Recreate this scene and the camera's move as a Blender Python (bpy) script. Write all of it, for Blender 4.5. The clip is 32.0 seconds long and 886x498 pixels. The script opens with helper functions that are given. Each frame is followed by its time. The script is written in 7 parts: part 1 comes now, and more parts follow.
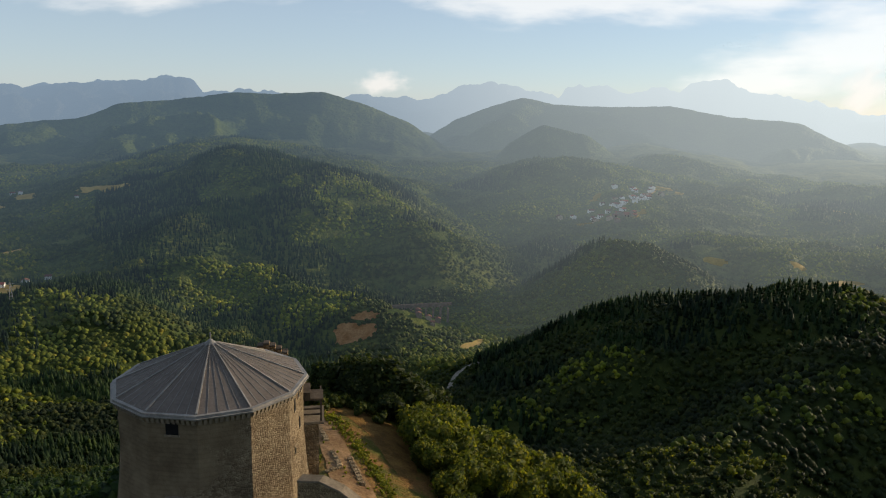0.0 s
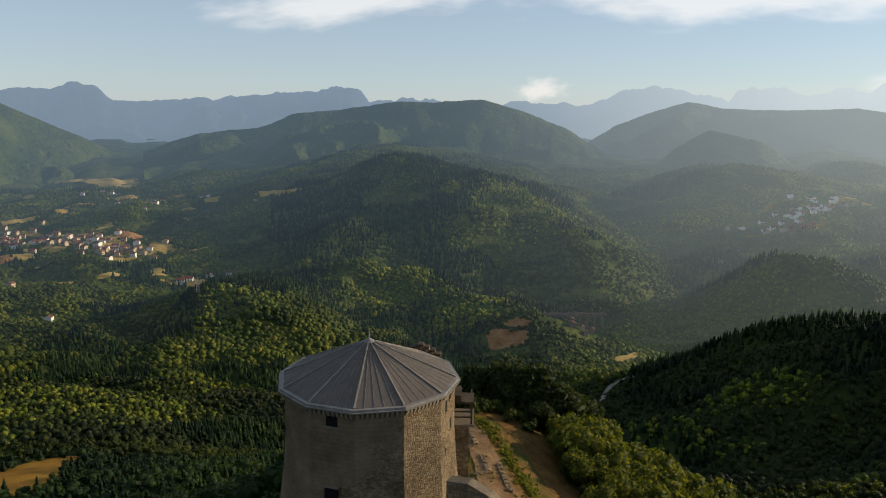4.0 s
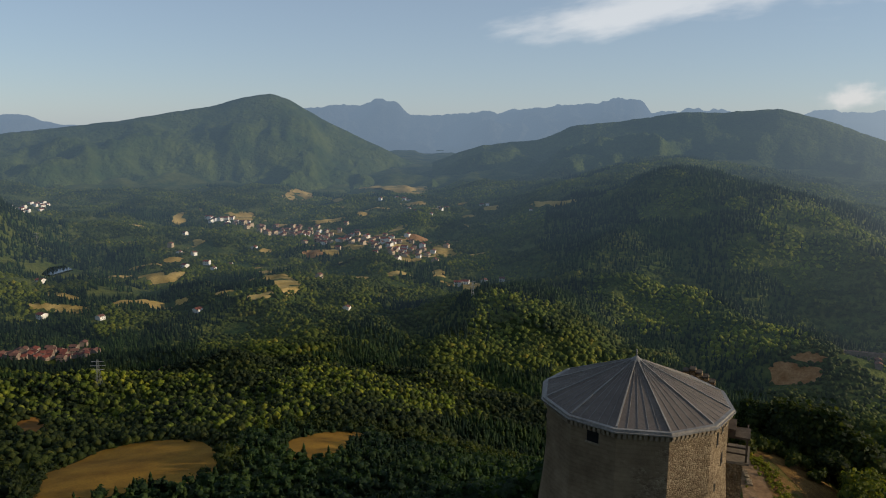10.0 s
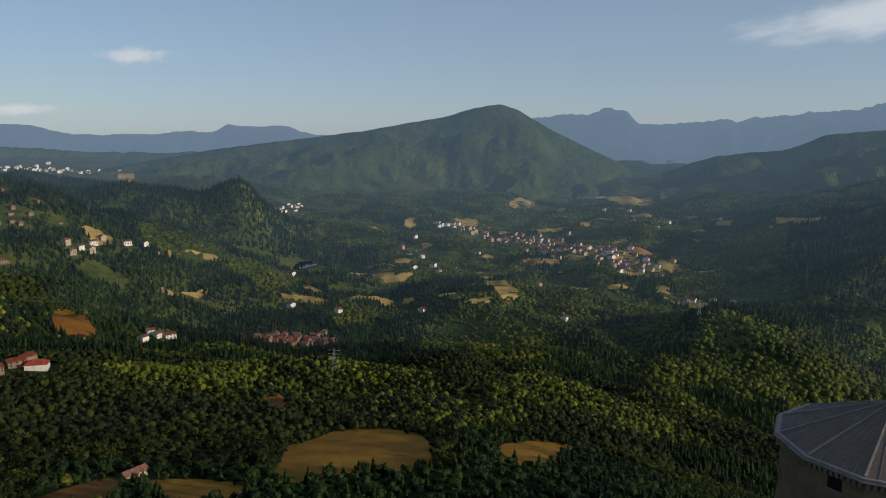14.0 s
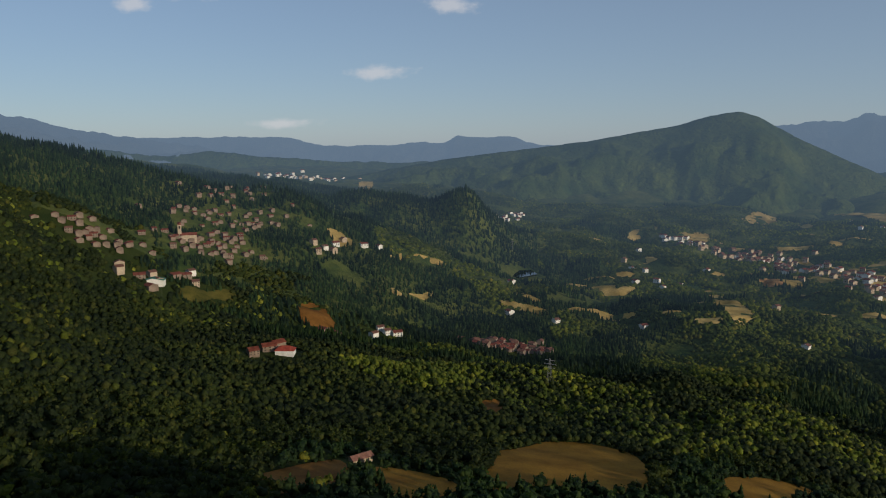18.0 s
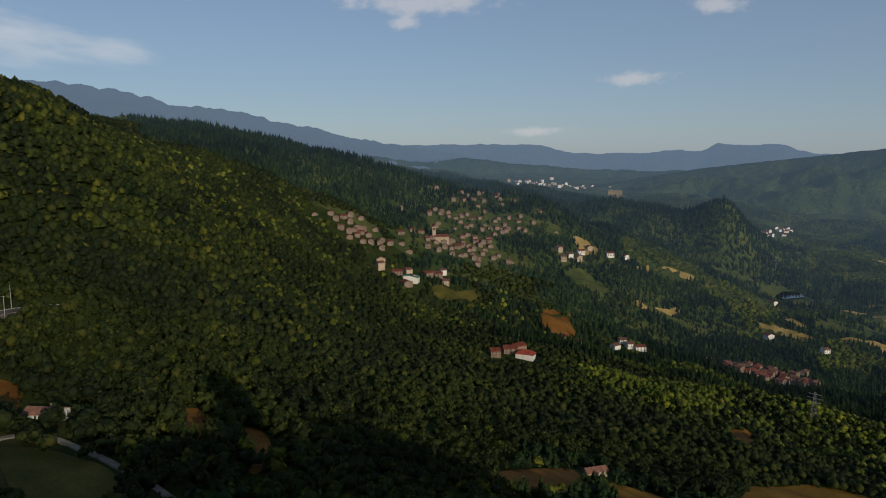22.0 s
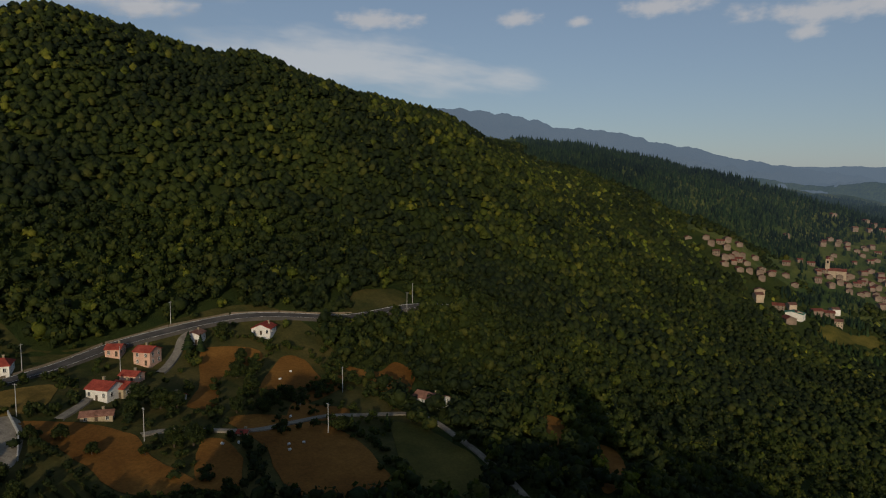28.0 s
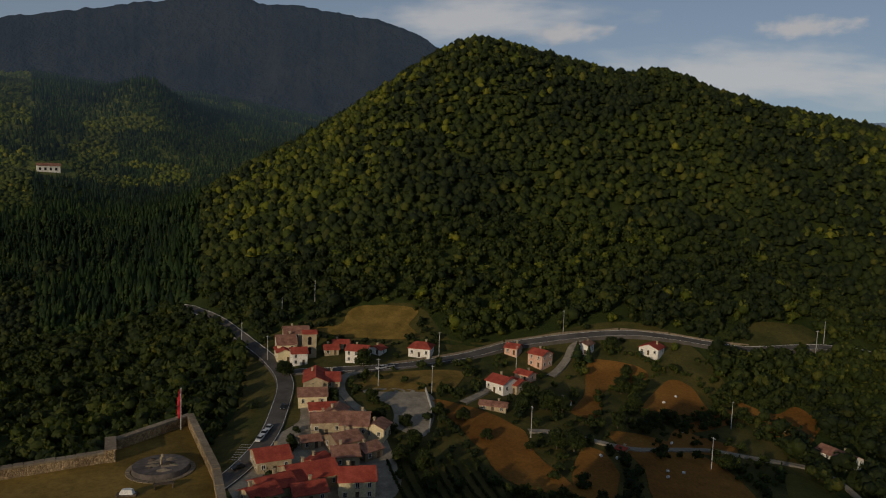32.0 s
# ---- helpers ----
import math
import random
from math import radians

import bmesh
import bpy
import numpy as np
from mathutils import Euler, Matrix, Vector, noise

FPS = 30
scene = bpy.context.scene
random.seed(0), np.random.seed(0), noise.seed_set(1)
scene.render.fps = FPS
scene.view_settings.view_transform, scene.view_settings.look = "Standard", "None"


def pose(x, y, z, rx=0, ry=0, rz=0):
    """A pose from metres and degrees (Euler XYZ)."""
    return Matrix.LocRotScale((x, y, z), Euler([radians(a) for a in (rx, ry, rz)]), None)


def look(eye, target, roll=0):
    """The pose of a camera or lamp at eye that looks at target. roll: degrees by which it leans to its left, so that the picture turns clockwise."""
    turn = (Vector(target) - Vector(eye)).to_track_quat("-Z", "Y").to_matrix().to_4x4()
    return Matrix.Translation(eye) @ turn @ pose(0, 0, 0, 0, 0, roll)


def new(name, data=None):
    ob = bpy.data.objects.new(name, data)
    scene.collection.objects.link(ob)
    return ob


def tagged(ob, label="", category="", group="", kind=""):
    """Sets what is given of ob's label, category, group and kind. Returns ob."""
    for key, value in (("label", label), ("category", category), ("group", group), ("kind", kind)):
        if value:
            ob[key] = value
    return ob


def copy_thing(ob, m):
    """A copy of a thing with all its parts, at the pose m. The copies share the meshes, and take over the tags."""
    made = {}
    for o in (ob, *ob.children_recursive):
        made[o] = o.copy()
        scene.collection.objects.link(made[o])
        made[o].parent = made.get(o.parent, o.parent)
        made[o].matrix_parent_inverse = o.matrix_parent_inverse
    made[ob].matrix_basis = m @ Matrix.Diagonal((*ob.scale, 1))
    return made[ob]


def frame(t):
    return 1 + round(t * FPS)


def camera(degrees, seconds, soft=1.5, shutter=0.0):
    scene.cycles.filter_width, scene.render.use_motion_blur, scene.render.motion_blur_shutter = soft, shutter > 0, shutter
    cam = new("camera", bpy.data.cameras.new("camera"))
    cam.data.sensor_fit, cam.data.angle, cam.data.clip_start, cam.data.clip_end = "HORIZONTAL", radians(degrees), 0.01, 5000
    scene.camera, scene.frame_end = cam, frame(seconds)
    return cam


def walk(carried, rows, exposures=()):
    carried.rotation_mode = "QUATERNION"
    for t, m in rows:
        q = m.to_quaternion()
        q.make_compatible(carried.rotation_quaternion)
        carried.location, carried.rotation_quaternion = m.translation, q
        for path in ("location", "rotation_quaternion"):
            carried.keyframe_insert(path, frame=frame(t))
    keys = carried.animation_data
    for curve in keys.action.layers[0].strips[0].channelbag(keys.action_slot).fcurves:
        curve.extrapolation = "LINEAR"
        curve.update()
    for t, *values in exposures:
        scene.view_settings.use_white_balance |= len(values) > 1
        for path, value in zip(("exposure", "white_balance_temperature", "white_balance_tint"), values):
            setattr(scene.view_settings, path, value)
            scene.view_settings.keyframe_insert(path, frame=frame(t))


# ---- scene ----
cam = camera(63.4, 32.0, soft=1.1)
EYE = 100.0
# seconds, yaw, pitch, roll of a drone that hovers and turns on the spot
PATH = [
    (0.0, 0.84, -11.00, 1.45),
    (0.5, 2.07, -10.97, 1.37),
    (1.0, 3.43, -10.96, 1.18),
    (1.5, 4.82, -10.92, 1.06),
    (2.0, 6.36, -10.89, 0.94),
    (2.5, 8.13, -10.85, 0.88),
    (3.0, 9.88, -10.81, 0.76),
    (3.5, 11.62, -10.76, 0.70),
    (5.5, 18.42, -10.49, 0.55),
    (6.0, 20.08, -10.43, 0.44),
    (6.5, 21.81, -10.34, 0.44),
    (7.0, 23.57, -10.29, 0.45),
    (7.5, 25.32, -10.23, 0.41),
    (8.0, 27.08, -10.18, 0.40),
    (8.5, 28.82, -10.12, 0.32),
    (9.0, 30.76, -10.03, 0.27),
    (9.5, 32.95, -9.97, 0.29),
    (10.0, 35.14, -9.93, 0.20),
    (10.5, 37.39, -9.88, 0.14),
    (11.0, 39.60, -9.84, 0.13),
    (11.5, 41.83, -9.76, 0.11),
    (12.0, 44.08, -9.66, 0.13),
    (12.5, 46.28, -9.57, 0.10),
    (13.0, 48.47, -9.49, -0.02),
    (13.5, 50.67, -9.36, 0.04),
    (14.0, 52.87, -9.22, 0.05),
    (14.5, 55.06, -9.08, -0.08),
    (16.5, 63.90, -8.64, -0.24),
    (17.0, 66.12, -8.58, -0.21),
    (17.5, 68.34, -8.50, -0.16),
    (18.0, 70.55, -8.39, -0.27),
    (18.5, 72.74, -8.32, -0.25),
    (19.0, 75.21, -8.21, -0.23),
    (19.5, 77.73, -8.15, -0.22),
    (20.0, 80.20, -8.09, -0.13),
    (20.5, 82.68, -7.98, -0.14),
    (21.0, 85.16, -7.92, -0.08),
    (21.5, 87.64, -7.85, -0.01),
    (22.0, 90.12, -7.75, -0.03),
    (22.5, 92.59, -7.64, -0.01),
    (23.0, 95.07, -7.48, 0.03),
    (23.5, 97.55, -7.34, 0.07),
    (24.0, 100.01, -7.21, 0.03),
    (24.5, 102.51, -7.08, 0.08),
    (25.0, 104.94, -6.94, 0.11),
    (25.5, 107.45, -6.78, 0.24),
    (26.0, 110.26, -6.62, 0.25),
    (26.5, 113.22, -6.48, 0.43),
    (28.5, 122.13, -6.18, 0.65),
    (29.0, 126.17, -6.03, 0.79),
    (29.5, 130.31, -5.92, 1.02),
    (30.0, 134.46, -5.82, 1.27),
    (30.5, 138.57, -5.79, 1.44),
    (31.0, 142.56, -5.75, 1.70),
    (31.5, 146.51, -5.69, 1.93),
    (32.0, 150.19, -5.61, 2.10),
]
walk(cam, [(t, pose(0, 0, EYE, 90 + pitch, 0, yaw) @ pose(0, 0, 0, 0, 0, roll)) for t, yaw, pitch, roll in PATH],
     exposures=[(0.0, 0.32, 6650, 11), (6.0, 0.16, 6600, 11), (13.0, -0.20, 6150, 11), (20.0, -0.52, 6000, 11), (26.0, -0.66, 6200, 11), (32.0, -0.82, 6750, 13)])

# ---- sky and sun ----
SUN_AZ, SUN_EL = -62.0, 13.5      # degrees, counted like the yaw (left is plus)


def bearing(az, r, z=0.0):
    a = radians(az)
    return Vector((-math.sin(a) * r, math.cos(a) * r, z))


world = bpy.data.worlds.new("sky_world")
scene.world = world
world.use_nodes = True
wn = world.node_tree
sky = wn.nodes.new("ShaderNodeTexSky")
sky.sky_type, sky.sun_disc = "NISHITA", False
sky.sun_elevation, sky.sun_rotation = radians(SUN_EL), radians(-SUN_AZ)
sky.altitude, sky.air_density, sky.dust_density, sky.ozone_density = 1400, 1.0, 0.9, 2.6
veil = wn.nodes.new("ShaderNodeMix")      # thin haze, denser towards the horizon
veil.data_type = "RGBA"
veil.inputs[7].default_value = (4.9, 5.8, 6.7, 1)
where = wn.nodes.new("ShaderNodeTexCoord")
split = wn.nodes.new("ShaderNodeSeparateXYZ")
low = wn.nodes.new("ShaderNodeMapRange")
low.inputs[1].default_value, low.inputs[2].default_value, low.inputs[3].default_value, low.inputs[4].default_value = 0.0, 0.32, 0.54, 0.32
wn.links.new(where.outputs["Generated"], split.inputs[0])
wn.links.new(split.outputs[2], low.inputs[0])
wn.links.new(low.outputs[0], veil.inputs[0])
wn.links.new(sky.outputs[0], veil.inputs[6])
wn.links.new(veil.outputs[2], wn.nodes["Background"].inputs[0])
wn.nodes["Background"].inputs[1].default_value = 0.100
sun = new("sun", bpy.data.lights.new("sun", "SUN"))
sun.data.energy, sun.data.angle, sun.data.color = 4.0, radians(0.6), (1.0, 0.83, 0.58)
sun.matrix_world = look(bearing(SUN_AZ, 3000, 3000 * math.tan(radians(SUN_EL))), (0, 0, 0))


# ---- materials ----
def material(name, rough=0.85, metal=0.0):
    m = bpy.data.materials.new(name)
    m.use_nodes = True
    b = m.node_tree.nodes["Principled BSDF"]
    b.inputs["Roughness"].default_value, b.inputs["Metallic"].default_value = rough, metal
    b.inputs["Specular IOR Level"].default_value = 0.08 if rough > 0.8 else 0.25
    return m, m.node_tree, b


def noise_node(nt, scale, detail=4.0, rough=0.6, coords="Object"):
    tc = nt.nodes.new("ShaderNodeTexCoord")
    n = nt.nodes.new("ShaderNodeTexNoise")
    n.inputs["Scale"].default_value, n.inputs["Detail"].default_value, n.inputs["Roughness"].default_value = scale, detail, rough
    nt.links.new(tc.outputs[coords], n.inputs["Vector"])
    return n


def ramp(nt, source, stops):
    r = nt.nodes.new("ShaderNodeValToRGB")
    e = r.color_ramp.elements
    while len(e) < len(stops):
        e.new(0.5)
    for k, (at, c) in zip(e, stops):
        k.position, k.color = at, (*c, 1)
    nt.links.new(source, r.inputs[0])
    return r


def mix(nt, kind, factor, a, b):
    m = nt.nodes.new("ShaderNodeMix")
    m.data_type, m.blend_type = "RGBA", kind
    if isinstance(factor, float):
        m.inputs[0].default_value = factor
    else:
        nt.links.new(factor, m.inputs[0])
    for s, k in ((a, 6), (b, 7)):
        if isinstance(s, tuple):
            m.inputs[k].default_value = (*s, 1)
        else:
            nt.links.new(s, m.inputs[k])
    return m.outputs[2]


def bump(nt, bsdf, height, strength, distance):
    b = nt.nodes.new("ShaderNodeBump")
    b.inputs["Strength"].default_value, b.inputs["Distance"].default_value = strength, distance
    nt.links.new(height, b.inputs["Height"])
    nt.links.new(b.outputs[0], bsdf.inputs["Normal"])


def surface(name, dark, light, big, small, rough=0.85, metal=0.0, relief=0.3, depth=0.05, spread=0.35, coords="Object"):
    """Two tones, mottled at two scales, with relief of the small one."""
    m, nt, b = material(name, rough, metal)
    n1, n2 = noise_node(nt, big, 5, 0.6, coords), noise_node(nt, small, 4, 0.7, coords)
    c1 = ramp(nt, n1.outputs[0], [(0.5 - spread / 2, dark), (0.5 + spread / 2, light)]).outputs[0]
    c2 = ramp(nt, n2.outputs[0], [(0.25, (0.55, 0.55, 0.55)), (0.75, (1.3, 1.3, 1.3))]).outputs[0]
    nt.links.new(mix(nt, "MULTIPLY", 0.8, c1, c2), b.inputs["Base Color"])
    bump(nt, b, n2.outputs[0], relief, depth)
    return m


def foliage(name, tones, patch=0.012, leaf=1.2, lo=0.40, hi=0.61):
    """Leaves: tones from clump to clump, slow drift over the hillside, leaf-scale relief."""
    m, nt, b = material(name, 0.7)
    g = nt.nodes.new("ShaderNodeNewGeometry")
    pick = ramp(nt, g.outputs["Random Per Island"], tones).outputs[0]
    drift = ramp(nt, noise_node(nt, patch, 3, 0.55).outputs[0], [(lo, (0.52, 0.60, 0.64)), (hi, (1.50, 1.42, 0.82))]).outputs[0]
    fine = noise_node(nt, leaf, 5, 0.75)
    speck = ramp(nt, fine.outputs[0], [(0.32, (0.55, 0.57, 0.55)), (0.66, (1.40, 1.40, 1.25))]).outputs[0]
    c = mix(nt, "MULTIPLY", 0.9, mix(nt, "MULTIPLY", 0.8, pick, drift), speck)
    nt.links.new(c, b.inputs["Base Color"])
    bump(nt, b, fine.outputs[0], 0.8, 0.35)
    through_leaf, mx = nt.nodes.new("ShaderNodeBsdfTranslucent"), nt.nodes.new("ShaderNodeMixShader")
    nt.links.new(mix(nt, "MULTIPLY", 1.0, c, (1.4, 1.3, 0.65)), through_leaf.inputs[0])
    mx.inputs[0].default_value = 0.48
    nt.links.new(b.outputs[0], mx.inputs[1])
    nt.links.new(through_leaf.outputs[0], mx.inputs[2])
    nt.links.new(mx.outputs[0], nt.nodes["Material Output"].inputs[0])
    return m



# haze colours, painted as emission: away from the sun, towards it
HAZE_AWAY, HAZE_SUN = (0.155, 0.225, 0.30), (0.66, 0.75, 0.78)


def painted_haze(m, start, end, cap, away=None):
    """Paints haze as emission into far slopes, woods, fields and houses, more with distance and towards the sun."""
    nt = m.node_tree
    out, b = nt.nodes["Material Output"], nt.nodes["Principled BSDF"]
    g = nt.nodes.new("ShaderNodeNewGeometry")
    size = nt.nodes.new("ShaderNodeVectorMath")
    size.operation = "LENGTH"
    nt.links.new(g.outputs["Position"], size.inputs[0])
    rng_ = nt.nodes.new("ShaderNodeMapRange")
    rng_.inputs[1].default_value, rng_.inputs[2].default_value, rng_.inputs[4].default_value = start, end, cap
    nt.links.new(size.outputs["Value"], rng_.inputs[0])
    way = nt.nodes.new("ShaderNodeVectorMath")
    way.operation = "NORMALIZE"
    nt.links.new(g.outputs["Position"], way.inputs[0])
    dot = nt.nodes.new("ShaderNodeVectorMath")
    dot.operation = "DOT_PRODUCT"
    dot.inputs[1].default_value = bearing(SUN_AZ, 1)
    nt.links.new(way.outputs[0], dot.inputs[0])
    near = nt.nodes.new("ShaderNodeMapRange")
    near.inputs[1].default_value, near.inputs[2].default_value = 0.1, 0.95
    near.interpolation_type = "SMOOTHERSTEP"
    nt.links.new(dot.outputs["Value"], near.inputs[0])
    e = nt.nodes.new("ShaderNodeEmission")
    nt.links.new(mix(nt, "MIX", near.outputs[0], away or HAZE_AWAY, HAZE_SUN), e.inputs[0])
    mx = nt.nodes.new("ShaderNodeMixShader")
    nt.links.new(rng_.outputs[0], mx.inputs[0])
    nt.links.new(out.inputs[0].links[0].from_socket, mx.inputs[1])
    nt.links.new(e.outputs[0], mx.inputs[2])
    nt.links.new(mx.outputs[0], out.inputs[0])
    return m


# near broadleaf, toned down for the shade it lies in
TONES_SHADE = [(0.0, (0.020, 0.033, 0.011)), (0.5, (0.033, 0.049, 0.013)), (0.85, (0.050, 0.064, 0.016)), (1.0, (0.085, 0.090, 0.022))]
# conifer tone, also laid on broadleaf woods to paint their shade
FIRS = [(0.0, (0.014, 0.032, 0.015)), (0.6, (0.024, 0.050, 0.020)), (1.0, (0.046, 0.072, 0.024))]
LEAF, PINE_OR_SHADE = foliage("broadleaf", TONES_SHADE), foliage("conifer", FIRS)
# leaf colour brightened to yellow-green for the sun on it
YOUNG_SUNLIT = foliage("young_sunlit_leaf", [(0.0, (0.055, 0.078, 0.012)), (0.6, (0.125, 0.142, 0.018)), (1.0, (0.23, 0.215, 0.032))])
# yellow-green of blooming chestnuts, also painted on sunlit slopes
BLOOM_SUNLIT_TONES = [(0.0, (0.056, 0.078, 0.014)), (0.6, (0.096, 0.116, 0.019)), (1.0, (0.16, 0.160, 0.030))]
BLOOM_SUNLIT = foliage("bloom_and_sunlit_leaf", BLOOM_SUNLIT_TONES, 0.02)
BLOOM_SUNLIT_FAR = painted_haze(foliage("far_bloom_and_sunlit_leaf", [(k, (1.6 * r, 1.6 * g, 1.4 * b)) for k, (r, g, b) in BLOOM_SUNLIT_TONES], 0.012, 0.3), 850, 4800, 0.62)
# far woods, ground and slopes carry painted haze as emission
PINE_OR_SHADE_FAR = painted_haze(foliage("far_conifer", FIRS, 0.008, 0.3), 850, 4800, 0.62)
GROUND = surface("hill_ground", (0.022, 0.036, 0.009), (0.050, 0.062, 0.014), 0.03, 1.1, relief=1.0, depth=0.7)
# the same woods farther off, toned up and yellower as if sunlit
TONES_FAR_SUNLIT = [(0.0, (0.054, 0.078, 0.011)), (0.6, (0.087, 0.110, 0.014)), (0.9, (0.125, 0.143, 0.018)), (1.0, (0.19, 0.175, 0.028))]
LEAF_FAR = painted_haze(foliage("far_sunlit_broadleaf", TONES_FAR_SUNLIT, 0.0055, 0.3, 0.44, 0.57), 850, 4800, 0.62)
GROUND_FAR = painted_haze(surface("far_ground", (0.040, 0.064, 0.013), (0.105, 0.115, 0.024), 0.014, 0.08, relief=0.8, depth=5, spread=0.25), 850, 4800, 0.62)
SLOPE_FAR = painted_haze(surface("far_slope", (0.034, 0.058, 0.013), (0.088, 0.110, 0.022), 0.006, 0.045, relief=1.0, depth=18, spread=0.32), 900, 4800, 0.64)
# shade painted as a near-black blue base, haze as emission
RANGE_SHADE = painted_haze(surface("shaded_range", (0.010, 0.013, 0.022), (0.022, 0.026, 0.036), 0.004, 0.03, relief=1.0, depth=20), 0, 4700, 0.30)
# the blue of the farthest ranges is haze painted as emission
RANGE_FAR = painted_haze(surface("far_range", (0.05, 0.055, 0.04), (0.10, 0.10, 0.08), 0.004, 0.03, relief=1.0, depth=20), 0, 4700, 0.88, (0.20, 0.275, 0.36))


def rubble(name, dark, light, scale):
    """Uneven stones in recessed mortar, with stains over them."""
    m, nt, b = material(name, 0.95)
    tc = nt.nodes.new("ShaderNodeTexCoord")
    warp = noise_node(nt, 2.2, 3, 0.6)
    add = nt.nodes.new("ShaderNodeMixRGB")
    add.blend_type = "LINEAR_LIGHT"
    add.inputs[0].default_value = 0.09
    nt.links.new(tc.outputs["Object"], add.inputs[1])
    nt.links.new(warp.outputs[1], add.inputs[2])
    v, edge = nt.nodes.new("ShaderNodeTexVoronoi"), nt.nodes.new("ShaderNodeTexVoronoi")
    edge.feature = "DISTANCE_TO_EDGE"
    for k in (v, edge):
        k.inputs["Scale"].default_value = scale
        nt.links.new(add.outputs[0], k.inputs["Vector"])
    tone = nt.nodes.new("ShaderNodeSeparateColor")
    nt.links.new(v.outputs["Color"], tone.inputs[0])
    c = ramp(nt, tone.outputs[0], [(0.0, dark), (0.6, light), (1.0, tuple(1.35 * k for k in light))]).outputs[0]
    joint = ramp(nt, edge.outputs["Distance"], [(0.0, (0.70, 0.66, 0.60)), (0.12, (1, 1, 1))]).outputs[0]
    stain = ramp(nt, noise_node(nt, 0.35, 5, 0.65).outputs[0], [(0.35, (0.55, 0.52, 0.48)), (0.65, (1.15, 1.12, 1.05))]).outputs[0]
    c = mix(nt, "MULTIPLY", 1.0, mix(nt, "MULTIPLY", 0.9, c, joint), stain)
    nt.links.new(c, b.inputs["Base Color"])
    bump(nt, b, ramp(nt, edge.outputs["Distance"], [(0.0, (0, 0, 0)), (0.3, (1, 1, 1))]).outputs[0], 1.0, 0.10)
    return m


STONE = rubble("rubble_stone", (0.23, 0.165, 0.10), (0.345, 0.262, 0.162), 4.8)
def patched_render(name):
    """Old lime render over rubble: whole on the shaded front, worn through to the stones lower down and on the weather side."""
    m, nt, b = material(name, 0.95)
    tc = nt.nodes.new("ShaderNodeTexCoord")
    pos = nt.nodes.new("ShaderNodeSeparateXYZ")
    nt.links.new(tc.outputs["Object"], pos.inputs[0])
    flat = nt.nodes.new("ShaderNodeVectorMath")
    flat.operation = "MULTIPLY"
    flat.inputs[1].default_value = (1.0, 1.0, 1.5)
    nt.links.new(tc.outputs["Object"], flat.inputs[0])
    v, edge = nt.nodes.new("ShaderNodeTexVoronoi"), nt.nodes.new("ShaderNodeTexVoronoi")
    edge.feature = "DISTANCE_TO_EDGE"
    for k in (v, edge):
        k.inputs["Scale"].default_value = 4.6
        nt.links.new(flat.outputs[0], k.inputs["Vector"])
    tone = nt.nodes.new("ShaderNodeSeparateColor")
    nt.links.new(v.outputs["Color"], tone.inputs[0])
    stone = ramp(nt, tone.outputs[0], [(0.0, (0.15, 0.11, 0.07)), (0.5, (0.225, 0.17, 0.11)), (1.0, (0.30, 0.24, 0.16))]).outputs[0]
    joint = ramp(nt, edge.outputs["Distance"], [(0.0, (0.55, 0.50, 0.44)), (0.10, (1, 1, 1))]).outputs[0]
    stone = mix(nt, "MULTIPLY", 0.6, stone, joint)
    course = nt.nodes.new("ShaderNodeTexWave")
    course.bands_direction = "Z"
    course.inputs["Scale"].default_value, course.inputs["Distortion"].default_value, course.inputs["Detail"].default_value, course.inputs["Detail Scale"].default_value = 0.85, 1.6, 3.0, 2.5
    nt.links.new(tc.outputs["Object"], course.inputs["Vector"])
    lime = ramp(nt, noise_node(nt, 0.5, 6, 0.7).outputs[0], [(0.32, (0.150, 0.112, 0.070)), (0.68, (0.250, 0.190, 0.122))]).outputs[0]
    lime = mix(nt, "MULTIPLY", 0.22, lime, ramp(nt, course.outputs[0], [(0.05, (0.62, 0.60, 0.57)), (0.4, (1.05, 1.05, 1.05))]).outputs[0])
    side = nt.nodes.new("ShaderNodeMath")      # more bare stone towards +x and towards the foot
    side.operation = "MULTIPLY_ADD"
    side.inputs[1].default_value = 0.085
    nt.links.new(pos.outputs[0], side.inputs[0])
    foot = nt.nodes.new("ShaderNodeMath")
    foot.operation = "MULTIPLY_ADD"
    foot.inputs[1].default_value, foot.inputs[2].default_value = -0.075, 1.05
    nt.links.new(pos.outputs[2], foot.inputs[0])
    nt.links.new(foot.outputs[0], side.inputs[2])
    rag = nt.nodes.new("ShaderNodeMath")
    rag.operation = "MULTIPLY_ADD"
    rag.inputs[1].default_value = 1.1
    nt.links.new(noise_node(nt, 0.55, 6, 0.65).outputs[0], rag.inputs[0])
    nt.links.new(side.outputs[0], rag.inputs[2])
    bare = ramp(nt, rag.outputs[0], [(0.52, (0, 0, 0)), (0.66, (1, 1, 1))]).outputs[0]
    stain = ramp(nt, noise_node(nt, 0.30, 5, 0.65).outputs[0], [(0.35, (0.62, 0.60, 0.56)), (0.65, (1.12, 1.10, 1.05))]).outputs[0]
    nt.links.new(mix(nt, "MULTIPLY", 0.9, mix(nt, "MIX", bare, lime, stone), stain), b.inputs["Base Color"])
    grain = ramp(nt, edge.outputs["Distance"], [(0.0, (0, 0, 0)), (0.2, (1, 1, 1))]).outputs[0]
    bump(nt, b, mix(nt, "MIX", bare, noise_node(nt, 5.0, 4, 0.7).outputs[0], grain), 0.9, 0.05)
    return m


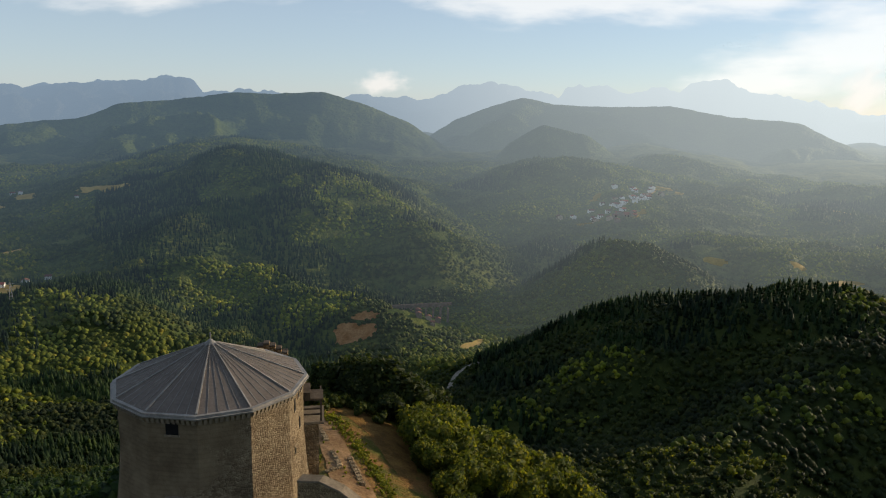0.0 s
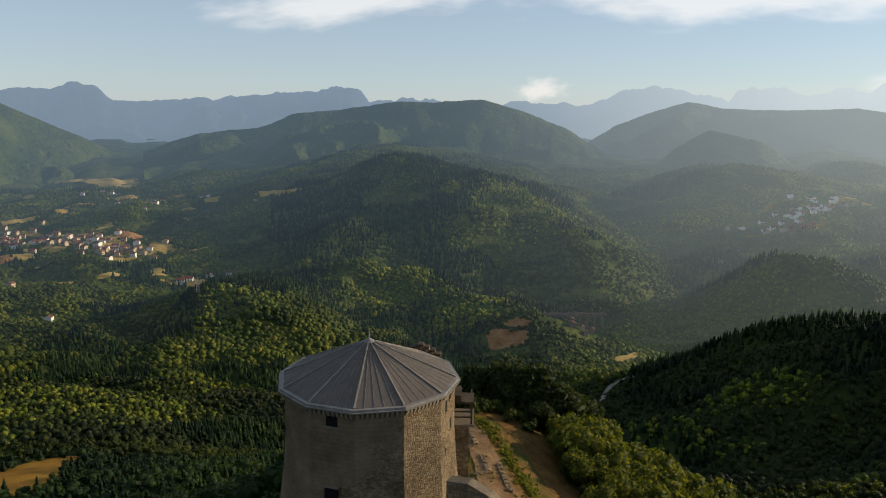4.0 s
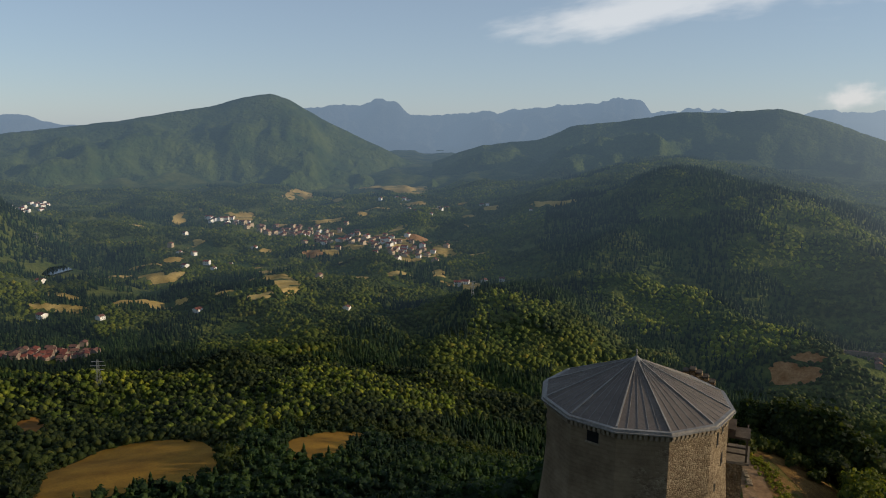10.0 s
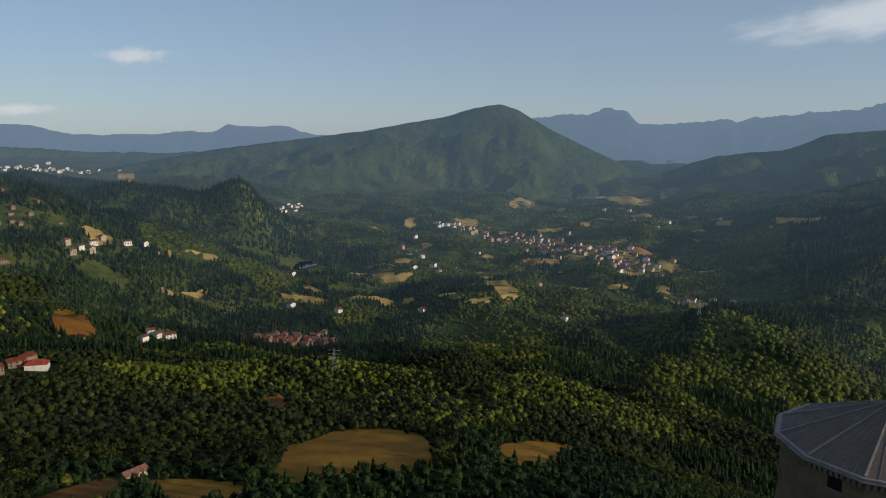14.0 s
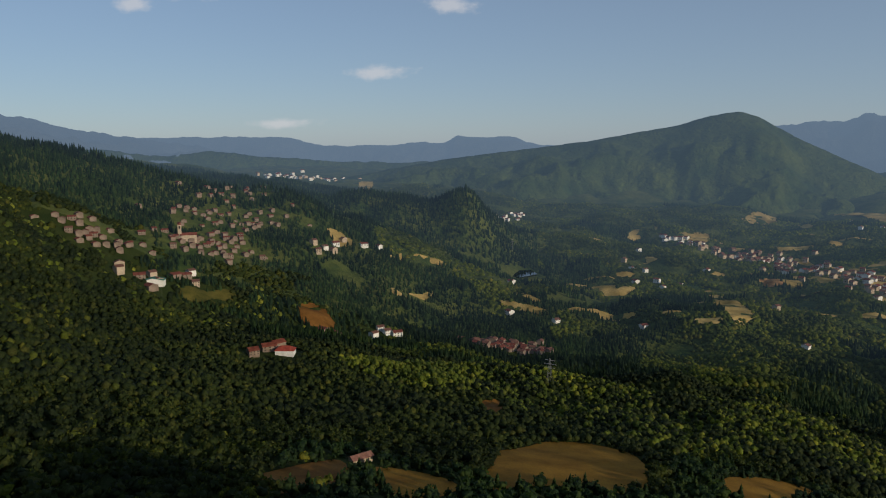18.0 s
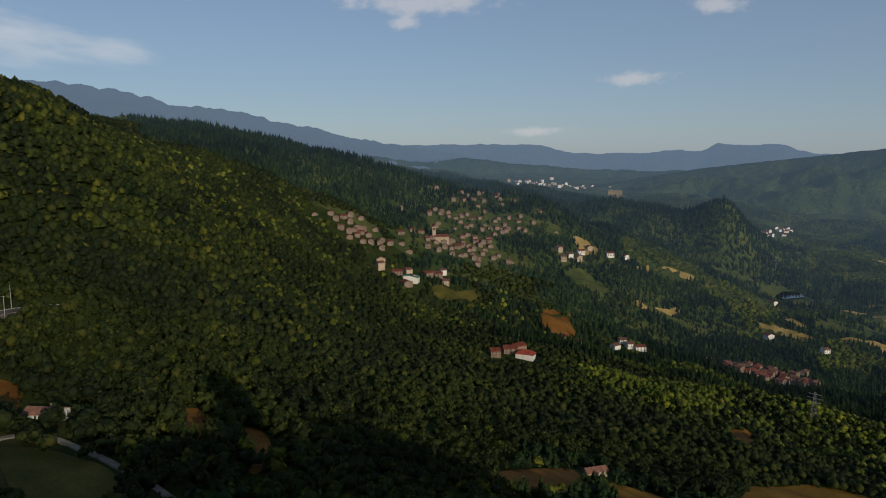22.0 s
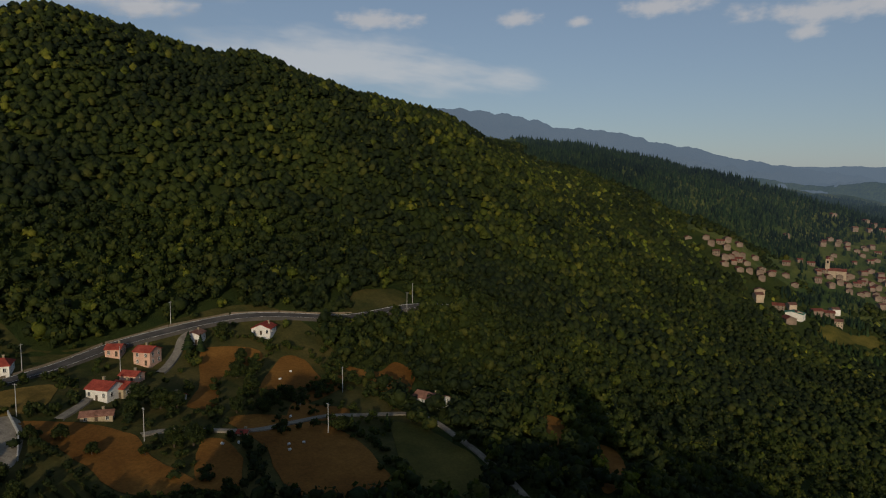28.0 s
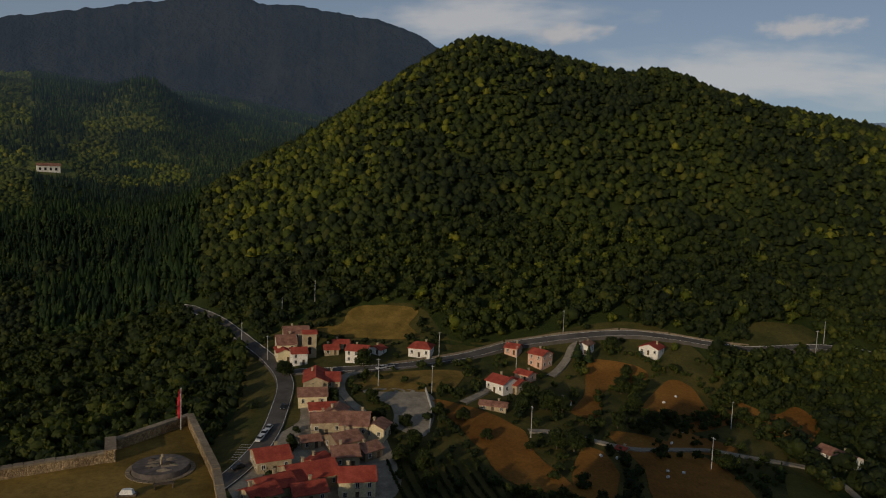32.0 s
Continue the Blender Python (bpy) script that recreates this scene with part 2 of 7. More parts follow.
KEEP_WALL = patched_render("keep_render_and_rubble")
PLAIN_STONE = surface("worn_render", (0.16, 0.125, 0.085), (0.27, 0.215, 0.15), 0.35, 3.0, 0.95, relief=0.5, depth=0.05)
SHEET = surface("grey_sheet_metal", (0.118, 0.094, 0.076), (0.155, 0.126, 0.104), 0.4, 6.0, 0.7, 0.0, relief=0.08, depth=0.01)
SEAM = surface("pale_sheet_metal", (0.19, 0.175, 0.155), (0.30, 0.275, 0.24), 0.8, 6.0, 0.55, 0.0, relief=0.1, depth=0.01)
TILES = surface("terracotta_tiles", (0.22, 0.04, 0.028), (0.40, 0.085, 0.055), 0.3, 3.0, 0.9, relief=0.9, depth=0.12)
TILES_OLD = surface("weathered_tiles", (0.16, 0.075, 0.05), (0.33, 0.17, 0.12), 0.5, 3.5, 0.9, relief=1.0, depth=0.12)
WHITE = surface("white_render", (0.55, 0.53, 0.48), (0.76, 0.74, 0.69), 0.2, 2.0, relief=0.15, depth=0.02)
CREAM = surface("cream_render", (0.50, 0.42, 0.26), (0.66, 0.58, 0.38), 0.2, 2.0, relief=0.15, depth=0.02)
PINK = surface("pink_render", (0.50, 0.30, 0.22), (0.62, 0.40, 0.30), 0.2, 2.0, relief=0.15, depth=0.02)
OCHRE = surface("old_stone_wall", (0.25, 0.20, 0.13), (0.44, 0.36, 0.24), 0.4, 3.0, 0.95, relief=0.8, depth=0.08)
# near-black colour that stands for the unlit inside of openings
DARK = surface("unlit_opening", (0.008, 0.008, 0.009), (0.014, 0.014, 0.015), 1.0, 4.0, 0.35)
WOOD = surface("weathered_wood", (0.055, 0.040, 0.028), (0.13, 0.10, 0.07), 0.8, 8.0, relief=0.5, depth=0.02)
ASPHALT = surface("asphalt", (0.065, 0.06, 0.055), (0.11, 0.10, 0.09), 0.15, 2.0, relief=0.2, depth=0.02)
PAINT = surface("road_paint", (0.55, 0.55, 0.52), (0.75, 0.75, 0.72), 0.5, 3.0)
GRAVEL = surface("gravel_track", (0.17, 0.15, 0.12), (0.30, 0.265, 0.21), 0.3, 2.0, relief=0.5, depth=0.05)
STRAW = surface("mown_straw", (0.125, 0.053, 0.011), (0.25, 0.118, 0.026), 0.045, 0.9, relief=0.5, depth=0.15)
# the far earth and straw have haze mixed into them as emission
EARTH_FAR = painted_haze(surface("far_bare_earth", (0.26, 0.13, 0.055), (0.46, 0.27, 0.13), 0.05, 0.3, relief=1.0, depth=1.0), 1250, 4800, 0.6)
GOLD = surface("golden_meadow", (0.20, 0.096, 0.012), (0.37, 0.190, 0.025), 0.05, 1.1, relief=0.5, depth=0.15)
STRAW_FAR = painted_haze(surface("far_straw", (0.30, 0.21, 0.07), (0.50, 0.36, 0.14), 0.02, 0.3), 1250, 4800, 0.6)
GRASS = surface("dry_lawn", (0.10, 0.07, 0.016), (0.25, 0.16, 0.04), 0.12, 1.6, relief=0.5, depth=0.06)
GREEN = surface("meadow", (0.058, 0.058, 0.012), (0.125, 0.105, 0.024), 0.06, 0.9, relief=0.5, depth=0.1)
ROUGH = surface("rough_pasture", (0.032, 0.040, 0.011), (0.095, 0.078, 0.023), 0.07, 0.9, relief=0.7, depth=0.15)
DRY = surface("dry_grass", (0.10, 0.052, 0.016), (0.22, 0.125, 0.035), 0.5, 4.0, relief=1.0, depth=0.25)
SCRUB = surface("rough_slope", (0.20, 0.105, 0.035), (0.075, 0.08, 0.014), 0.25, 2.6, relief=1.0, depth=0.3, spread=0.18)
EARTH = surface("bare_earth", (0.15, 0.083, 0.037), (0.31, 0.19, 0.095), 0.25, 2.0, relief=1.0, depth=0.2)
TRUNK = surface("bark", (0.05, 0.038, 0.026), (0.12, 0.095, 0.07), 2.0, 9.0, relief=0.8, depth=0.04)
SLATE = surface("dark_slab", (0.07, 0.06, 0.055), (0.15, 0.125, 0.11), 0.6, 2.2, relief=0.5, depth=0.04)
RED = surface("red_cloth", (0.36, 0.02, 0.03), (0.50, 0.04, 0.05), 1.0, 5.0)
POLE = surface("grey_pole", (0.30, 0.30, 0.28), (0.48, 0.47, 0.44), 1.0, 6.0)
PALE = surface("pale_plastic", (0.55, 0.55, 0.52), (0.75, 0.75, 0.72), 1.0, 6.0)
# far roofs and walls, with haze mixed in as emission
GREENROOF = painted_haze(surface("green_sheet_roof", (0.06, 0.17, 0.12), (0.10, 0.25, 0.18), 0.2, 2.0), 700, 4600, 0.6)
FAR_WALLS = [painted_haze(surface("far_wall", a, b, 0.2, 2.0), 700, 4600, 0.5) for a, b in
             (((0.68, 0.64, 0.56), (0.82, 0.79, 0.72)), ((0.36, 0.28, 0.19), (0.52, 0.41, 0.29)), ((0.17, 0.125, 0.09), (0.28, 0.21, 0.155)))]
FAR_ROOFS = [painted_haze(surface("far_roof", a, b, 0.2, 2.0), 700, 4600, 0.5) for a, b in
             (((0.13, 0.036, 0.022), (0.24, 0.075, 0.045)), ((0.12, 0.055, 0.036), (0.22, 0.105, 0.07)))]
GLASS = material("window_glass", 0.08)[0]
GLASS.node_tree.nodes["Principled BSDF"].inputs["Base Color"].default_value = (0.012, 0.014, 0.016, 1)
CARS = []
for tint in ((0.62, 0.63, 0.64), (0.02, 0.022, 0.026), (0.30, 0.31, 0.33)):
    m, nt, b = material("car_paint", 0.25, 0.2)
    nt.links.new(ramp(nt, noise_node(nt, 3.0).outputs[0], [(0.3, tuple(0.85 * c for c in tint)), (0.7, tint)]).outputs[0], b.inputs["Base Color"])
    CARS.append(m)
TYRE = surface("rubber", (0.012, 0.012, 0.012), (0.025, 0.025, 0.025), 2.0, 20.0)


# ---- relief of the land: heights by bearing and distance ----
RADII = (25, 40, 110, 200, 320, 480, 700, 1000, 1400, 1900, 2600, 4900)
NEAR = {  # bearing: heights at 25 .. 480 m
    -60: (62, 60, 10, -40, -90, -112), -30: (62, 60, 15, -40, -92, -128), -15: (62, 60, 34, -25, -88, -128),
    0: (62, 62, 49, 0, -80, -142), 10: (63, 63, 57, 5, -68, -135), 20: (64, 64, 52, 2, -62, -128),
    30: (63, 62, 38, -10, -65, -122), 45: (62, 60, 28, -22, -58, -100), 60: (60, 56, 22, -22, -55, -98),
    75: (60, 55, 20, -16, -46, -85), 90: (60, 55, 22, -10, -34, -60), 105: (60, 55, 22, -5, -14, -18),
    84: (60, 55, 21, -12, -39, -70), 120: (60, 55, 20, 4, 2, 42),
}
NEAR_2 = {135: (60, 55, 22, 11, 18, 74), 150: (60, 55, 25, 11, 25, 92), 160: (62, 58, 28, 11, 26, 72), 167: (64, 62, 34, 13, 20, 40),
          175: (66, 66, 40, 10, 0, 8), 190: (66, 66, 45, 10, -5, 5), 245: (60, 52, 10, -40, -70, -80)}
FAR = {   # bearing: heights at 700 .. 4900 m
    -60: (-80, -70, -80, -60, 0, 60), -30: (-62, -150, -172, -165, -110, 0), -15: (-86, -225, -245, -140, -60, 0),
    0: (-165, -250, -262, -220, -120, 0), 10: (-195, -248, -240, -70, -40, 0), 20: (-198, -242, -222, -30, -40, 0),
    30: (-182, -226, -212, -165, -100, 0), 45: (-150, -200, -200, -178, -150, -60), 60: (-146, -198, -182, -170, -120, -40),
    75: (-125, -164, -150, -110, -70, -30), 90: (-88, -86, 4, 16, 0, 0), 105: (-4, 62, 152, 130, 90, 50),
    84: (-102, -116, -44, -12, -25, 0), 120: (174, 155, 175, 130, 100, 60),
}
FAR_2 = {135: (202, 180, 140, 130, 120, 100), 150: (222, 225, 180, 150, 150, 100), 160: (148, 140, 150, 240, 240, 100), 167: (92, 60, 190, 270, 250, 100),
         175: (25, 62, 225, 300, 250, 100), 190: (25, 90, 240, 300, 250, 100), 245: (-60, -50, -30, 0, 50, 100)}
NEAR.update(NEAR_2), FAR.update(FAR_2)
AZ0, DAZ, NR = -115.0, 0.5, 240
LOG0, LOG1 = math.log(25), math.log(4900)


def lattice(seed):
    g = np.random.default_rng(seed)
    return g.random((256, 256))


LAT = lattice(3)


def value_noise(x, y):
    xi, yi = np.floor(x).astype(int), np.floor(y).astype(int)
    u, v = x - xi, y - yi
    u, v = u * u * (3 - 2 * u), v * v * (3 - 2 * v)
    a, b = LAT[xi & 255, yi & 255], LAT[(xi + 1) & 255, yi & 255]
    c, d = LAT[xi & 255, (yi + 1) & 255], LAT[(xi + 1) & 255, (yi + 1) & 255]
    return (a * (1 - u) + b * u) * (1 - v) + (c * (1 - u) + d * u) * v


def fbm(x, y, octaves=4):
    total, gain = 0.0, 0.5
    for k in range(octaves):
        total = total + gain * (value_noise(x * 2 ** k + 17.3 * k, y * 2 ** k + 5.1 * k) - 0.5)
        gain *= 0.5
    return total


def relief_grid():
    keys = sorted(NEAR)
    rows = np.array([NEAR[k] + FAR[k] for k in keys], float)
    az = np.array(keys, float)
    az, rows = np.append(az, az[0] + 360), np.vstack([rows, rows[:1]])
    azs = AZ0 + DAZ * np.arange(int(360 / DAZ))
    logs = np.linspace(LOG0, LOG1, NR)
    byr = np.array([np.interp(logs, np.log(RADII), r) for r in rows])
    wrap = np.where(azs < az[0], azs + 360, azs)
    grid = np.array([np.interp(wrap, az, byr[:, j]) for j in range(NR)]).T
    k1 = np.exp(-0.5 * (np.arange(-12, 13) / 5.0) ** 2)
    k1 /= k1.sum()
    grid = sum(w * np.roll(grid, s, 0) for w, s in zip(k1, range(-12, 13)))
    pad = np.pad(grid, ((0, 0), (8, 8)), mode="edge")
    k2 = np.exp(-0.5 * (np.arange(-8, 9) / 3.2) ** 2)
    k2 /= k2.sum()
    return sum(w * pad[:, 8 + s:8 + s + NR] for w, s in zip(k2, range(-8, 9)))


GRID = relief_grid()
# single hills laid on top: bearing, distance, height, half-width across and along the sight line
HILLS = [(147, 720, 22, 60, 90), (134, 700, 18, 22, 60), (142, 700, 4, 40, 60), (172.5, 1380, 45, 45, 120), (72.5, 1780, 95, 130, 120), (68.5, 1720, 75, 45, 90), (-13, 1330, 75, 75, 80), (-19, 1560, 40, 160, 90), (-7, 2250, 60, 160, 140), (27, 1500, 25, 120, 100),
         (14, 1800, 75, 130, 140), (9.5, 1650, 25, 60, 120), (-22, 730, 10, 120, 80)]


# crests of spurs: bearing, distance and elevation of the crest from the hovering eye; steepness of the flanks
RIDGES = [
    ([(13.6, 1800, -3.4), (16.7, 1680, -5.7), (21.6, 1480, -8.9), (24.4, 1330, -11.4)], 0.50),
    ([(13.6, 1800, -3.4), (10.1, 1760, -4.3), (6.0, 1600, -7.2), (3.4, 1500, -8.7), (1.6, 1380, -11.4)], 0.50),
    ([(13.6, 1800, -3.4), (19.5, 1880, -4.7), (27.0, 1950, -5.8)], 0.40),
    ([(24.6, 1240, -12.8), (23.0, 1250, -12.0), (19.8, 1260, -11.0), (16.6, 1250, -11.1), (10.1, 1150, -13.8), (5.2, 1080, -15.8)], 0.55),
    ([(-9.6, 1320, -12.0), (-10.5, 1330, -10.8), (-11.7, 1340, -9.8), (-15.4, 1340, -10.0), (-17.7, 1330, -11.2), (-20.3, 1300, -13.4)], 0.85),
    ([(106, 1450, 1.3), (99, 1450, -0.5), (93.1, 1450, -1.5), (87.8, 1450, -2.7), (83.4, 1450, -3.6), (79.4, 1450, -4.9), (77.2, 1430, -6.2)], 0.42),
    ([(-0.9, 640, -23.2), (-3.4, 690, -19.6), (-10.2, 720, -17.2), (-21.2, 740, -15.0), (-31.7, 760, -13.6), (-45, 780, -12.0)], 0.55),
    ([(-1.6, 500, -25.2), (-6.4, 520, -23.8), (-11.2, 570, -21.6), (-17.0, 670, -17.6)], 0.75),
    ([(-17.5, 350, -27.9), (-24.0, 430, -22.6), (-31.0, 560, -15.6), (-40, 620, -13.2)], 0.75),
    ([(38.5, 900, -17.4), (33.0, 980, -15.6), (30.2, 1050, -13.4), (27.6, 1150, -12.6)], 0.40),
    ([(52.0, 760, -19.8), (46.0, 860, -17.6), (42.0, 960, -15.8)], 0.36),
]


def crest_line(pts):
    out = []
    for a, r, e in pts:
        out.append((-math.sin(radians(a)) * r, math.cos(radians(a)) * r, EYE + r * math.tan(radians(e)) - 3.0))
    return out


CRESTS = [(crest_line(pts), steep) for pts, steep in RIDGES]


def spurs(x, y, z):
    """Lays the spurs on the land, their crests rounded and their feet blended in."""
    for pts, steep in CRESTS:
        best = np.full(np.shape(x), -1e9)
        for (x0, y0, z0), (x1, y1, z1) in zip(pts, pts[1:]):
            t = np.clip(((x - x0) * (x1 - x0) + (y - y0) * (y1 - y0)) / ((x1 - x0) ** 2 + (y1 - y0) ** 2), 0, 1)
            d = np.hypot(x - x0 - t * (x1 - x0), y - y0 - t * (y1 - y0))
            best = np.maximum(best, z0 + t * (z1 - z0) - steep * (np.sqrt(d * d + 900) - 30))
        gap = np.clip((best - z) / 9.0, -30, 30)
        z = np.where(best - z > 200, best, z + 9.0 * np.log1p(np.exp(gap)))
    return z


def height(x, y):
    x, y = np.asarray(x, float), np.asarray(y, float)
    near = np.clip(np.hypot(x, y) / 25.0, 0, 1)
    r = np.maximum(np.hypot(x, y), 25.0)
    az = np.degrees(np.arctan2(-x, y))
    u = ((az - AZ0) % 360) / DAZ
    v = np.clip((np.log(r) - LOG0) / (LOG1 - LOG0) * (NR - 1), 0, NR - 1.001)
    i, j = np.floor(u).astype(int), np.floor(v).astype(int)
    fu, fv = u - i, v - j
    n = GRID.shape[0]
    i0, i1 = i % n, (i + 1) % n
    z = (GRID[i0, j] * (1 - fu) + GRID[i1, j] * fu) * (1 - fv) + (GRID[i0, j + 1] * (1 - fu) + GRID[i1, j + 1] * fu) * fv
    z = 62.0 + (z - 62.0) * near
    for a, d, h, w, l in HILLS:
        c, s = math.cos(radians(a)), math.sin(radians(a))
        across, along = x * c + y * s, -x * s + y * c - d
        z = z + h * np.exp(-0.5 * ((across / w) ** 2 + (along / l) ** 2))
    z = spurs(x, y, z)
    rough = np.clip((r - 120) / 500, 0, 1)
    gully = np.abs(fbm(x / 150 + 31, y / 150 + 8, 3))       # small ravines in the slopes
    z = z + np.clip((r - 330) / 350, 0, 1) * np.where(az > 100, 0.5, 1.0) * (70 * np.minimum(gully, 0.16) - 6)
    swell = np.where(az > 100, 26.0, np.clip(26 + (r - 420) * 0.12, 26, 62))
    z = z + rough * (swell * fbm(x / 190, y / 190, 4)) + np.clip((r - 900) / 1500, 0, 1) * 90 * fbm(x / 420 + 9, y / 420, 3)
    return z


def mesh_object(name, verts, faces, mats, parent=None, smooth=False, index=None):
    me = bpy.data.meshes.new(name)
    me.from_pydata([tuple(v) for v in verts], [], faces)
    for m in (mats if isinstance(mats, (list, tuple)) else [mats]):
        me.materials.append(m)
    if smooth:
        me.shade_smooth()
    if index is not None:
        me.polygons.foreach_set("material_index", index)
    ob = new(name, me)
    ob.parent = parent
    return ob


def big_mesh(name, verts, tris, mat, smooth=False):
    """A mesh from arrays: vertices (n, 3), triangles (m, 3)."""
    me = bpy.data.meshes.new(name)
    me.vertices.add(len(verts))
    me.vertices.foreach_set("co", np.ascontiguousarray(verts, np.float32).ravel())
    me.loops.add(3 * len(tris))
    me.loops.foreach_set("vertex_index", np.ascontiguousarray(tris, np.int32).ravel())
    me.polygons.add(len(tris))
    me.polygons.foreach_set("loop_start", np.arange(0, 3 * len(tris), 3, dtype=np.int32))
    me.polygons.foreach_set("loop_total", np.full(len(tris), 3, np.int32))
    me.update(calc_edges=True)
    me.materials.append(mat)
    if smooth:
        me.shade_smooth()
    return new(name, me)


def terrain(name, rs, mat, label):
    azs = np.concatenate([np.arange(-40, 190, 0.5), np.arange(190, 320, 3.0)])
    A, R = np.meshgrid(np.radians(azs), rs, indexing="ij")
    x, y = -np.sin(A) * R, np.cos(A) * R
    z = height(x, y)
    n, m = A.shape
    verts = np.stack([x, y, z], -1).reshape(-1, 3)
    i, j = np.meshgrid(np.arange(n), np.arange(m - 1), indexing="ij")
    a, b = i * m + j, ((i + 1) % n) * m + j
    tris = np.concatenate([np.stack([a, b, a + 1], -1).reshape(-1, 3), np.stack([b, b + 1, a + 1], -1).reshape(-1, 3)])
    return tagged(big_mesh(name, verts, tris[:, ::-1], mat, True), label, name, kind="structure")


RINGS = np.exp(np.linspace(LOG0, math.log(3200), 170))
NEAR_RINGS = RINGS[RINGS < 1000]
terrain("ground", np.concatenate([[0.02, 6.0, 14.0], NEAR_RINGS]), GROUND, "wooded hillside ground of scrub, earth and grass")
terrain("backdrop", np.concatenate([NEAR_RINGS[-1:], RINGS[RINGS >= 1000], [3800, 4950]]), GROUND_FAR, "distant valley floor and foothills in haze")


# ---- distant ranges: skyline by bearing and elevation, at a distance ----
def skyline(name, r, depth, foot, points, label, jag=0.06, mat=None, bumpy=1.0):
    az = np.array([p[0] for p in points], float)
    el = np.array([p[1] for p in points], float)
    order = np.argsort(az)
    az, el = az[order], el[order]
    a = np.arange(az[0], az[-1] + 0.01, 0.12)
    e = np.interp(a, az, el)
    k = np.exp(-0.5 * (np.arange(-8, 9) / 1.3) ** 2)
    e = np.convolve(np.pad(e, 8, mode="edge"), k / k.sum(), "valid")
    e = e + jag * 2 * fbm(a * 1.5 + r, a * 0 + r / 77, 5)
    s = np.concatenate([np.linspace(0, 1, 34), [1.06, 1.25]])
    A, S = np.meshgrid(np.radians(a), s, indexing="ij")
    T = np.minimum(S, 1.0)
    top = EYE + r * np.tan(np.radians(e))[:, None]
    R = r - depth * (1 - S)
    x, y = -np.sin(A) * R, np.cos(A) * R
    ax, ay = A * r, R
    gully = depth * 0.36 * bumpy * (1.5 * np.abs(fbm(ax / 620 + r, ay / 520, 3)) - 0.18 + 0.5 * fbm(ax / 210, ay / 190 + r, 3))
    fall = np.where(S > 1.0, (S - 1.0) * depth * 0.8, 0)
    gully = gully + depth * 0.06 * bumpy * fbm(ax / 70 + 5, ay / 70 + r, 3)
    z = foot + (top - foot) * T ** 1.15 - gully * np.sin(np.pi * T) * 1.15 - fall
    n, m = A.shape
    i, j = np.meshgrid(np.arange(n - 1), np.arange(m - 1), indexing="ij")
    p, q = i * m + j, (i + 1) * m + j
    tris = np.concatenate([np.stack([p, p + 1, q], -1).reshape(-1, 3), np.stack([q, p + 1, q + 1], -1).reshape(-1, 3)])
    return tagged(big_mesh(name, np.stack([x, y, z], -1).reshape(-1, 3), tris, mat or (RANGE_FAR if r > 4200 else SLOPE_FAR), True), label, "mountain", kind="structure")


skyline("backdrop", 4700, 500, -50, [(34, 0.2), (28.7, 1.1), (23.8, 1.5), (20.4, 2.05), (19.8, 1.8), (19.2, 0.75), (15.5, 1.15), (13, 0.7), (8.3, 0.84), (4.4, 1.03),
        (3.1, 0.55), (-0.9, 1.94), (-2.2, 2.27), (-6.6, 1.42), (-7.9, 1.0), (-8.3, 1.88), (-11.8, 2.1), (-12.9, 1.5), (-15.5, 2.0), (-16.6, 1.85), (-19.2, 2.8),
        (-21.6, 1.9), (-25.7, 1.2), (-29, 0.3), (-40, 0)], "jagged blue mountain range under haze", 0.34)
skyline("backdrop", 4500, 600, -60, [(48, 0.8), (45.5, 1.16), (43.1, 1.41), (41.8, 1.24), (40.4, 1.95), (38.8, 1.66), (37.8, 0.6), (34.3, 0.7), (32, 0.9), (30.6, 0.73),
        (28.7, 1.15), (23.8, 1.5), (20.4, 1.9), (19.4, 0.2)], "rocky peaks and a long cliff-ended range in blue haze", 0.20)
skyline("backdrop", 3100, 900, -320, [(36, -3), (32.4, -1.75), (27.3, -1.15), (25, -0.10), (21.6, 0.18), (16.8, 0.92), (14.3, 0.84), (10.5, 1.14), (7.5, 0.30), (3.9, -0.99),
        (0.8, -2.9), (-0.8, -4.2), (-3, -6)], "broad green wooded hill in light haze", 0.10)
skyline("backdrop", 3500, 800, -320, [(4, -3.5), (2.1, -2.05), (0.4, -0.91), (-1.8, 0.02), (-5, 1.09), (-7.5, 0.59), (-11.7, 0.48), (-16.1, 0.66), (-20.3, -0.02),
        (-24.9, -0.28), (-27, -1.31), (-30.4, -2.68), (-38, -4)], "long hazy wooded ridge", 0.08)
skyline("backdrop", 2800, 600, -340, [(3, -8), (0.2, -6), (-2, -4.6), (-4.1, -2.54), (-6.7, -0.94), (-10.2, -1.7), (-13.3, -3.75), (-17, -4.6), (-24, -5), (-32, -5.4), (-38, -6)],
        "hazy wooded spur above terraced slopes", 0.10)
skyline("backdrop", 3300, 900, -320, [(86, -5), (78, -2.6), (70, -1.2), (62.8, -0.36), (58.8, 0.16), (54.8, 0.89), (52.6, 1.25), (50.4, 1.9), (48.4, 2.2), (46.9, 1.68), (44.7, 0.37), (42, -0.94),
        (38.4, -2.68), (35, -4)], "rounded green mountain with smooth flanks", 0.06)
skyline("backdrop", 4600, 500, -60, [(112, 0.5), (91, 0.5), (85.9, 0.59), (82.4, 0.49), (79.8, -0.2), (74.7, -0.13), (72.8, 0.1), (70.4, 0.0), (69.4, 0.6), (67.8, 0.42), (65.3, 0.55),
        (63, -0.2), (58, -0.3)], "low hills on the horizon in blue haze", 0.12)
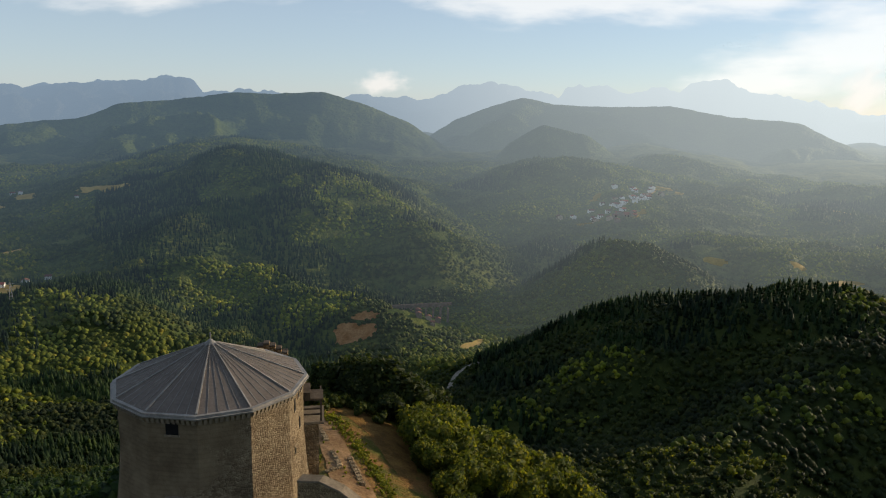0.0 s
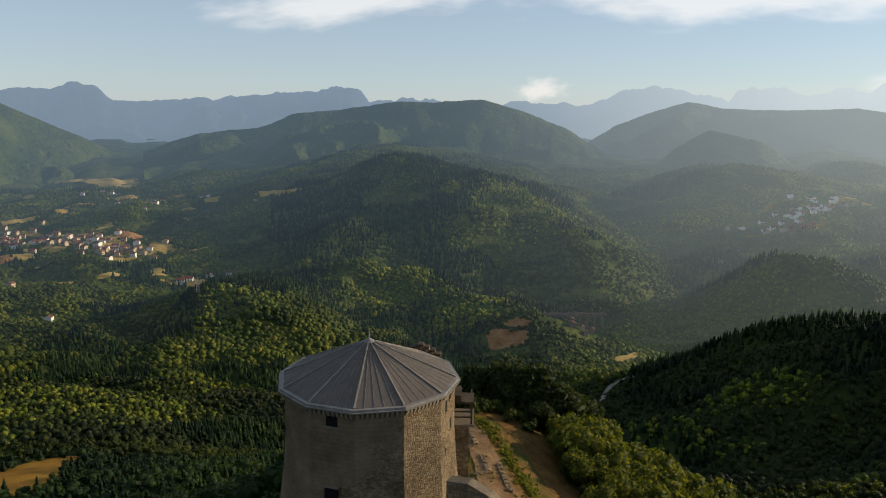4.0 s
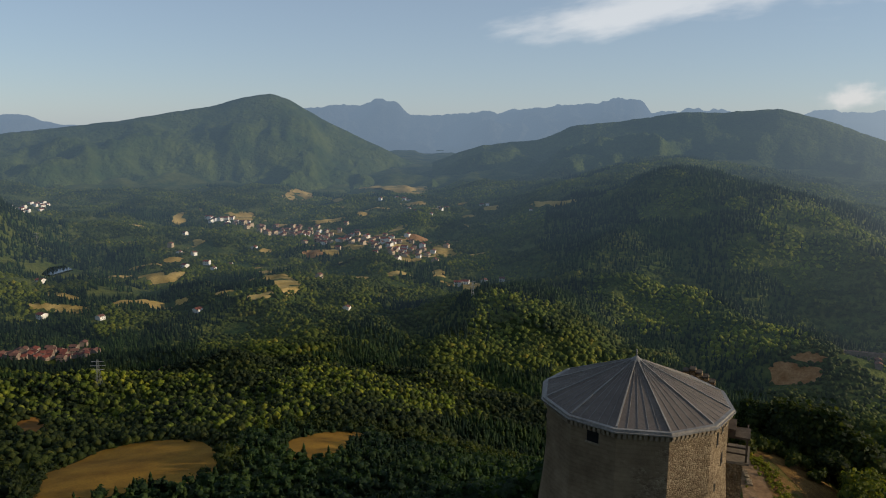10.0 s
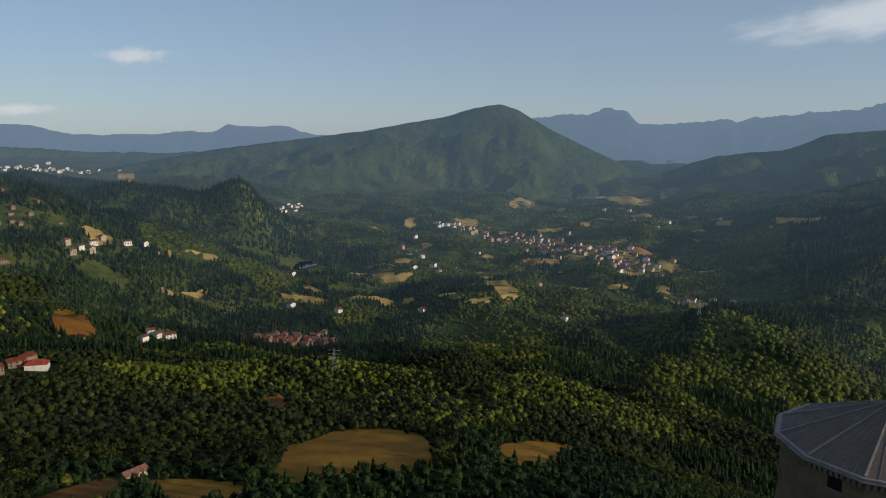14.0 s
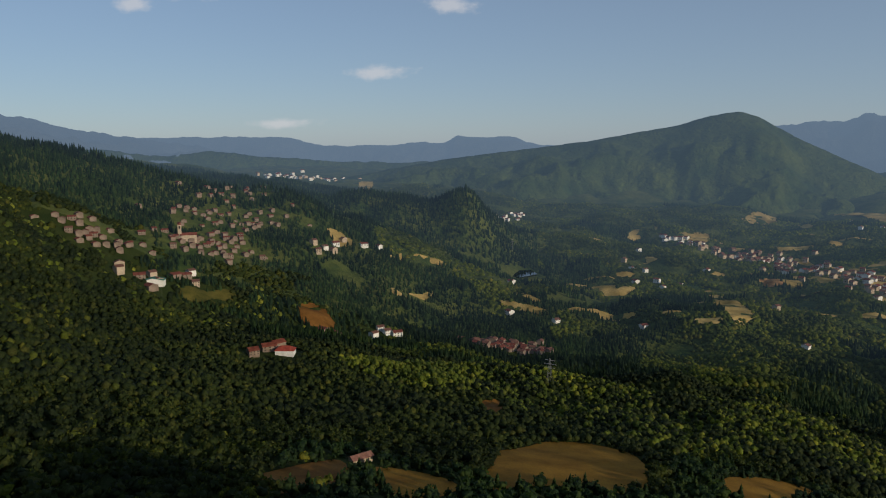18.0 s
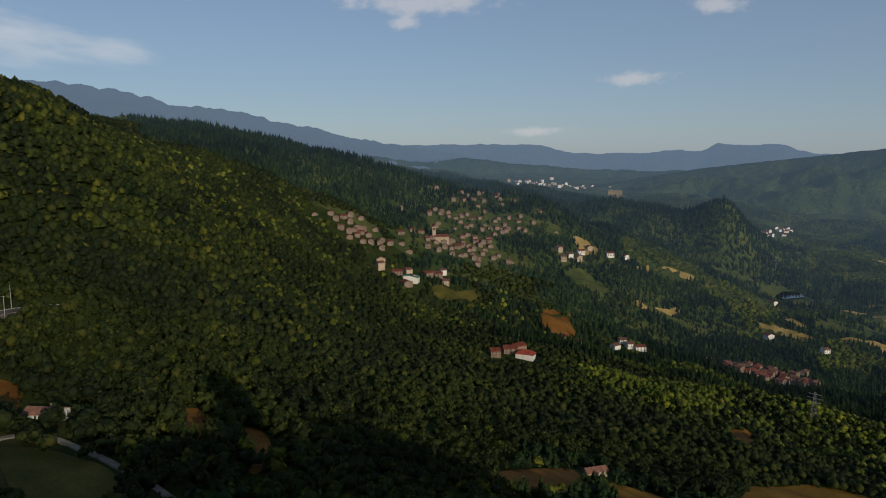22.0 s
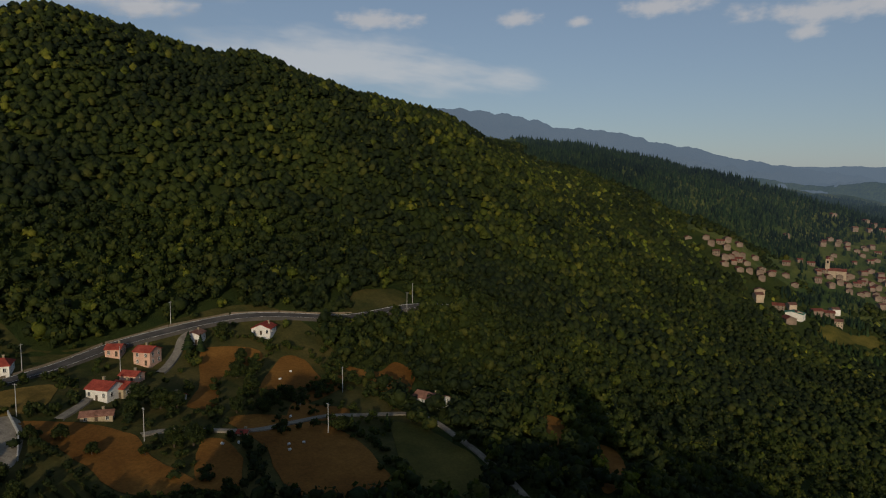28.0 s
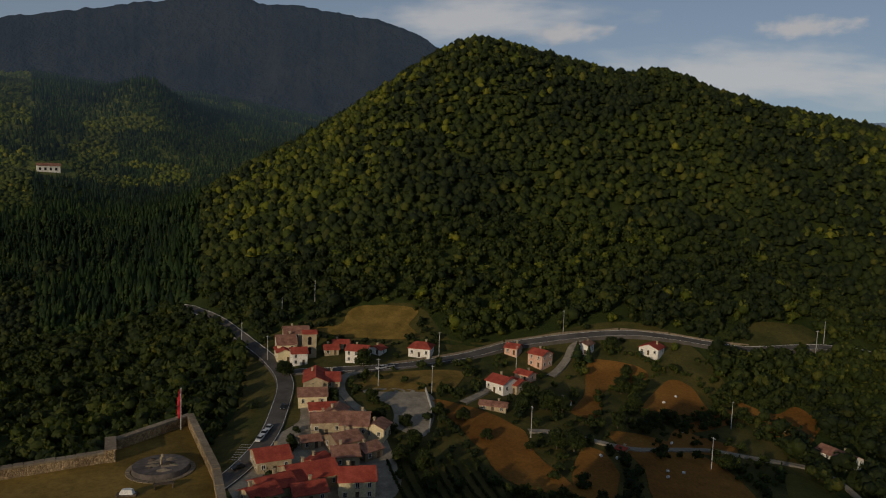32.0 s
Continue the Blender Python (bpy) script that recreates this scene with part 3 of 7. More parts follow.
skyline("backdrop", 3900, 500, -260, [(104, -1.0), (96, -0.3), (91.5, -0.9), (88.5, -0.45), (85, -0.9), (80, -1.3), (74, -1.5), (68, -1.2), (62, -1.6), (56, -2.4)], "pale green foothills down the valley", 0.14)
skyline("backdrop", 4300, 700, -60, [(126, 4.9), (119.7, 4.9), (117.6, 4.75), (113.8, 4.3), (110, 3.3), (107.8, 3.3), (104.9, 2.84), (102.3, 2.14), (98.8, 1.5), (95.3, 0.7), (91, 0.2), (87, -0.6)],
        "mountain crest in pale blue haze", 0.26)
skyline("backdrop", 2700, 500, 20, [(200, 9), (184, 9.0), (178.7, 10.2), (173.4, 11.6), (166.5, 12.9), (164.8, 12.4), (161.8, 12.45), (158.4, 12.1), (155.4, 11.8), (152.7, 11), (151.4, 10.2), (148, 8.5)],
        "mountain mass in shade and blue haze", 0.16, RANGE_SHADE)


# ---- plan of the open land: fields, roads, village ----
FIELDS_A = [
    (GRASS, [(-110, -312), (-122, -308), (-134, -319), (-153, -311), (-160, -302), (-151, -293), (-150, -281), (-131, -289), (-118, -297)]),
    (GRAVEL, [(-105, -240), (-127, -228), (-111, -200), (-104, -209), (-109, -223)]),
    (GRASS, [(-102, -242), (-113, -252), (-141, -249), (-151, -243), (-137, -229), (-128, -229)]),
    (STRAW, [(-126, -219), (-134, -212), (-140, -202), (-142, -190), (-137, -177), (-135, -158), (-132, -152), (-124, -159), (-120, -169), (-123, -183), (-125, -199)]),
    (STRAW, [(-171, -175), (-183, -171), (-192, -161), (-193, -149), (-189, -137), (-180, -123), (-173, -115), (-160, -111), (-151, -117), (-148, -127), (-156, -142), (-165, -154)]),
    (STRAW, [(-190, -212), (-210, -233), (-221, -231), (-229, -223), (-225, -217), (-212, -216), (-199, -212), (-182, -195), (-174, -200)]),
    (STRAW, [(-204, -195), (-233, -211), (-241, -205), (-233, -190), (-227, -188), (-214, -191)]),
    (STRAW, [(-188, -166), (-205, -178), (-230, -185), (-241, -187), (-236, -180), (-218, -176), (-209, -175), (-217, -166), (-210, -160), (-194, -163)]),
    (STRAW, [(-254, -190), (-261, -179), (-274, -179), (-272, -169), (-256, -160), (-246, -161), (-247, -170), (-251, -181)]),
    (STRAW, [(-152, -170), (-158, -168), (-154, -157), (-149, -151), (-138, -143), (-136, -154)]),
    (GREEN, [(-220, -144), (-226, -136), (-223, -122), (-218, -109), (-206, -99), (-181, -89), (-170, -101), (-177, -110), (-198, -128)]),
]
FIELDS_B = [
    (ROUGH, [(-53, -228), (-63, -239), (-70, -239), (-68, -230), (-60, -220), (-53, -213), (-45, -204)]),
    (STRAW, [(-282, -107), (-288, -103), (-279, -96), (-257, -90), (-253, -97)]),
    (STRAW, [(-271, -82), (-276, -76), (-264, -68), (-249, -63), (-229, -64), (-242, -70)]),
    (ROUGH, [(-300, -227), (-319, -232), (-339, -220), (-332, -209), (-307, -210), (-293, -219)]),
    (GOLD, [(-263, 115), (-330, 150), (-345, 164), (-368, 197), (-348, 224), (-318, 224), (-265, 190), (-254, 166), (-265, 153), (-266, 134)]),
    (GOLD, [(-283, 258), (-290, 286), (-277, 306), (-251, 265), (-237, 227), (-258, 232)]),
    (STRAW, [(-276, 22), (-295, 41), (-305, 57), (-278, 55), (-261, 45), (-248, 22)]),
    (GOLD, [(-290, 70), (-278, 92), (-256, 95), (-238, 66)]),
    (GREEN, [(-914, -17), (-949, 35), (-935, 49), (-902, 11), (-900, -14)]),
    (STRAW, [(-954, 135), (-962, 160), (-919, 172), (-885, 162), (-889, 133), (-910, 129)]),
    (STRAW, [(-498, 207), (-508, 227), (-454, 207), (-447, 194)]),
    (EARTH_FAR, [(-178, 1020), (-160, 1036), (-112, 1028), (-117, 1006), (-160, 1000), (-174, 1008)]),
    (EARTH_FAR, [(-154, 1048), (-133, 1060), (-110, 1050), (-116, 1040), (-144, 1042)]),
]
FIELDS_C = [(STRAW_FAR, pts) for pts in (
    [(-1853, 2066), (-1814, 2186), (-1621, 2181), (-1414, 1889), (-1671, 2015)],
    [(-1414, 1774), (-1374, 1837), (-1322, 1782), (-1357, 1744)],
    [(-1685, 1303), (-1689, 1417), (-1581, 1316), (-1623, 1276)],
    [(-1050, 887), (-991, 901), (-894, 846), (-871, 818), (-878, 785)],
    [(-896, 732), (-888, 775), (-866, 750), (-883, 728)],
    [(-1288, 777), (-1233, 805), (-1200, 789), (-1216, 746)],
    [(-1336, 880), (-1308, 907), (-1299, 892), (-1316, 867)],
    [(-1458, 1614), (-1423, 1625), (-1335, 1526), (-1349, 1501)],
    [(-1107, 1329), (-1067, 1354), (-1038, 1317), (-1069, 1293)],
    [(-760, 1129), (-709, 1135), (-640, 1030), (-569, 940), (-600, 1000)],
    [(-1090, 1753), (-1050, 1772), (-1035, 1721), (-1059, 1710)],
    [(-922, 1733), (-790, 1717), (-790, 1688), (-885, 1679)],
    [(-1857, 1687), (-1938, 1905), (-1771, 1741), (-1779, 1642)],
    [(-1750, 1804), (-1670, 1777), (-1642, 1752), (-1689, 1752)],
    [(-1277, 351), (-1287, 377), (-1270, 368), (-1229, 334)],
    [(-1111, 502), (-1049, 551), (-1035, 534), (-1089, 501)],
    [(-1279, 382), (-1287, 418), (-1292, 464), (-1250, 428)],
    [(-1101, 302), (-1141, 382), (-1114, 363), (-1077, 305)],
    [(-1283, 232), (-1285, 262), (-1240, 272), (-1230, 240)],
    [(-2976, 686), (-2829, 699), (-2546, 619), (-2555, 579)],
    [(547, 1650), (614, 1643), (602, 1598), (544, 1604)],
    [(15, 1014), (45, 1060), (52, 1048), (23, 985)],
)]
ROADS = [   # width, material, bends
    (6.5, ASPHALT, [(-71, -425), (-76, -390), (-80, -359), (-83, -316), (-85, -289), (-82, -260), (-70, -231), (-61, -215), (-52, -203), (-38, -186)]),
    (6.0, ASPHALT, [(-86, -272), (-104, -263), (-127, -257), (-154, -258), (-185, -260), (-213, -255), (-242, -248), (-263, -237), (-279, -226), (-294, -216), (-327, -204), (-352, -190)]),
    (3.2, GRAVEL, [(-115, -258), (-104, -255), (-98, -243), (-97, -230), (-98, -222)]),
    (3.0, GRAVEL, [(-135, -217), (-146, -222), (-154, -226), (-166, -222)]),
    (3.4, GRAVEL, [(-186, -231), (-192, -234), (-203, -241), (-212, -248), (-222, -250)]),
    (2.6, GRAVEL, [(-145, -190), (-154, -185), (-169, -168), (-186, -164), (-204, -162), (-216, -156), (-236, -142), (-229, -121), (-217, -102), (-206, -88), (-194, -76)]),
    (5.0, GRAVEL, [(-1, 645), (2, 680), (8, 703), (18, 712), (30, 716)]),
]
VILLAGE = [(-30, -170), (-42, -215), (-62, -250), (-75, -300), (-100, -320), (-160, -310), (-168, -270), (-250, -256), (-268, -226), (-240, -165), (-215, -122), (-130, -132), (-90, -150)]



def widened(pts, k):
    mx, my = sum(q[0] for q in pts) / len(pts), sum(q[1] for q in pts) / len(pts)
    return [(mx + (x - mx) * k, my + (y - my) * k) for x, y in pts]


FIELDS_A = [(m, widened(pts, 1.12) if m is STRAW else pts) for m, pts in FIELDS_A]
FIELDS_B = [(m, widened(pts, 1.10) if m in (STRAW, GOLD) else pts) for m, pts in FIELDS_B]
dice = random.Random(31)
for k in range(84):     # small pale plots scattered over the valley floor
    a, r = (dice.uniform(32, 64), dice.uniform(1150, 2250)) if k < 66 else (dice.uniform(-30, -9), dice.uniform(1350, 2200))
    if 60 < a < 82 and r > 1480:
        continue
    mid, turn, u, v = bearing(a, r), dice.uniform(0, 3.1), dice.uniform(12, 40), dice.uniform(6, 15)
    FIELDS_C.append((STRAW_FAR, [(mid.x + math.cos(turn) * u * i - math.sin(turn) * v * j, mid.y + math.sin(turn) * u * i + math.cos(turn) * v * j)
                                 for i, j in ((-1, -1), (0, -1.2), (1, -0.8), (1.1, 0.2), (0.8, 1), (-0.2, 1.1), (-1, 0.8))]))

for k in range(22):     # gardens and bare plots in and round the valley town
    turn, u, v = dice.uniform(-0.4, 0.4), dice.uniform(16, 34), dice.uniform(8, 16)
    cx, cy = dice.uniform(-1420, -960), 1280 + dice.gauss(0, 70)
    FIELDS_C.append((STRAW_FAR if k % 3 else EARTH_FAR, [(cx + math.cos(turn) * u * i - math.sin(turn) * v * j, cy + math.sin(turn) * u * i + math.cos(turn) * v * j)
                                 for i, j in ((-1, -1), (0, -1.2), (1, -0.8), (1.1, 0.2), (0.8, 1), (-0.2, 1.1), (-1, 0.8))]))


def inside(x, y, poly):
    hit = np.zeros(np.shape(x), bool)
    for (x0, y0), (x1, y1) in zip(poly, poly[1:] + poly[:1]):
        if y0 != y1:
            hit ^= ((y0 > y) != (y1 > y)) & (x < (x1 - x0) * (y - y0) / (y1 - y0) + x0)
    return hit


def off_line(x, y, pts):
    best = np.full(np.shape(x), 1e9)
    for (x0, y0), (x1, y1) in zip(pts, pts[1:]):
        t = np.clip(((x - x0) * (x1 - x0) + (y - y0) * (y1 - y0)) / ((x1 - x0) ** 2 + (y1 - y0) ** 2), 0, 1)
        best = np.minimum(best, np.hypot(x - x0 - t * (x1 - x0), y - y0 - t * (y1 - y0)))
    return best


CLEAR = []      # x, y, radius kept free of woods


def open_land(x, y):
    free = np.zeros(np.shape(x), bool)
    for _, pts in FIELDS_A + FIELDS_B + FIELDS_C:
        free |= inside(x, y, pts)
    for w, _, pts in ROADS:
        free |= off_line(x, y, pts) < w / 2 + 2.0
    for cx, cy, cr in CLEAR:
        free |= (x - cx) ** 2 + (y - cy) ** 2 < cr * cr
    return free


# ---- building blocks ----
def thing(name, m, label, category, group=""):
    ob = new(name)
    ob.matrix_world = m
    return tagged(ob, label, category, group)


def boxes(*specs):
    """A bmesh of boxes: (x0, y0, z0, x1, y1, z1)."""
    bm = bmesh.new()
    for x0, y0, z0, x1, y1, z1 in specs:
        v = [bm.verts.new(p) for p in ((x0, y0, z0), (x1, y0, z0), (x1, y1, z0), (x0, y1, z0), (x0, y0, z1), (x1, y0, z1), (x1, y1, z1), (x0, y1, z1))]
        for f in ((3, 2, 1, 0), (4, 5, 6, 7), (0, 1, 5, 4), (1, 2, 6, 5), (2, 3, 7, 6), (3, 0, 4, 7)):
            bm.faces.new([v[k] for k in f])
    return bm


def solid(points, faces):
    bm = bmesh.new()
    v = [bm.verts.new(p) for p in points]
    for f in faces:
        bm.faces.new([v[k] for k in f])
    return bm


def prism(outline, z0, z1, top=None):
    """An upright prism over an outline; top: another outline for its upper edge."""
    n = len(outline)
    up = top or outline
    pts = [(x, y, z0) for x, y in outline] + [(x, y, z1) for x, y in up]
    return solid(pts, [list(range(n))[::-1], list(range(n, 2 * n))] + [[k, (k + 1) % n, n + (k + 1) % n, n + k] for k in range(n)])


def ring(n, r, turn=0.0):
    return [(r * math.cos(turn + 2 * math.pi * k / n), r * math.sin(turn + 2 * math.pi * k / n)) for k in range(n)]


def as_mesh(name, bm, mat, smooth=False, soften=0.0):
    if soften:
        bmesh.ops.bevel(bm, geom=bm.edges[:], offset=soften, segments=1, affect="EDGES")
    bmesh.ops.recalc_face_normals(bm, faces=bm.faces[:])
    me = bpy.data.meshes.new(name)
    bm.to_mesh(me)
    bm.free()
    me.materials.append(mat)
    if smooth:
        me.shade_smooth()
    return me


def part(name, bm, mat, parent, label="", m=None, soften=0.0, smooth=False):
    """Links a bmesh, or a mesh made before, as one mesh object under a thing or a part."""
    me = bm if isinstance(bm, bpy.types.Mesh) else as_mesh(name, bm, mat, smooth, soften)
    ob = new(name, me)
    ob.parent = parent
    if m is not None:
        ob.matrix_local = m
    return tagged(ob, label)


def ground_z(x, y):
    return float(height(x, y))


def facing(x, y, turn=0.0, z=None):
    """A pose on the ground whose -y side looks back to the castle, turned by some degrees."""
    az = math.degrees(math.atan2(-x, y))
    return pose(x, y, ground_z(x, y) if z is None else z, 0, 0, az + turn)


# ---- houses ----
FRAME_MESH = as_mesh("window_frame", boxes((-0.55, -0.06, -0.75, -0.45, 0.06, 0.75), (0.45, -0.06, -0.75, 0.55, 0.06, 0.75), (-0.45, -0.06, 0.65, 0.45, 0.06, 0.75),
                                           (-0.45, -0.06, -0.75, 0.45, 0.06, -0.65), (-0.04, -0.05, -0.65, 0.04, 0.04, 0.65)), PALE)
PANE_MESH = as_mesh("pane", boxes((-0.45, -0.03, -0.65, 0.45, 0.03, 0.65)), GLASS)
SILL_MESH = as_mesh("sill", boxes((-0.65, -0.16, -0.86, 0.65, 0.06, -0.77)), PLAIN_STONE)
DOOR_MESH = as_mesh("door", boxes((-0.5, -0.07, 0, 0.5, 0.07, 2.1)), WOOD, soften=0.02)


def roof_mesh(w, d, h, rise, kind, over=0.5, thick=0.18):
    """Pitched slabs with thickness; kind: ridge along x, ridge along y, or hipped."""
    if kind == "y":
        w, d = d, w
    a, b = w / 2 + over, d / 2 + over
    drop = rise * over / (d / 2)
    hip = min(a * 0.55, b) if kind == "hip" else 0.0
    pts = []
    for t in (0, thick):
        pts += [(-a, -b, h - drop + t), (a, -b, h - drop + t), (a, b, h - drop + t), (-a, b, h - drop + t), (-a + hip, 0, h + rise + t), (a - hip, 0, h + rise + t)]
    faces = [[6, 7, 11, 10], [8, 9, 10, 11], [7, 8, 11], [9, 6, 10], [5, 1, 0, 4], [4, 3, 2, 5], [5, 2, 1], [4, 0, 3], [0, 1, 7, 6], [1, 2, 8, 7], [2, 3, 9, 8], [3, 0, 6, 9]]
    if kind != "hip":
        faces = [[6, 7, 11, 10], [8, 9, 10, 11], [5, 1, 0, 4], [4, 3, 2, 5], [0, 1, 7, 6], [2, 3, 9, 8], [1, 5, 11, 7], [5, 2, 8, 11], [3, 4, 10, 9], [4, 0, 6, 10]]
    if kind == "y":
        pts = [(y, -x, z) for x, y, z in pts]
    return solid(pts, faces)


def body_mesh(w, d, h, rise, kind, below):
    a, b = w / 2, d / 2
    pts = [(-a, -b, -below), (a, -b, -below), (a, b, -below), (-a, b, -below), (-a, -b, h), (a, -b, h), (a, b, h), (-a, b, h)]
    faces = [[3, 2, 1, 0]]
    if kind == "hip":
        faces += [[0, 1, 5, 4], [1, 2, 6, 5], [2, 3, 7, 6], [3, 0, 4, 7], [4, 5, 6, 7]]
    elif kind == "x":
        pts += [(-a, 0, h + rise), (a, 0, h + rise)]
        faces += [[0, 1, 5, 4], [1, 2, 6, 9, 5], [2, 3, 7, 6], [3, 0, 4, 8, 7], [4, 5, 9, 8], [6, 7, 8, 9]]
    else:
        pts += [(0, -b, h + rise), (0, b, h + rise)]
        faces += [[0, 1, 5, 8, 4], [1, 2, 6, 5], [2, 3, 7, 9, 6], [3, 0, 4, 7], [5, 6, 9, 8], [7, 4, 8, 9]]
    return solid(pts, faces)


def house(x, y, turn, w, d, h, kind, wall, roof, label, rise=None, chimney=1, rows=None, cols=None, sides=True, door=True, below=3.0):
    w, d, h = 0.98 * w, 1.12 * d, 0.64 * h
    rise = rise if rise else 0.21 * (d if kind != "y" else w)
    ob = thing("house", facing(x, y, turn), label, "house", "village houses")
    CLEAR.append((x, y, 0.62 * max(w, d) + 2.0))
    part("wall", body_mesh(w, d, h, rise, kind, below), wall, ob)
    part("roof", roof_mesh(w, d, h, rise, kind), roof, ob)
    rows = rows if rows is not None else max(1, round(h / 3.0))
    cols = cols if cols is not None else max(1, round(w / 3.2))
    g = random.Random(int(x * 7 + y * 3))
    spots = [(-w / 2 + (c + 0.5) * w / cols, -d / 2, 0) for c in range(cols)]
    if sides:
        n = max(1, round(d / 4.0))
        spots += [(s * w / 2, -d / 2 + (c + 0.5) * d / n, s * 90) for s in (-1, 1) for c in range(n)]
    for k, (px, py, rz) in enumerate(spots):
        for row in range(rows):
            z = (row + 0.55) * h / rows
            at = pose(px, py, 0, 0, 0, rz) @ pose(0, -0.02, 0)
            if row == 0 and door and k == cols // 2:
                part("door", DOOR_MESH, None, ob, "", at)
                continue
            if g.random() < 0.1:
                continue
            win = part("window", FRAME_MESH, None, ob, "", at @ pose(0, 0, z))
            part("pane", PANE_MESH, None, win)
            part("sill", SILL_MESH, None, win)
    for k in range(chimney):
        cx, cy = (-0.25 + 0.5 * g.random()) * w, (0.12 + 0.15 * g.random()) * d * (1 if k % 2 == 0 else -1)
        top = h + rise + 0.7
        part("chimney", boxes((cx - 0.35, cy - 0.35, h, cx + 0.35, cy + 0.35, top), (cx - 0.48, cy - 0.48, top, cx + 0.48, cy + 0.48, top + 0.14)), OCHRE, ob)
    return ob


VILLAGE_HOUSES = [
    # x, y, turn, width, depth, height, ridge, wall, roof, label
    (-94, -281, 8, 6.5, 7, 7.5, "x", WHITE, TILES, "narrow white rendered house with a red tile roof"),
    (-93, -295, 6, 8, 12, 8, "x", CREAM, TILES_OLD, "long cream house with weathered tiles beside the road"),
    (-100, -303, 6, 11, 9, 8, "x", OCHRE, TILES_OLD, "old stone house with a broad weathered tile roof"),
    (-109, -283, 5, 6, 6, 3.6, "x", OCHRE, TILES, "low stone outbuilding with a red roof"),
    (-115, -287, 3, 7, 5, 3.4, "x", OCHRE, TILES, "low stone outbuilding with a red roof"),
    (-116, -270, -14, 9, 7, 7.6, "x", WHITE, TILES, "white three-storey house with dark windows by the road"),
    (-127, -275, -30, 6, 5, 3.2, "y", WHITE, TILES, "small white annex with a red roof"),
    (-144, -267, -12, 9.5, 8, 5.8, "hip", WHITE, TILES, "white villa with a hipped red roof and balcony"),
    (-184, -255, -20, 6, 6, 4.6, "x", PINK, TILES, "small pink house with a red roof above the road"),
    (-189, -242, -34, 7.5, 7, 8.4, "x", PINK, TILES, "pink three-storey house with a red tile roof"),
    (-215, -243, -20, 5.5, 7, 6.4, "y", WHITE, TILES_OLD, "white house with a brown gable roof behind a conifer"),
    (-245, -232, -18, 9, 8, 4.8, "y", WHITE, TILES, "white house with a wide brown-red gable roof and balcony"),
    (-157, -224, -40, 9, 8, 6.4, "x", WHITE, TILES, "white farmhouse with a red tile roof"),
    (-163, -222, -40, 6, 7, 5.4, "x", OCHRE, TILES, "stone wing of the farmhouse with a red roof"),
    (-174, -232, -35, 7, 5, 4.2, "x", PINK, TILES, "small pink house with a bright red roof"),
    (-144, -210, -10, 10, 4.5, 2.8, "x", OCHRE, TILES_OLD, "long low stone barn with a brown tile roof"),
    (-171, -205, -28, 6, 5, 3.0, "x", WHITE, TILES, "small white cottage with a red roof"),
    (-166, -167, -24, 3, 2.6, 1.9, "x", OCHRE, TILES, "tiny stone shed with a bright red roof"),
    (-254, -147, -35, 14, 7, 3.4, "x", WHITE, TILES_OLD, "low white farmhouse with an uneven tile roof"),
    (-59, -200, 14, 10, 9, 6.0, "x", OCHRE, TILES, "stone house with a broad red tile roof"),
    (-66, -186, 20, 14, 10, 6.0, "x", OCHRE, TILES, "large house under long red tile roofs"),
    (-76, -176, 4, 10, 9, 8.0, "x", CREAM, TILES, "cream house with a plain dark red tile roof"),
    (-54, -181, 25, 10, 8, 5.0, "x", OCHRE, TILES, "house with a bright red tile roof by the parking"),
    (-82, -216, 3, 10, 8, 7.0, "x", OCHRE, TILES_OLD, "old stone house with a mottled tile roof"),
    (-91, -212, -6, 9, 11, 6.4, "x", OCHRE, TILES_OLD, "stone house with a patched tile roof and chimneys"),
    (-83, -203, 30, 9, 8, 6.0, "x", PLAIN_STONE, TILES_OLD, "stone house with a weathered tile roof"),
    (-80, -195, 10, 8, 8, 5.6, "x", OCHRE, TILES_OLD, "old house with weathered tiles in the lane"),
    (-85, -238, 2, 10, 8, 5.6, "x", CREAM, TILES_OLD, "pale green rendered house with an old tile roof"),
    (-85, -228, 6, 9, 6, 4.2, "x", PINK, TILES, "low house with a bright red tile roof"),
    (-91, -251, 0, 9, 14, 6.4, "y", OCHRE, TILES, "large hall with a red gable roof and round attic window"),
    (-97, -249, 0, 5, 9, 5.0, "x", OCHRE, TILES, "side wing with a red roof"),
    (-71, -193, 60, 7, 6, 5.0, "x", OCHRE, TILES, "small red-roofed house in the lane"),
    (-88, -222, 80, 8, 6, 5.2, "x", OCHRE, TILES_OLD, "stone house with a sagging tile roof"),
    (-96, -206, 70, 7, 6, 6.4, "x", CREAM, TILES_OLD, "cream house end with creeper and old tiles"),
    (-62, -176, 15, 9, 7, 4.4, "x", OCHRE, TILES, "low house with a long red roof"),
    (-88, -196, 40, 7, 6, 4.6, "x", PLAIN_STONE, TILES_OLD, "stone outhouse with weathered tiles"),
    (-74, -209, 15, 6, 5, 3.6, "x", OCHRE, TILES_OLD, "low stone shed beside the terrace garden"),
    (-80, -180, 90, 6, 5, 4.0, "x", OCHRE, TILES, "lean-to with a red tile roof"),
    (-49, -175, 30, 8, 7, 4.6, "x", OCHRE, TILES, "house with a red roof below the parking"),
    (-90, -289, 8, 6, 9, 6.4, "y", CREAM, TILES, "cream gabled house between its neighbours"),
]
for spec in VILLAGE_HOUSES:
    house(*spec)

field_core = [(-60, -214), (-76, -226), (-84, -246), (-98, -236), (-98, -204), (-84, -168), (-50, -165), (-44, -188)]

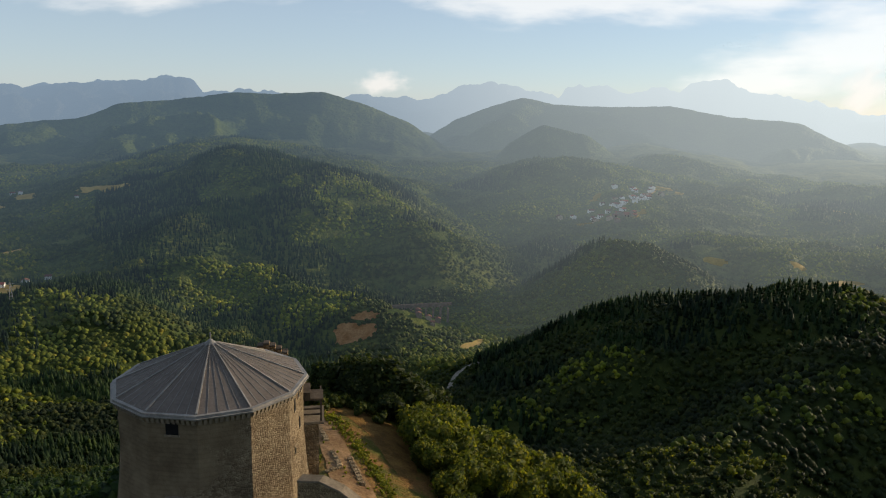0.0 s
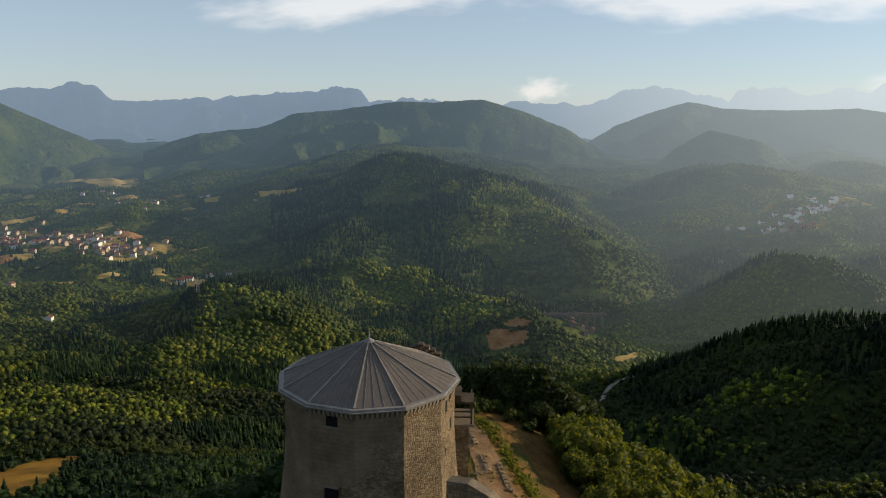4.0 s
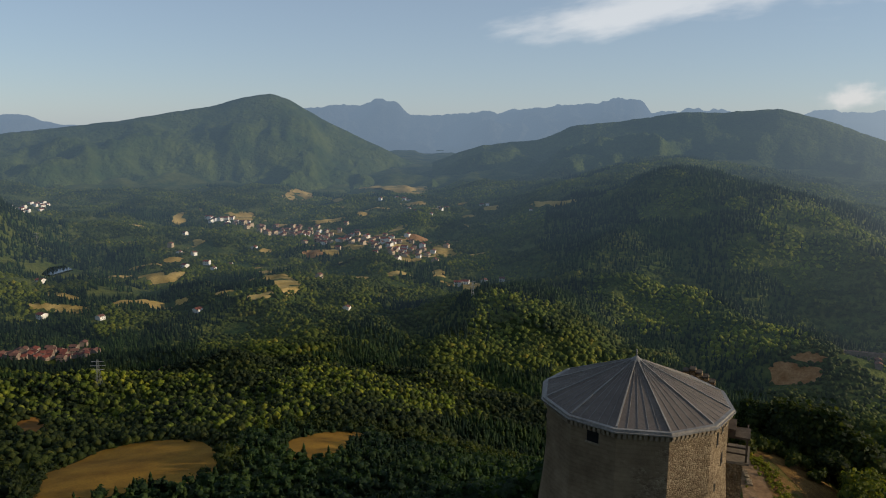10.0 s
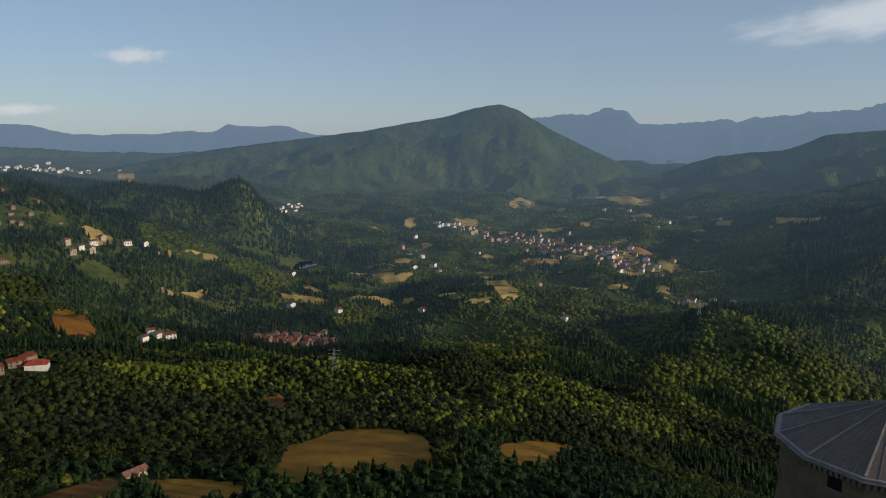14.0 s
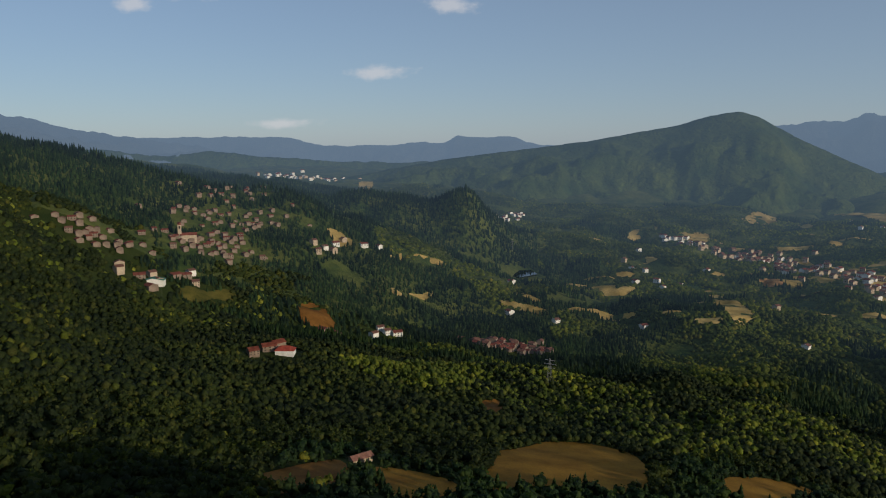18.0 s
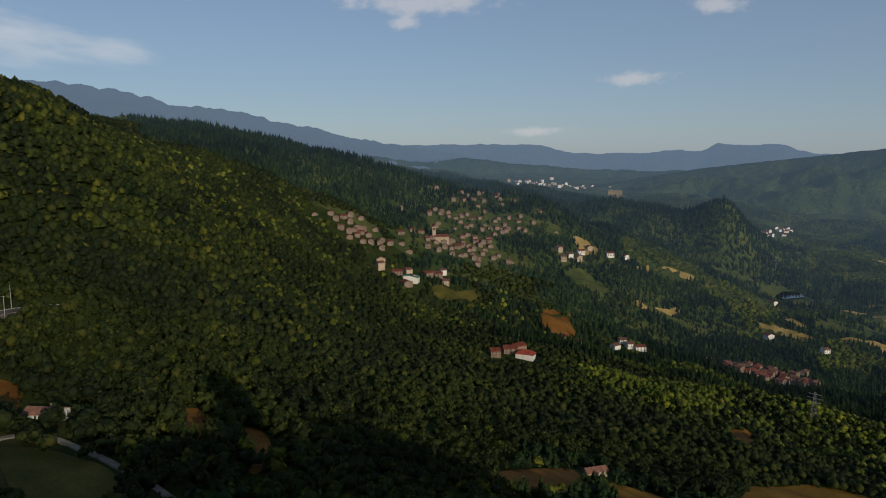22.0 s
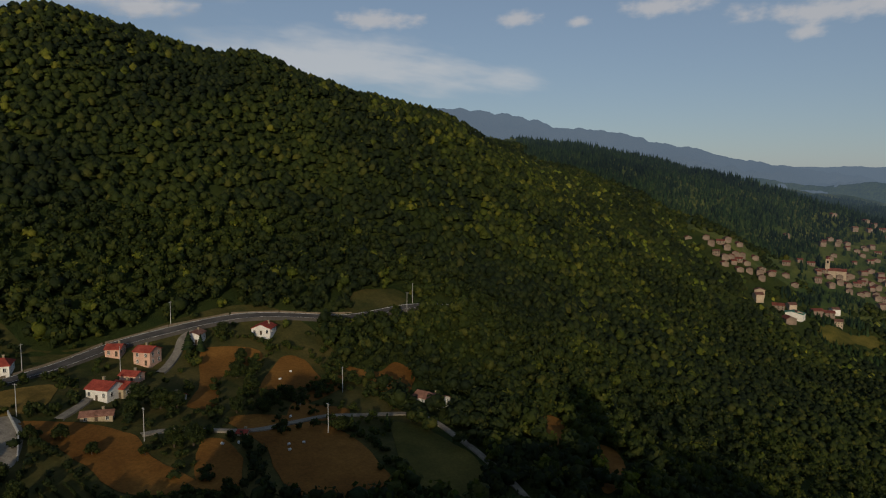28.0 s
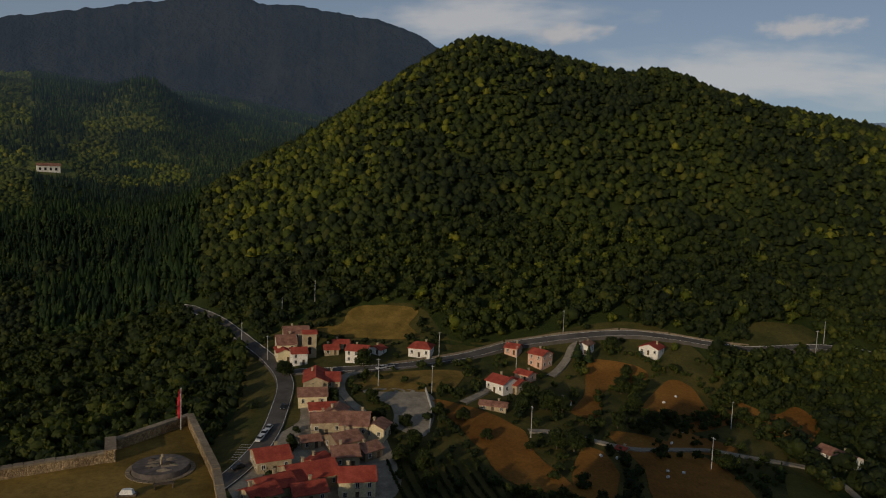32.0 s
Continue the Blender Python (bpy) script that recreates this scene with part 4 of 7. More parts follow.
# stone gatehouse with tall arched openings
gate = thing("gatehouse", facing(-100, -285, 4), "yellow stone tower house with tall arched openings and red roof", "tower house")
CLEAR.append((-100, -285, 7))
part("wall", boxes((-2.8, -3, -3, 2.8, 3, 10.2)), OCHRE, gate)
part("roof", roof_mesh(5.6, 6, 10.2, 1.0, "x", 0.35), TILES, gate)
for z0, z1 in ((5.6, 8.4), (1.6, 4.0)):
    arch = [(-0.7, z0), (0.7, z0), (0.7, z1)] + [(0.7 * math.cos(a), z1 + 0.7 * math.sin(a)) for a in np.linspace(0.3, 2.84, 8)] + [(-0.7, z1)]
    n = len(arch)
    part("arched_window", solid([(x, -3.06, z) for x, z in arch] + [(x, -2.8, z) for x, z in arch],
                                [list(range(n)), list(range(n, 2 * n))[::-1]] + [[k, (k + 1) % n, n + (k + 1) % n, n + k] for k in range(n)]), DARK, gate)


# ---- castle keep ----
KEEP_AZ, KEEP_D = 19.4, 58.0
keep_at = bearing(KEEP_AZ, KEEP_D)
keep = thing("castle_keep", pose(keep_at.x, keep_at.y, 60.0, 0, 0, KEEP_AZ), "twelve-sided rubble stone castle keep with a grey sheet-metal roof", "tower")
EAVE, APEX, RW, RE = 18.1, 21.3, 7.26, 7.62
TURN0 = radians(-90 + 21)     # a corner 21 degrees round from the side that looks to the valley viewer


def corner(k, r):
    a = TURN0 + radians(30 * k)
    return r * math.cos(a), r * math.sin(a)


def keep_wall():
    bm = bmesh.new()
    levels = [(-6, 0.6, 1.2), (6, 0.3, 0.55), (10.0, 0.08, 0.22), (12.6, 0.02, 0.06), (14.0, 0.0, 0.0), (EAVE - 0.25, 0.0, 0.0)]
    splay = [abs(math.cos(TURN0 + radians(30 * k))) ** 1.6 for k in range(12)]      # the base splays out on its two flanks
    rows = [[bm.verts.new((*corner(k, RW + even + side * splay[k]), z)) for k in range(12)] for z, even, side in levels]
    for lo, hi in zip(rows, rows[1:]):
        for k in range(12):
            bm.faces.new((lo[k], lo[(k + 1) % 12], hi[(k + 1) % 12], hi[k]))
    bm.faces.new(rows[-1])
    return bm


part("wall", keep_wall(), KEEP_WALL, keep)
roof = part("roof", prism([corner(k, RE) for k in range(12)], EAVE - 0.05, EAVE + 0.14), SEAM, keep, "pale metal eaves edge")
part("gutter", prism([corner(k, RE + 0.1) for k in range(12)], EAVE - 0.16, EAVE - 0.05, [corner(k, RE + 0.14) for k in range(12)]), SEAM, keep)
slope = (APEX - EAVE) / (RE - 0.3)
for k in range(12):
    (x0, y0), (x1, y1) = corner(k, RE - 0.3), corner(k + 1, RE - 0.3)
    n = 5
    for i in range(n):
        u, v = i / n, (i + 1) / n
        a = Vector((x0 + (x1 - x0) * u, y0 + (y1 - y0) * u, EAVE + 0.15))
        b = Vector((x0 + (x1 - x0) * v, y0 + (y1 - y0) * v, EAVE + 0.15))
        tip = Vector((0, 0, APEX))
        c, d = b.lerp(tip, 0.955), a.lerp(tip, 0.955)
        drop = Vector((0, 0, 0.06))
        part("roof_panel", solid([a, b, c, d, a - drop, b - drop, c - drop, d - drop], [[0, 1, 2, 3], [7, 6, 5, 4], [0, 4, 5, 1], [1, 5, 6, 2], [2, 6, 7, 3], [3, 7, 4, 0]]), SHEET, roof)
        # standing seam along each joint, broader on the hips
        wide = 0.07 if i == 0 else 0.016
        side = (b - a).normalized() * wide
        rise = Vector((0, 0, 0.10 if i == 0 else 0.035))
        part("seam", solid([a - side, a + side, d + side * 0.4, d - side * 0.4, a - side + rise, a + side + rise, d + side * 0.4 + rise, d - side * 0.4 + rise],
                           [[4, 5, 6, 7], [0, 4, 7, 3], [1, 2, 6, 5], [0, 1, 5, 4], [2, 3, 7, 6]]), SEAM, roof)
part("roof_cap", prism(ring(12, 0.5), APEX - 0.16, APEX + 0.18, ring(12, 0.12)), SEAM, keep, "small metal roof cap")
part("finial", prism(ring(6, 0.05), APEX + 0.15, APEX + 0.75), SEAM, keep)
CORBEL = as_mesh("corbel", boxes((-0.11, -0.30, -0.30, 0.11, 0.02, 0.0), (-0.11, -0.18, -0.48, 0.11, 0.02, -0.30)), PLAIN_STONE)
for k in range(12):
    (x0, y0), (x1, y1) = corner(k, RW), corner(k + 1, RW)
    a = math.degrees(math.atan2(y1 - y0, x1 - x0))
    for i in range(10):
        t = (i + 0.5) / 10
        part("corbel", CORBEL, None, keep, "", pose(x0 + (x1 - x0) * t, y0 + (y1 - y0) * t, EAVE - 0.16, 0, 0, a))


def slot(angle, z, w, h, arched=False, out=0.0):
    """An opening in the keep: near-black block painted as its unlit inside, sill and lintel, on the side at that angle
    from the front.
    """
    a = radians(angle)
    side = round((angle - 6) / 30) * 30 + 6
    ap = (RW + out) * math.cos(radians(15)) / math.cos(radians(angle - side))
    m = pose(ap * math.sin(a), -ap * math.cos(a), z, 0, 0, side)
    ob = part("window", boxes((-w / 2, -0.03, -h / 2, w / 2, 0.5, h / 2)), DARK, keep, "", m)
    part("lintel", boxes((-w / 2 - 0.12, -0.02, h / 2 + 0.1, w / 2 + 0.12, 0.3, h / 2 + 0.24)), PLAIN_STONE, ob)
    part("sill", boxes((-w / 2 - 0.1, -0.09, -h / 2 - 0.12, w / 2 + 0.1, 0.3, -h / 2)), PLAIN_STONE, ob)
    return ob


big = slot(-24, 16.95, 0.95, 0.8)
part("arch", solid([(0.475 * math.cos(t), y, 0.39 + 0.2 * math.sin(t)) for y in (-0.035, 0.3) for t in np.linspace(0, math.pi, 8)],
                   [list(range(8)), list(range(8, 16))[::-1]] + [[k, (k + 1) % 8, (k + 1) % 8 + 8, k + 8] for k in range(8)]), DARK, big, "dark arched head")
slot(-24, 10.6, 1.05, 1.9, out=0.42)
slot(62, 16.6, 0.3, 1.0), slot(70, 17.3, 0.3, 0.9), slot(76, 17.6, 0.3, 0.9), slot(72, 14.6, 0.3, 0.9), slot(61, 12.4, 0.3, 1.1, out=0.05), slot(74, 11.6, 0.3, 0.9, out=0.05)
slot(-82, 16.5, 0.3, 1.0), slot(-80, 13.0, 0.3, 1.0)

# ruined stair wall behind the keep
back = bearing(14.6, 66.5)
ruin = thing("ruined_wall", pose(back.x, back.y, 60, 0, 0, 12), "ruined stone wall with a stepped broken top", "ruin")
for k in range(9):
    x = -3.6 + k * 0.56
    top = 17.45 + (0.05, 0.25, 0.10, 0.02, 0.42, 0.62, 0.40, 0.08, -0.30)[k]
    part("stone_block", boxes((x, -0.5, 0, x + 0.52, 0.5, top)), STONE, ruin, soften=0.04)
    part("step", boxes((x - 0.04, -0.66, top - 0.02, x + 0.50, 0.35, top + 0.14)), TRUNK, ruin, soften=0.03)

# timber platform on a stone pier beside the keep
spot = bearing(11.45, 60.0)
deck = thing("timber_platform", pose(spot.x, spot.y, 60, 0, 0, 11), "dark timber platform on a stone pier beside the keep", "platform")
part("pier", prism([(-0.8, -1.2), (0.5, -1.2), (0.5, 1.6), (-0.8, 1.6)], 0, 13.2), STONE, deck, "rubble stone pier")
part("floor", boxes((-1.1, -1.5, 13.2, 0.95, 2.0, 13.42)), PLAIN_STONE, deck)
for x, y in ((-0.85, -1.3), (0.7, -1.3), (0.7, 1.7), (-0.85, 1.7)):
    part("post", boxes((x - 0.08, y - 0.08, 13.42, x + 0.08, y + 0.08, 15.4)), WOOD, deck)
for z in (14.0, 14.5, 15.3):
    part("rail", boxes((-0.9, -1.38, z, 0.8, -1.28, z + 0.12)), WOOD, deck)
    part("rail", boxes((0.66, -1.3, z, 0.76, 1.7, z + 0.12)), WOOD, deck)
part("canopy", boxes((-1.1, -1.5, 15.4, 0.9, 0.6, 15.55), (-1.1, -1.5, 15.55, -0.2, 0.8, 16.1)), WOOD, deck, "dark boarded canopy")

# curtain wall that runs from the keep towards the slope
CW = [(12.6, 51.5, 72.0), (10.8, 50.8, 72.2), (9.0, 50.2, 71.6), (7.0, 49.6, 70.4), (5.0, 49.0, 69.0)]
for (a0, d0, z0), (a1, d1, z1) in zip(CW, CW[1:]):
    p, q = bearing(a0, d0), bearing(a1, d1)
    run = (q - p)
    ob = thing("curtain_wall", pose(p.x, p.y, 58, 0, 0, math.degrees(math.atan2(run.y, run.x))), "low ruined castle wall of rubble stone with a sloping top", "wall")
    L = run.length + 0.05
    part("masonry", solid([(0, -0.45, 0), (L, -0.45, 0), (L, 0.45, 0), (0, 0.45, 0), (0, -0.45, z0 - 58), (L, -0.45, z1 - 58), (L, 0.45, z1 - 58), (0, 0.45, z0 - 58)],
                          [[3, 2, 1, 0], [4, 5, 6, 7], [0, 1, 5, 4], [1, 2, 6, 5], [2, 3, 7, 6], [3, 0, 4, 7]]), STONE, ob)
    part("coping", solid([(0, -0.52, z0 - 58), (L, -0.52, z1 - 58), (L, 0.52, z1 - 58), (0, 0.52, z0 - 58), (0, -0.5, z0 - 57.85), (L, -0.5, z1 - 57.85), (L, 0.5, z1 - 57.85), (0, 0.5, z0 - 57.85)],
                         [[3, 2, 1, 0], [4, 5, 6, 7], [0, 1, 5, 4], [1, 2, 6, 5], [2, 3, 7, 6], [3, 0, 4, 7]]), PLAIN_STONE, ob)


# ---- terrace of the fortress ----
LAWN_Z = 70.0


def plan(az, r):
    p = bearing(az, r)
    return p.x, p.y


TERRACE = [plan(192, 77), plan(182.3, 77.6), plan(175.6, 78.2), plan(175.0, 81.4), plan(169.7, 87.6), plan(167.7, 70.5), plan(167.0, 60), plan(192, 48)]
terrace = tagged(mesh_object("terrace", [(x, y, 30) for x, y in TERRACE] + [(x, y, LAWN_Z) for x, y in TERRACE],
                             [list(range(8)), list(range(8, 16))[::-1]] + [[k + 8, (k + 1) % 8 + 8, (k + 1) % 8, k] for k in range(8)], [STONE, GRASS],
                             index=[0, 1] + [0] * 8), "walled fortress terrace with a dry grass lawn", "terrace", kind="structure")


def parapet(p, q, top, thick=0.7, name="parapet"):
    p, q = Vector((*p, 0)), Vector((*q, 0))
    run = q - p
    L = run.length
    ob = thing(name, pose(p.x, p.y, LAWN_Z, 0, 0, math.degrees(math.atan2(run.y, run.x))), "rubble stone parapet wall round the fortress lawn", "wall", "terrace parapets")
    n = max(2, int(L / 0.9))
    g = random.Random(int(L * 100))
    bm = bmesh.new()
    lo = []
    for i in range(n + 1):
        x = L * i / n
        t = top + 0.10 * g.random()
        lo.append([bm.verts.new(c) for c in ((x, -thick / 2, -3), (x, thick / 2, -3), (x, thick / 2, t), (x, -thick / 2, t))])
    for a, b in zip(lo, lo[1:]):
        for k in range(4):
            bm.faces.new((a[k], b[k], b[(k + 1) % 4], a[(k + 1) % 4]))
    bm.faces.new(lo[0]), bm.faces.new(lo[-1][::-1])
    part("masonry", bm, STONE, ob)
    for i in range(n):
        x, t = L * i / n, top + 0.08
        part("coping_stone", boxes((x + 0.03, -thick / 2 - 0.05, t - 0.06, x + L / n - 0.03, thick / 2 + 0.05, t + 0.10 + 0.06 * g.random())), PLAIN_STONE, ob)
    return ob


parapet(TERRACE[0], TERRACE[1], 0.95), parapet(TERRACE[1], TERRACE[2], 0.95), parapet(TERRACE[3], TERRACE[4], 1.0)
parapet(TERRACE[4], TERRACE[5], 1.0), parapet(TERRACE[5], TERRACE[6], 0.9)
pier_at = Vector((*plan(175.3, 79.6), LAWN_Z))
pier = thing("wall_pier", pose(pier_at.x, pier_at.y, LAWN_Z, 0, 0, 175), "thick stone pier where the parapet steps back", "wall")
part("masonry", boxes((-0.5, -1.9, -3, 0.5, 1.9, 1.3)), STONE, pier, soften=0.08)
part("coping_stone", boxes((-0.55, -1.95, 1.3, 0.55, 1.95, 1.42)), PLAIN_STONE, pier)

cx, cy = plan(171.8, 74.4)
dial = thing("relief_map_table", pose(cx, cy, LAWN_Z, 0, 0, 171.8), "round dark stone relief map with a paved ring on the lawn", "monument")
part("slab", prism(ring(40, 2.75), 0.02, 0.55, ring(40, 2.68)), SLATE, dial)
for k in range(36):
    a0, a1 = 2 * math.pi * k / 36 + 0.01, 2 * math.pi * (k + 1) / 36 - 0.01
    part("paving_stone", prism([(2.85 * math.cos(a0), 2.85 * math.sin(a0)), (3.3 * math.cos(a0), 3.3 * math.sin(a0)), (3.3 * math.cos(a1), 3.3 * math.sin(a1)), (2.85 * math.cos(a1), 2.85 * math.sin(a1))], 0.0, 0.08), PLAIN_STONE, dial)
g = random.Random(4)
for k in range(11):
    a, r, s = 6.283 * k / 11 + g.random(), 0.6 + 1.5 * g.random(), 0.25 + 0.35 * g.random()
    v, f = (lambda n: ([(r * math.cos(a) + s * (0.6 + 0.6 * g.random()) * math.cos(t) * 1.5, r * math.sin(a) + s * (0.6 + 0.6 * g.random()) * math.sin(t), 0.54) for t in np.linspace(0, 5.6, n)], n))(8)
    part("relief", solid(v + [(r * math.cos(a), r * math.sin(a), 0.60 + 0.14 * g.random())], [[i, (i + 1) % f, f] for i in range(f)]), PLAIN_STONE if k % 3 else TRUNK, dial)
part("post", prism(ring(8, 0.07), 0.5, 1.15), OCHRE, dial)
part("post_head", boxes((-0.12, -0.08, 1.1, 0.12, 0.08, 1.3), (-0.02, -0.02, 1.3, 0.22, 0.02, 1.6)), OCHRE, dial)

sx, sy = plan(174.2, 69.2)
stone = thing("covered_stone", pose(sx, sy, LAWN_Z, 0, 0, 160), "pale block under a light cover on a dark base", "monument")
part("base", boxes((-0.95, -0.42, 0, 0.9, 0.42, 0.22)), TRUNK, stone, soften=0.05)
part("cover", prism([(-0.6, -0.36), (0.6, -0.36), (0.72, 0.06), (0.54, 0.38), (-0.48, 0.36), (-0.7, 0.0)], 0.22, 0.62, [(-0.4, -0.22), (0.45, -0.25), (0.5, 0.06), (0.35, 0.22), (-0.3, 0.22), (-0.45, 0.0)]), PALE, stone)
bx, by = plan(171.6, 69.9)
bench = thing("bench", pose(bx, by, LAWN_Z, 0, 0, 172), "dark wooden bench on the lawn", "bench")
for y in (-0.3, -0.1, 0.1):
    part("slat", boxes((-0.95, y, 0.42, 0.95, y + 0.16, 0.47)), WOOD, bench)
for x in (-0.8, 0.8):
    part("leg", boxes((x - 0.05, -0.3, 0, x + 0.05, 0.25, 0.42)), WOOD, bench)

fx, fy = plan(170.35, 85.6)
flag = thing("flagpole", pose(fx, fy, LAWN_Z, 0, 0, 0), "thin flagpole with a furled red flag on the terrace", "flag")
part("pole", prism(ring(8, 0.06), 0, 5.0), POLE, flag)
fv = []
for i in range(12):
    z = 4.85 - i * 0.31
    wdt = 0.16 + 0.20 * math.sin(i / 11 * 2.6) + 0.05 * (i % 2)
    fv += [(0.06, 0.03, z), (0.06 + wdt, 0.12 * math.sin(i * 1.3), z - 0.12), (0.06, -0.10, z)]
part("flag", solid(fv, [[3 * i + k, 3 * i + (k + 1) % 3, 3 * i + 3 + (k + 1) % 3, 3 * i + 3 + k] for i in range(11) for k in range(3)] + [[0, 1, 2], [35, 34, 33]]), RED, flag, "furled red cloth")


# ---- roads and fields ----
def ribbon(name, pts, width, mat, lift, label, shift=0.0):
    line = [Vector((*p, 0)) for p in pts]
    fine = []
    for i in range(len(line) - 1):
        p0, p1, p2, p3 = line[max(i - 1, 0)], line[i], line[i + 1], line[min(i + 2, len(line) - 1)]
        n = max(4, int((p2 - p1).length / 2.0))
        for k in range(n):
            t = k / n
            fine.append(0.5 * (2 * p1 + (p2 - p0) * t + (2 * p0 - 5 * p1 + 4 * p2 - p3) * t * t + (3 * p1 - p0 - 3 * p2 + p3) * t ** 3))
    fine.append(line[-1])
    verts, faces = [], []
    for i, p in enumerate(fine):
        d = (fine[min(i + 1, len(fine) - 1)] - fine[max(i - 1, 0)]).normalized()
        side = Vector((-d.y, d.x, 0))
        mid = ground_z(p.x, p.y)
        for s in (-0.5, -0.17, 0.17, 0.5):
            q = p + side * (s * width + shift)
            verts.append((q.x, q.y, max(mid, ground_z(q.x, q.y)) + lift))
        for s in (-0.5, 0.5):
            q = p + side * (s * (width + 0.6) + shift)
            verts.append((q.x, q.y, mid - 1.2))
        if i:
            a, b = 6 * (i - 1), 6 * i
            faces += [[a, a + 1, b + 1, b], [a + 1, a + 2, b + 2, b + 1], [a + 2, a + 3, b + 3, b + 2], [a + 4, a, b, b + 4], [a + 3, a + 5, b + 5, b + 3]]
    return tagged(mesh_object(name, verts, faces, mat), label, name, kind="structure")


for w, mat, pts in ROADS:
    ribbon("road", pts, w, mat, 0.55, "grey asphalt village road" if mat is ASPHALT else "pale gravel track between fields")
for pts, w in ((ROADS[0][2], 6.5), (ROADS[1][2], 6.0)):
    for s in (-1, 1):
        ribbon("trim", pts, 0.11, PAINT, 0.60, "white painted road edge line", s * (w / 2 - 0.3))


def smooth_loop(pts, n=6):
    out = []
    k = len(pts)
    for i in range(k):
        p0, p1, p2, p3 = (Vector(pts[(i + d) % k]) for d in (-1, 0, 1, 2))
        for t in np.arange(n) / n:
            out.append(tuple(0.5 * (2 * p1 + (p2 - p0) * t + (2 * p0 - 5 * p1 + 4 * p2 - p3) * t * t + (3 * p1 - p0 - 3 * p2 + p3) * t ** 3)))
    return out


def field(mat, pts, label, name="field", lift=0.30):
    """A patch draped on the ground, with a smooth, slightly wandering edge."""
    loop = smooth_loop(pts)
    xs, ys = [p[0] for p in loop], [p[1] for p in loop]
    r = math.hypot(sum(xs) / len(xs), sum(ys) / len(ys))
    step = max(1.0, min(r / 170, 4.5))
    loop = [(x + 1.2 * step * float(fbm(x / (4 * step), y / (4 * step), 3)), y + 1.2 * step * float(fbm(x / (4 * step) + 50, y / (4 * step), 3))) for x, y in loop]
    gx, gy = np.arange(min(xs) - 2 * step, max(xs) + 2 * step, step), np.arange(min(ys) - 2 * step, max(ys) + 2 * step, step)
    X, Y = np.meshgrid(gx, gy, indexing="ij")
    keep_cell = inside(X[:-1, :-1] + step / 2, Y[:-1, :-1] + step / 2, loop)
    count = np.zeros(X.shape, int)
    for di in (0, 1):
        for dj in (0, 1):
            count[di:di + keep_cell.shape[0], dj:dj + keep_cell.shape[1]] += keep_cell
    rim = (count > 0) & (count < 4)
    bx, by = X[rim], Y[rim]
    best, nx, ny = np.full(bx.shape, 1e9), bx.copy(), by.copy()
    for (x0, y0), (x1, y1) in zip(loop, loop[1:] + loop[:1]):
        t = np.clip(((bx - x0) * (x1 - x0) + (by - y0) * (y1 - y0)) / ((x1 - x0) ** 2 + (y1 - y0) ** 2 + 1e-9), 0, 1)
        qx, qy = x0 + t * (x1 - x0), y0 + t * (y1 - y0)
        d = np.hypot(bx - qx, by - qy)
        take = d < best
        best, nx, ny = np.where(take, d, best), np.where(take, qx, nx), np.where(take, qy, ny)
    X[rim], Y[rim] = nx, ny
    Z = height(X, Y) + lift + 0.10 * (step > 2) * step + 0.15 * fbm(X / 3, Y / 3, 2)
    m = len(gy)
    i, j = np.nonzero(keep_cell)
    a = i * m + j
    tris = np.concatenate([np.stack([a, a + m, a + 1], -1), np.stack([a + m, a + m + 1, a + 1], -1)])
    used, inv = np.unique(tris, return_inverse=True)
    v = np.stack([X, Y, Z], -1).reshape(-1, 3)[used]
    return tagged(big_mesh(name, v, inv.reshape(-1, 3), mat, True), label, name, kind="structure")


WORDS = {STRAW.name: "mown golden-brown straw field", GREEN.name: "green meadow patch", GRAVEL.name: "grey gravel parking ground", EARTH.name: "bare earth clearing", GRASS.name: "dry golden meadow behind the houses", ROUGH.name: "grassy road bank", GOLD.name: "dry golden meadow among dark trees", EARTH_FAR.name: "bare brown ground far in the valley", STRAW_FAR.name: "pale golden field far in the valley"}
field(GRAVEL, field_core, "worn paving of the village lanes", "pavement", 0.26)
field(ROUGH, VILLAGE, "rough pasture and gardens round the village", "pasture", 0.12)
for mat, pts in FIELDS_A + FIELDS_B + FIELDS_C:
    field(mat, pts, WORDS[mat.name])

# low stone wall along the upper road
for k, ((x0, y0), (x1, y1)) in enumerate(zip(ROADS[1][2][2:9], ROADS[1][2][3:10])):
    d = Vector((x1 - x0, y1 - y0))
    side = Vector((d.y, -d.x)).normalized() * -4.0
    n = max(2, int(d.length / 3.5))
    for i in range(n):
        p = Vector((x0, y0)) + d * (i / n) + side
        q = Vector((x0, y0)) + d * ((i + 0.93) / n) + side
        dz = ground_z(*q) - ground_z(*p)
        L = (q - p).length
        ob = thing("roadside_wall", pose(p.x, p.y, ground_z(*p), 0, 0, math.degrees(math.atan2(d.y, d.x))), "low pale stone wall along the village road", "wall", "roadside walls")
        part("masonry", solid([(0, -0.25, -1.2), (L, -0.25, dz - 1.2), (L, 0.25, dz - 1.2), (0, 0.25, -1.2), (0, -0.22, 0.9), (L, -0.22, dz + 0.9), (L, 0.22, dz + 0.9), (0, 0.22, 0.9)],
                              [[3, 2, 1, 0], [4, 5, 6, 7], [0, 1, 5, 4], [1, 2, 6, 5], [2, 3, 7, 6], [3, 0, 4, 7]]), PLAIN_STONE, ob)

# vine rows on the slope below the village
vines = []
for k in range(9):
    for i in range(26):
        x, y = -92 - k * 3.0 + i * 0.3, -190 + i * 1.2 + k * 1.4
        vines.append((x, y))
VINES = vines

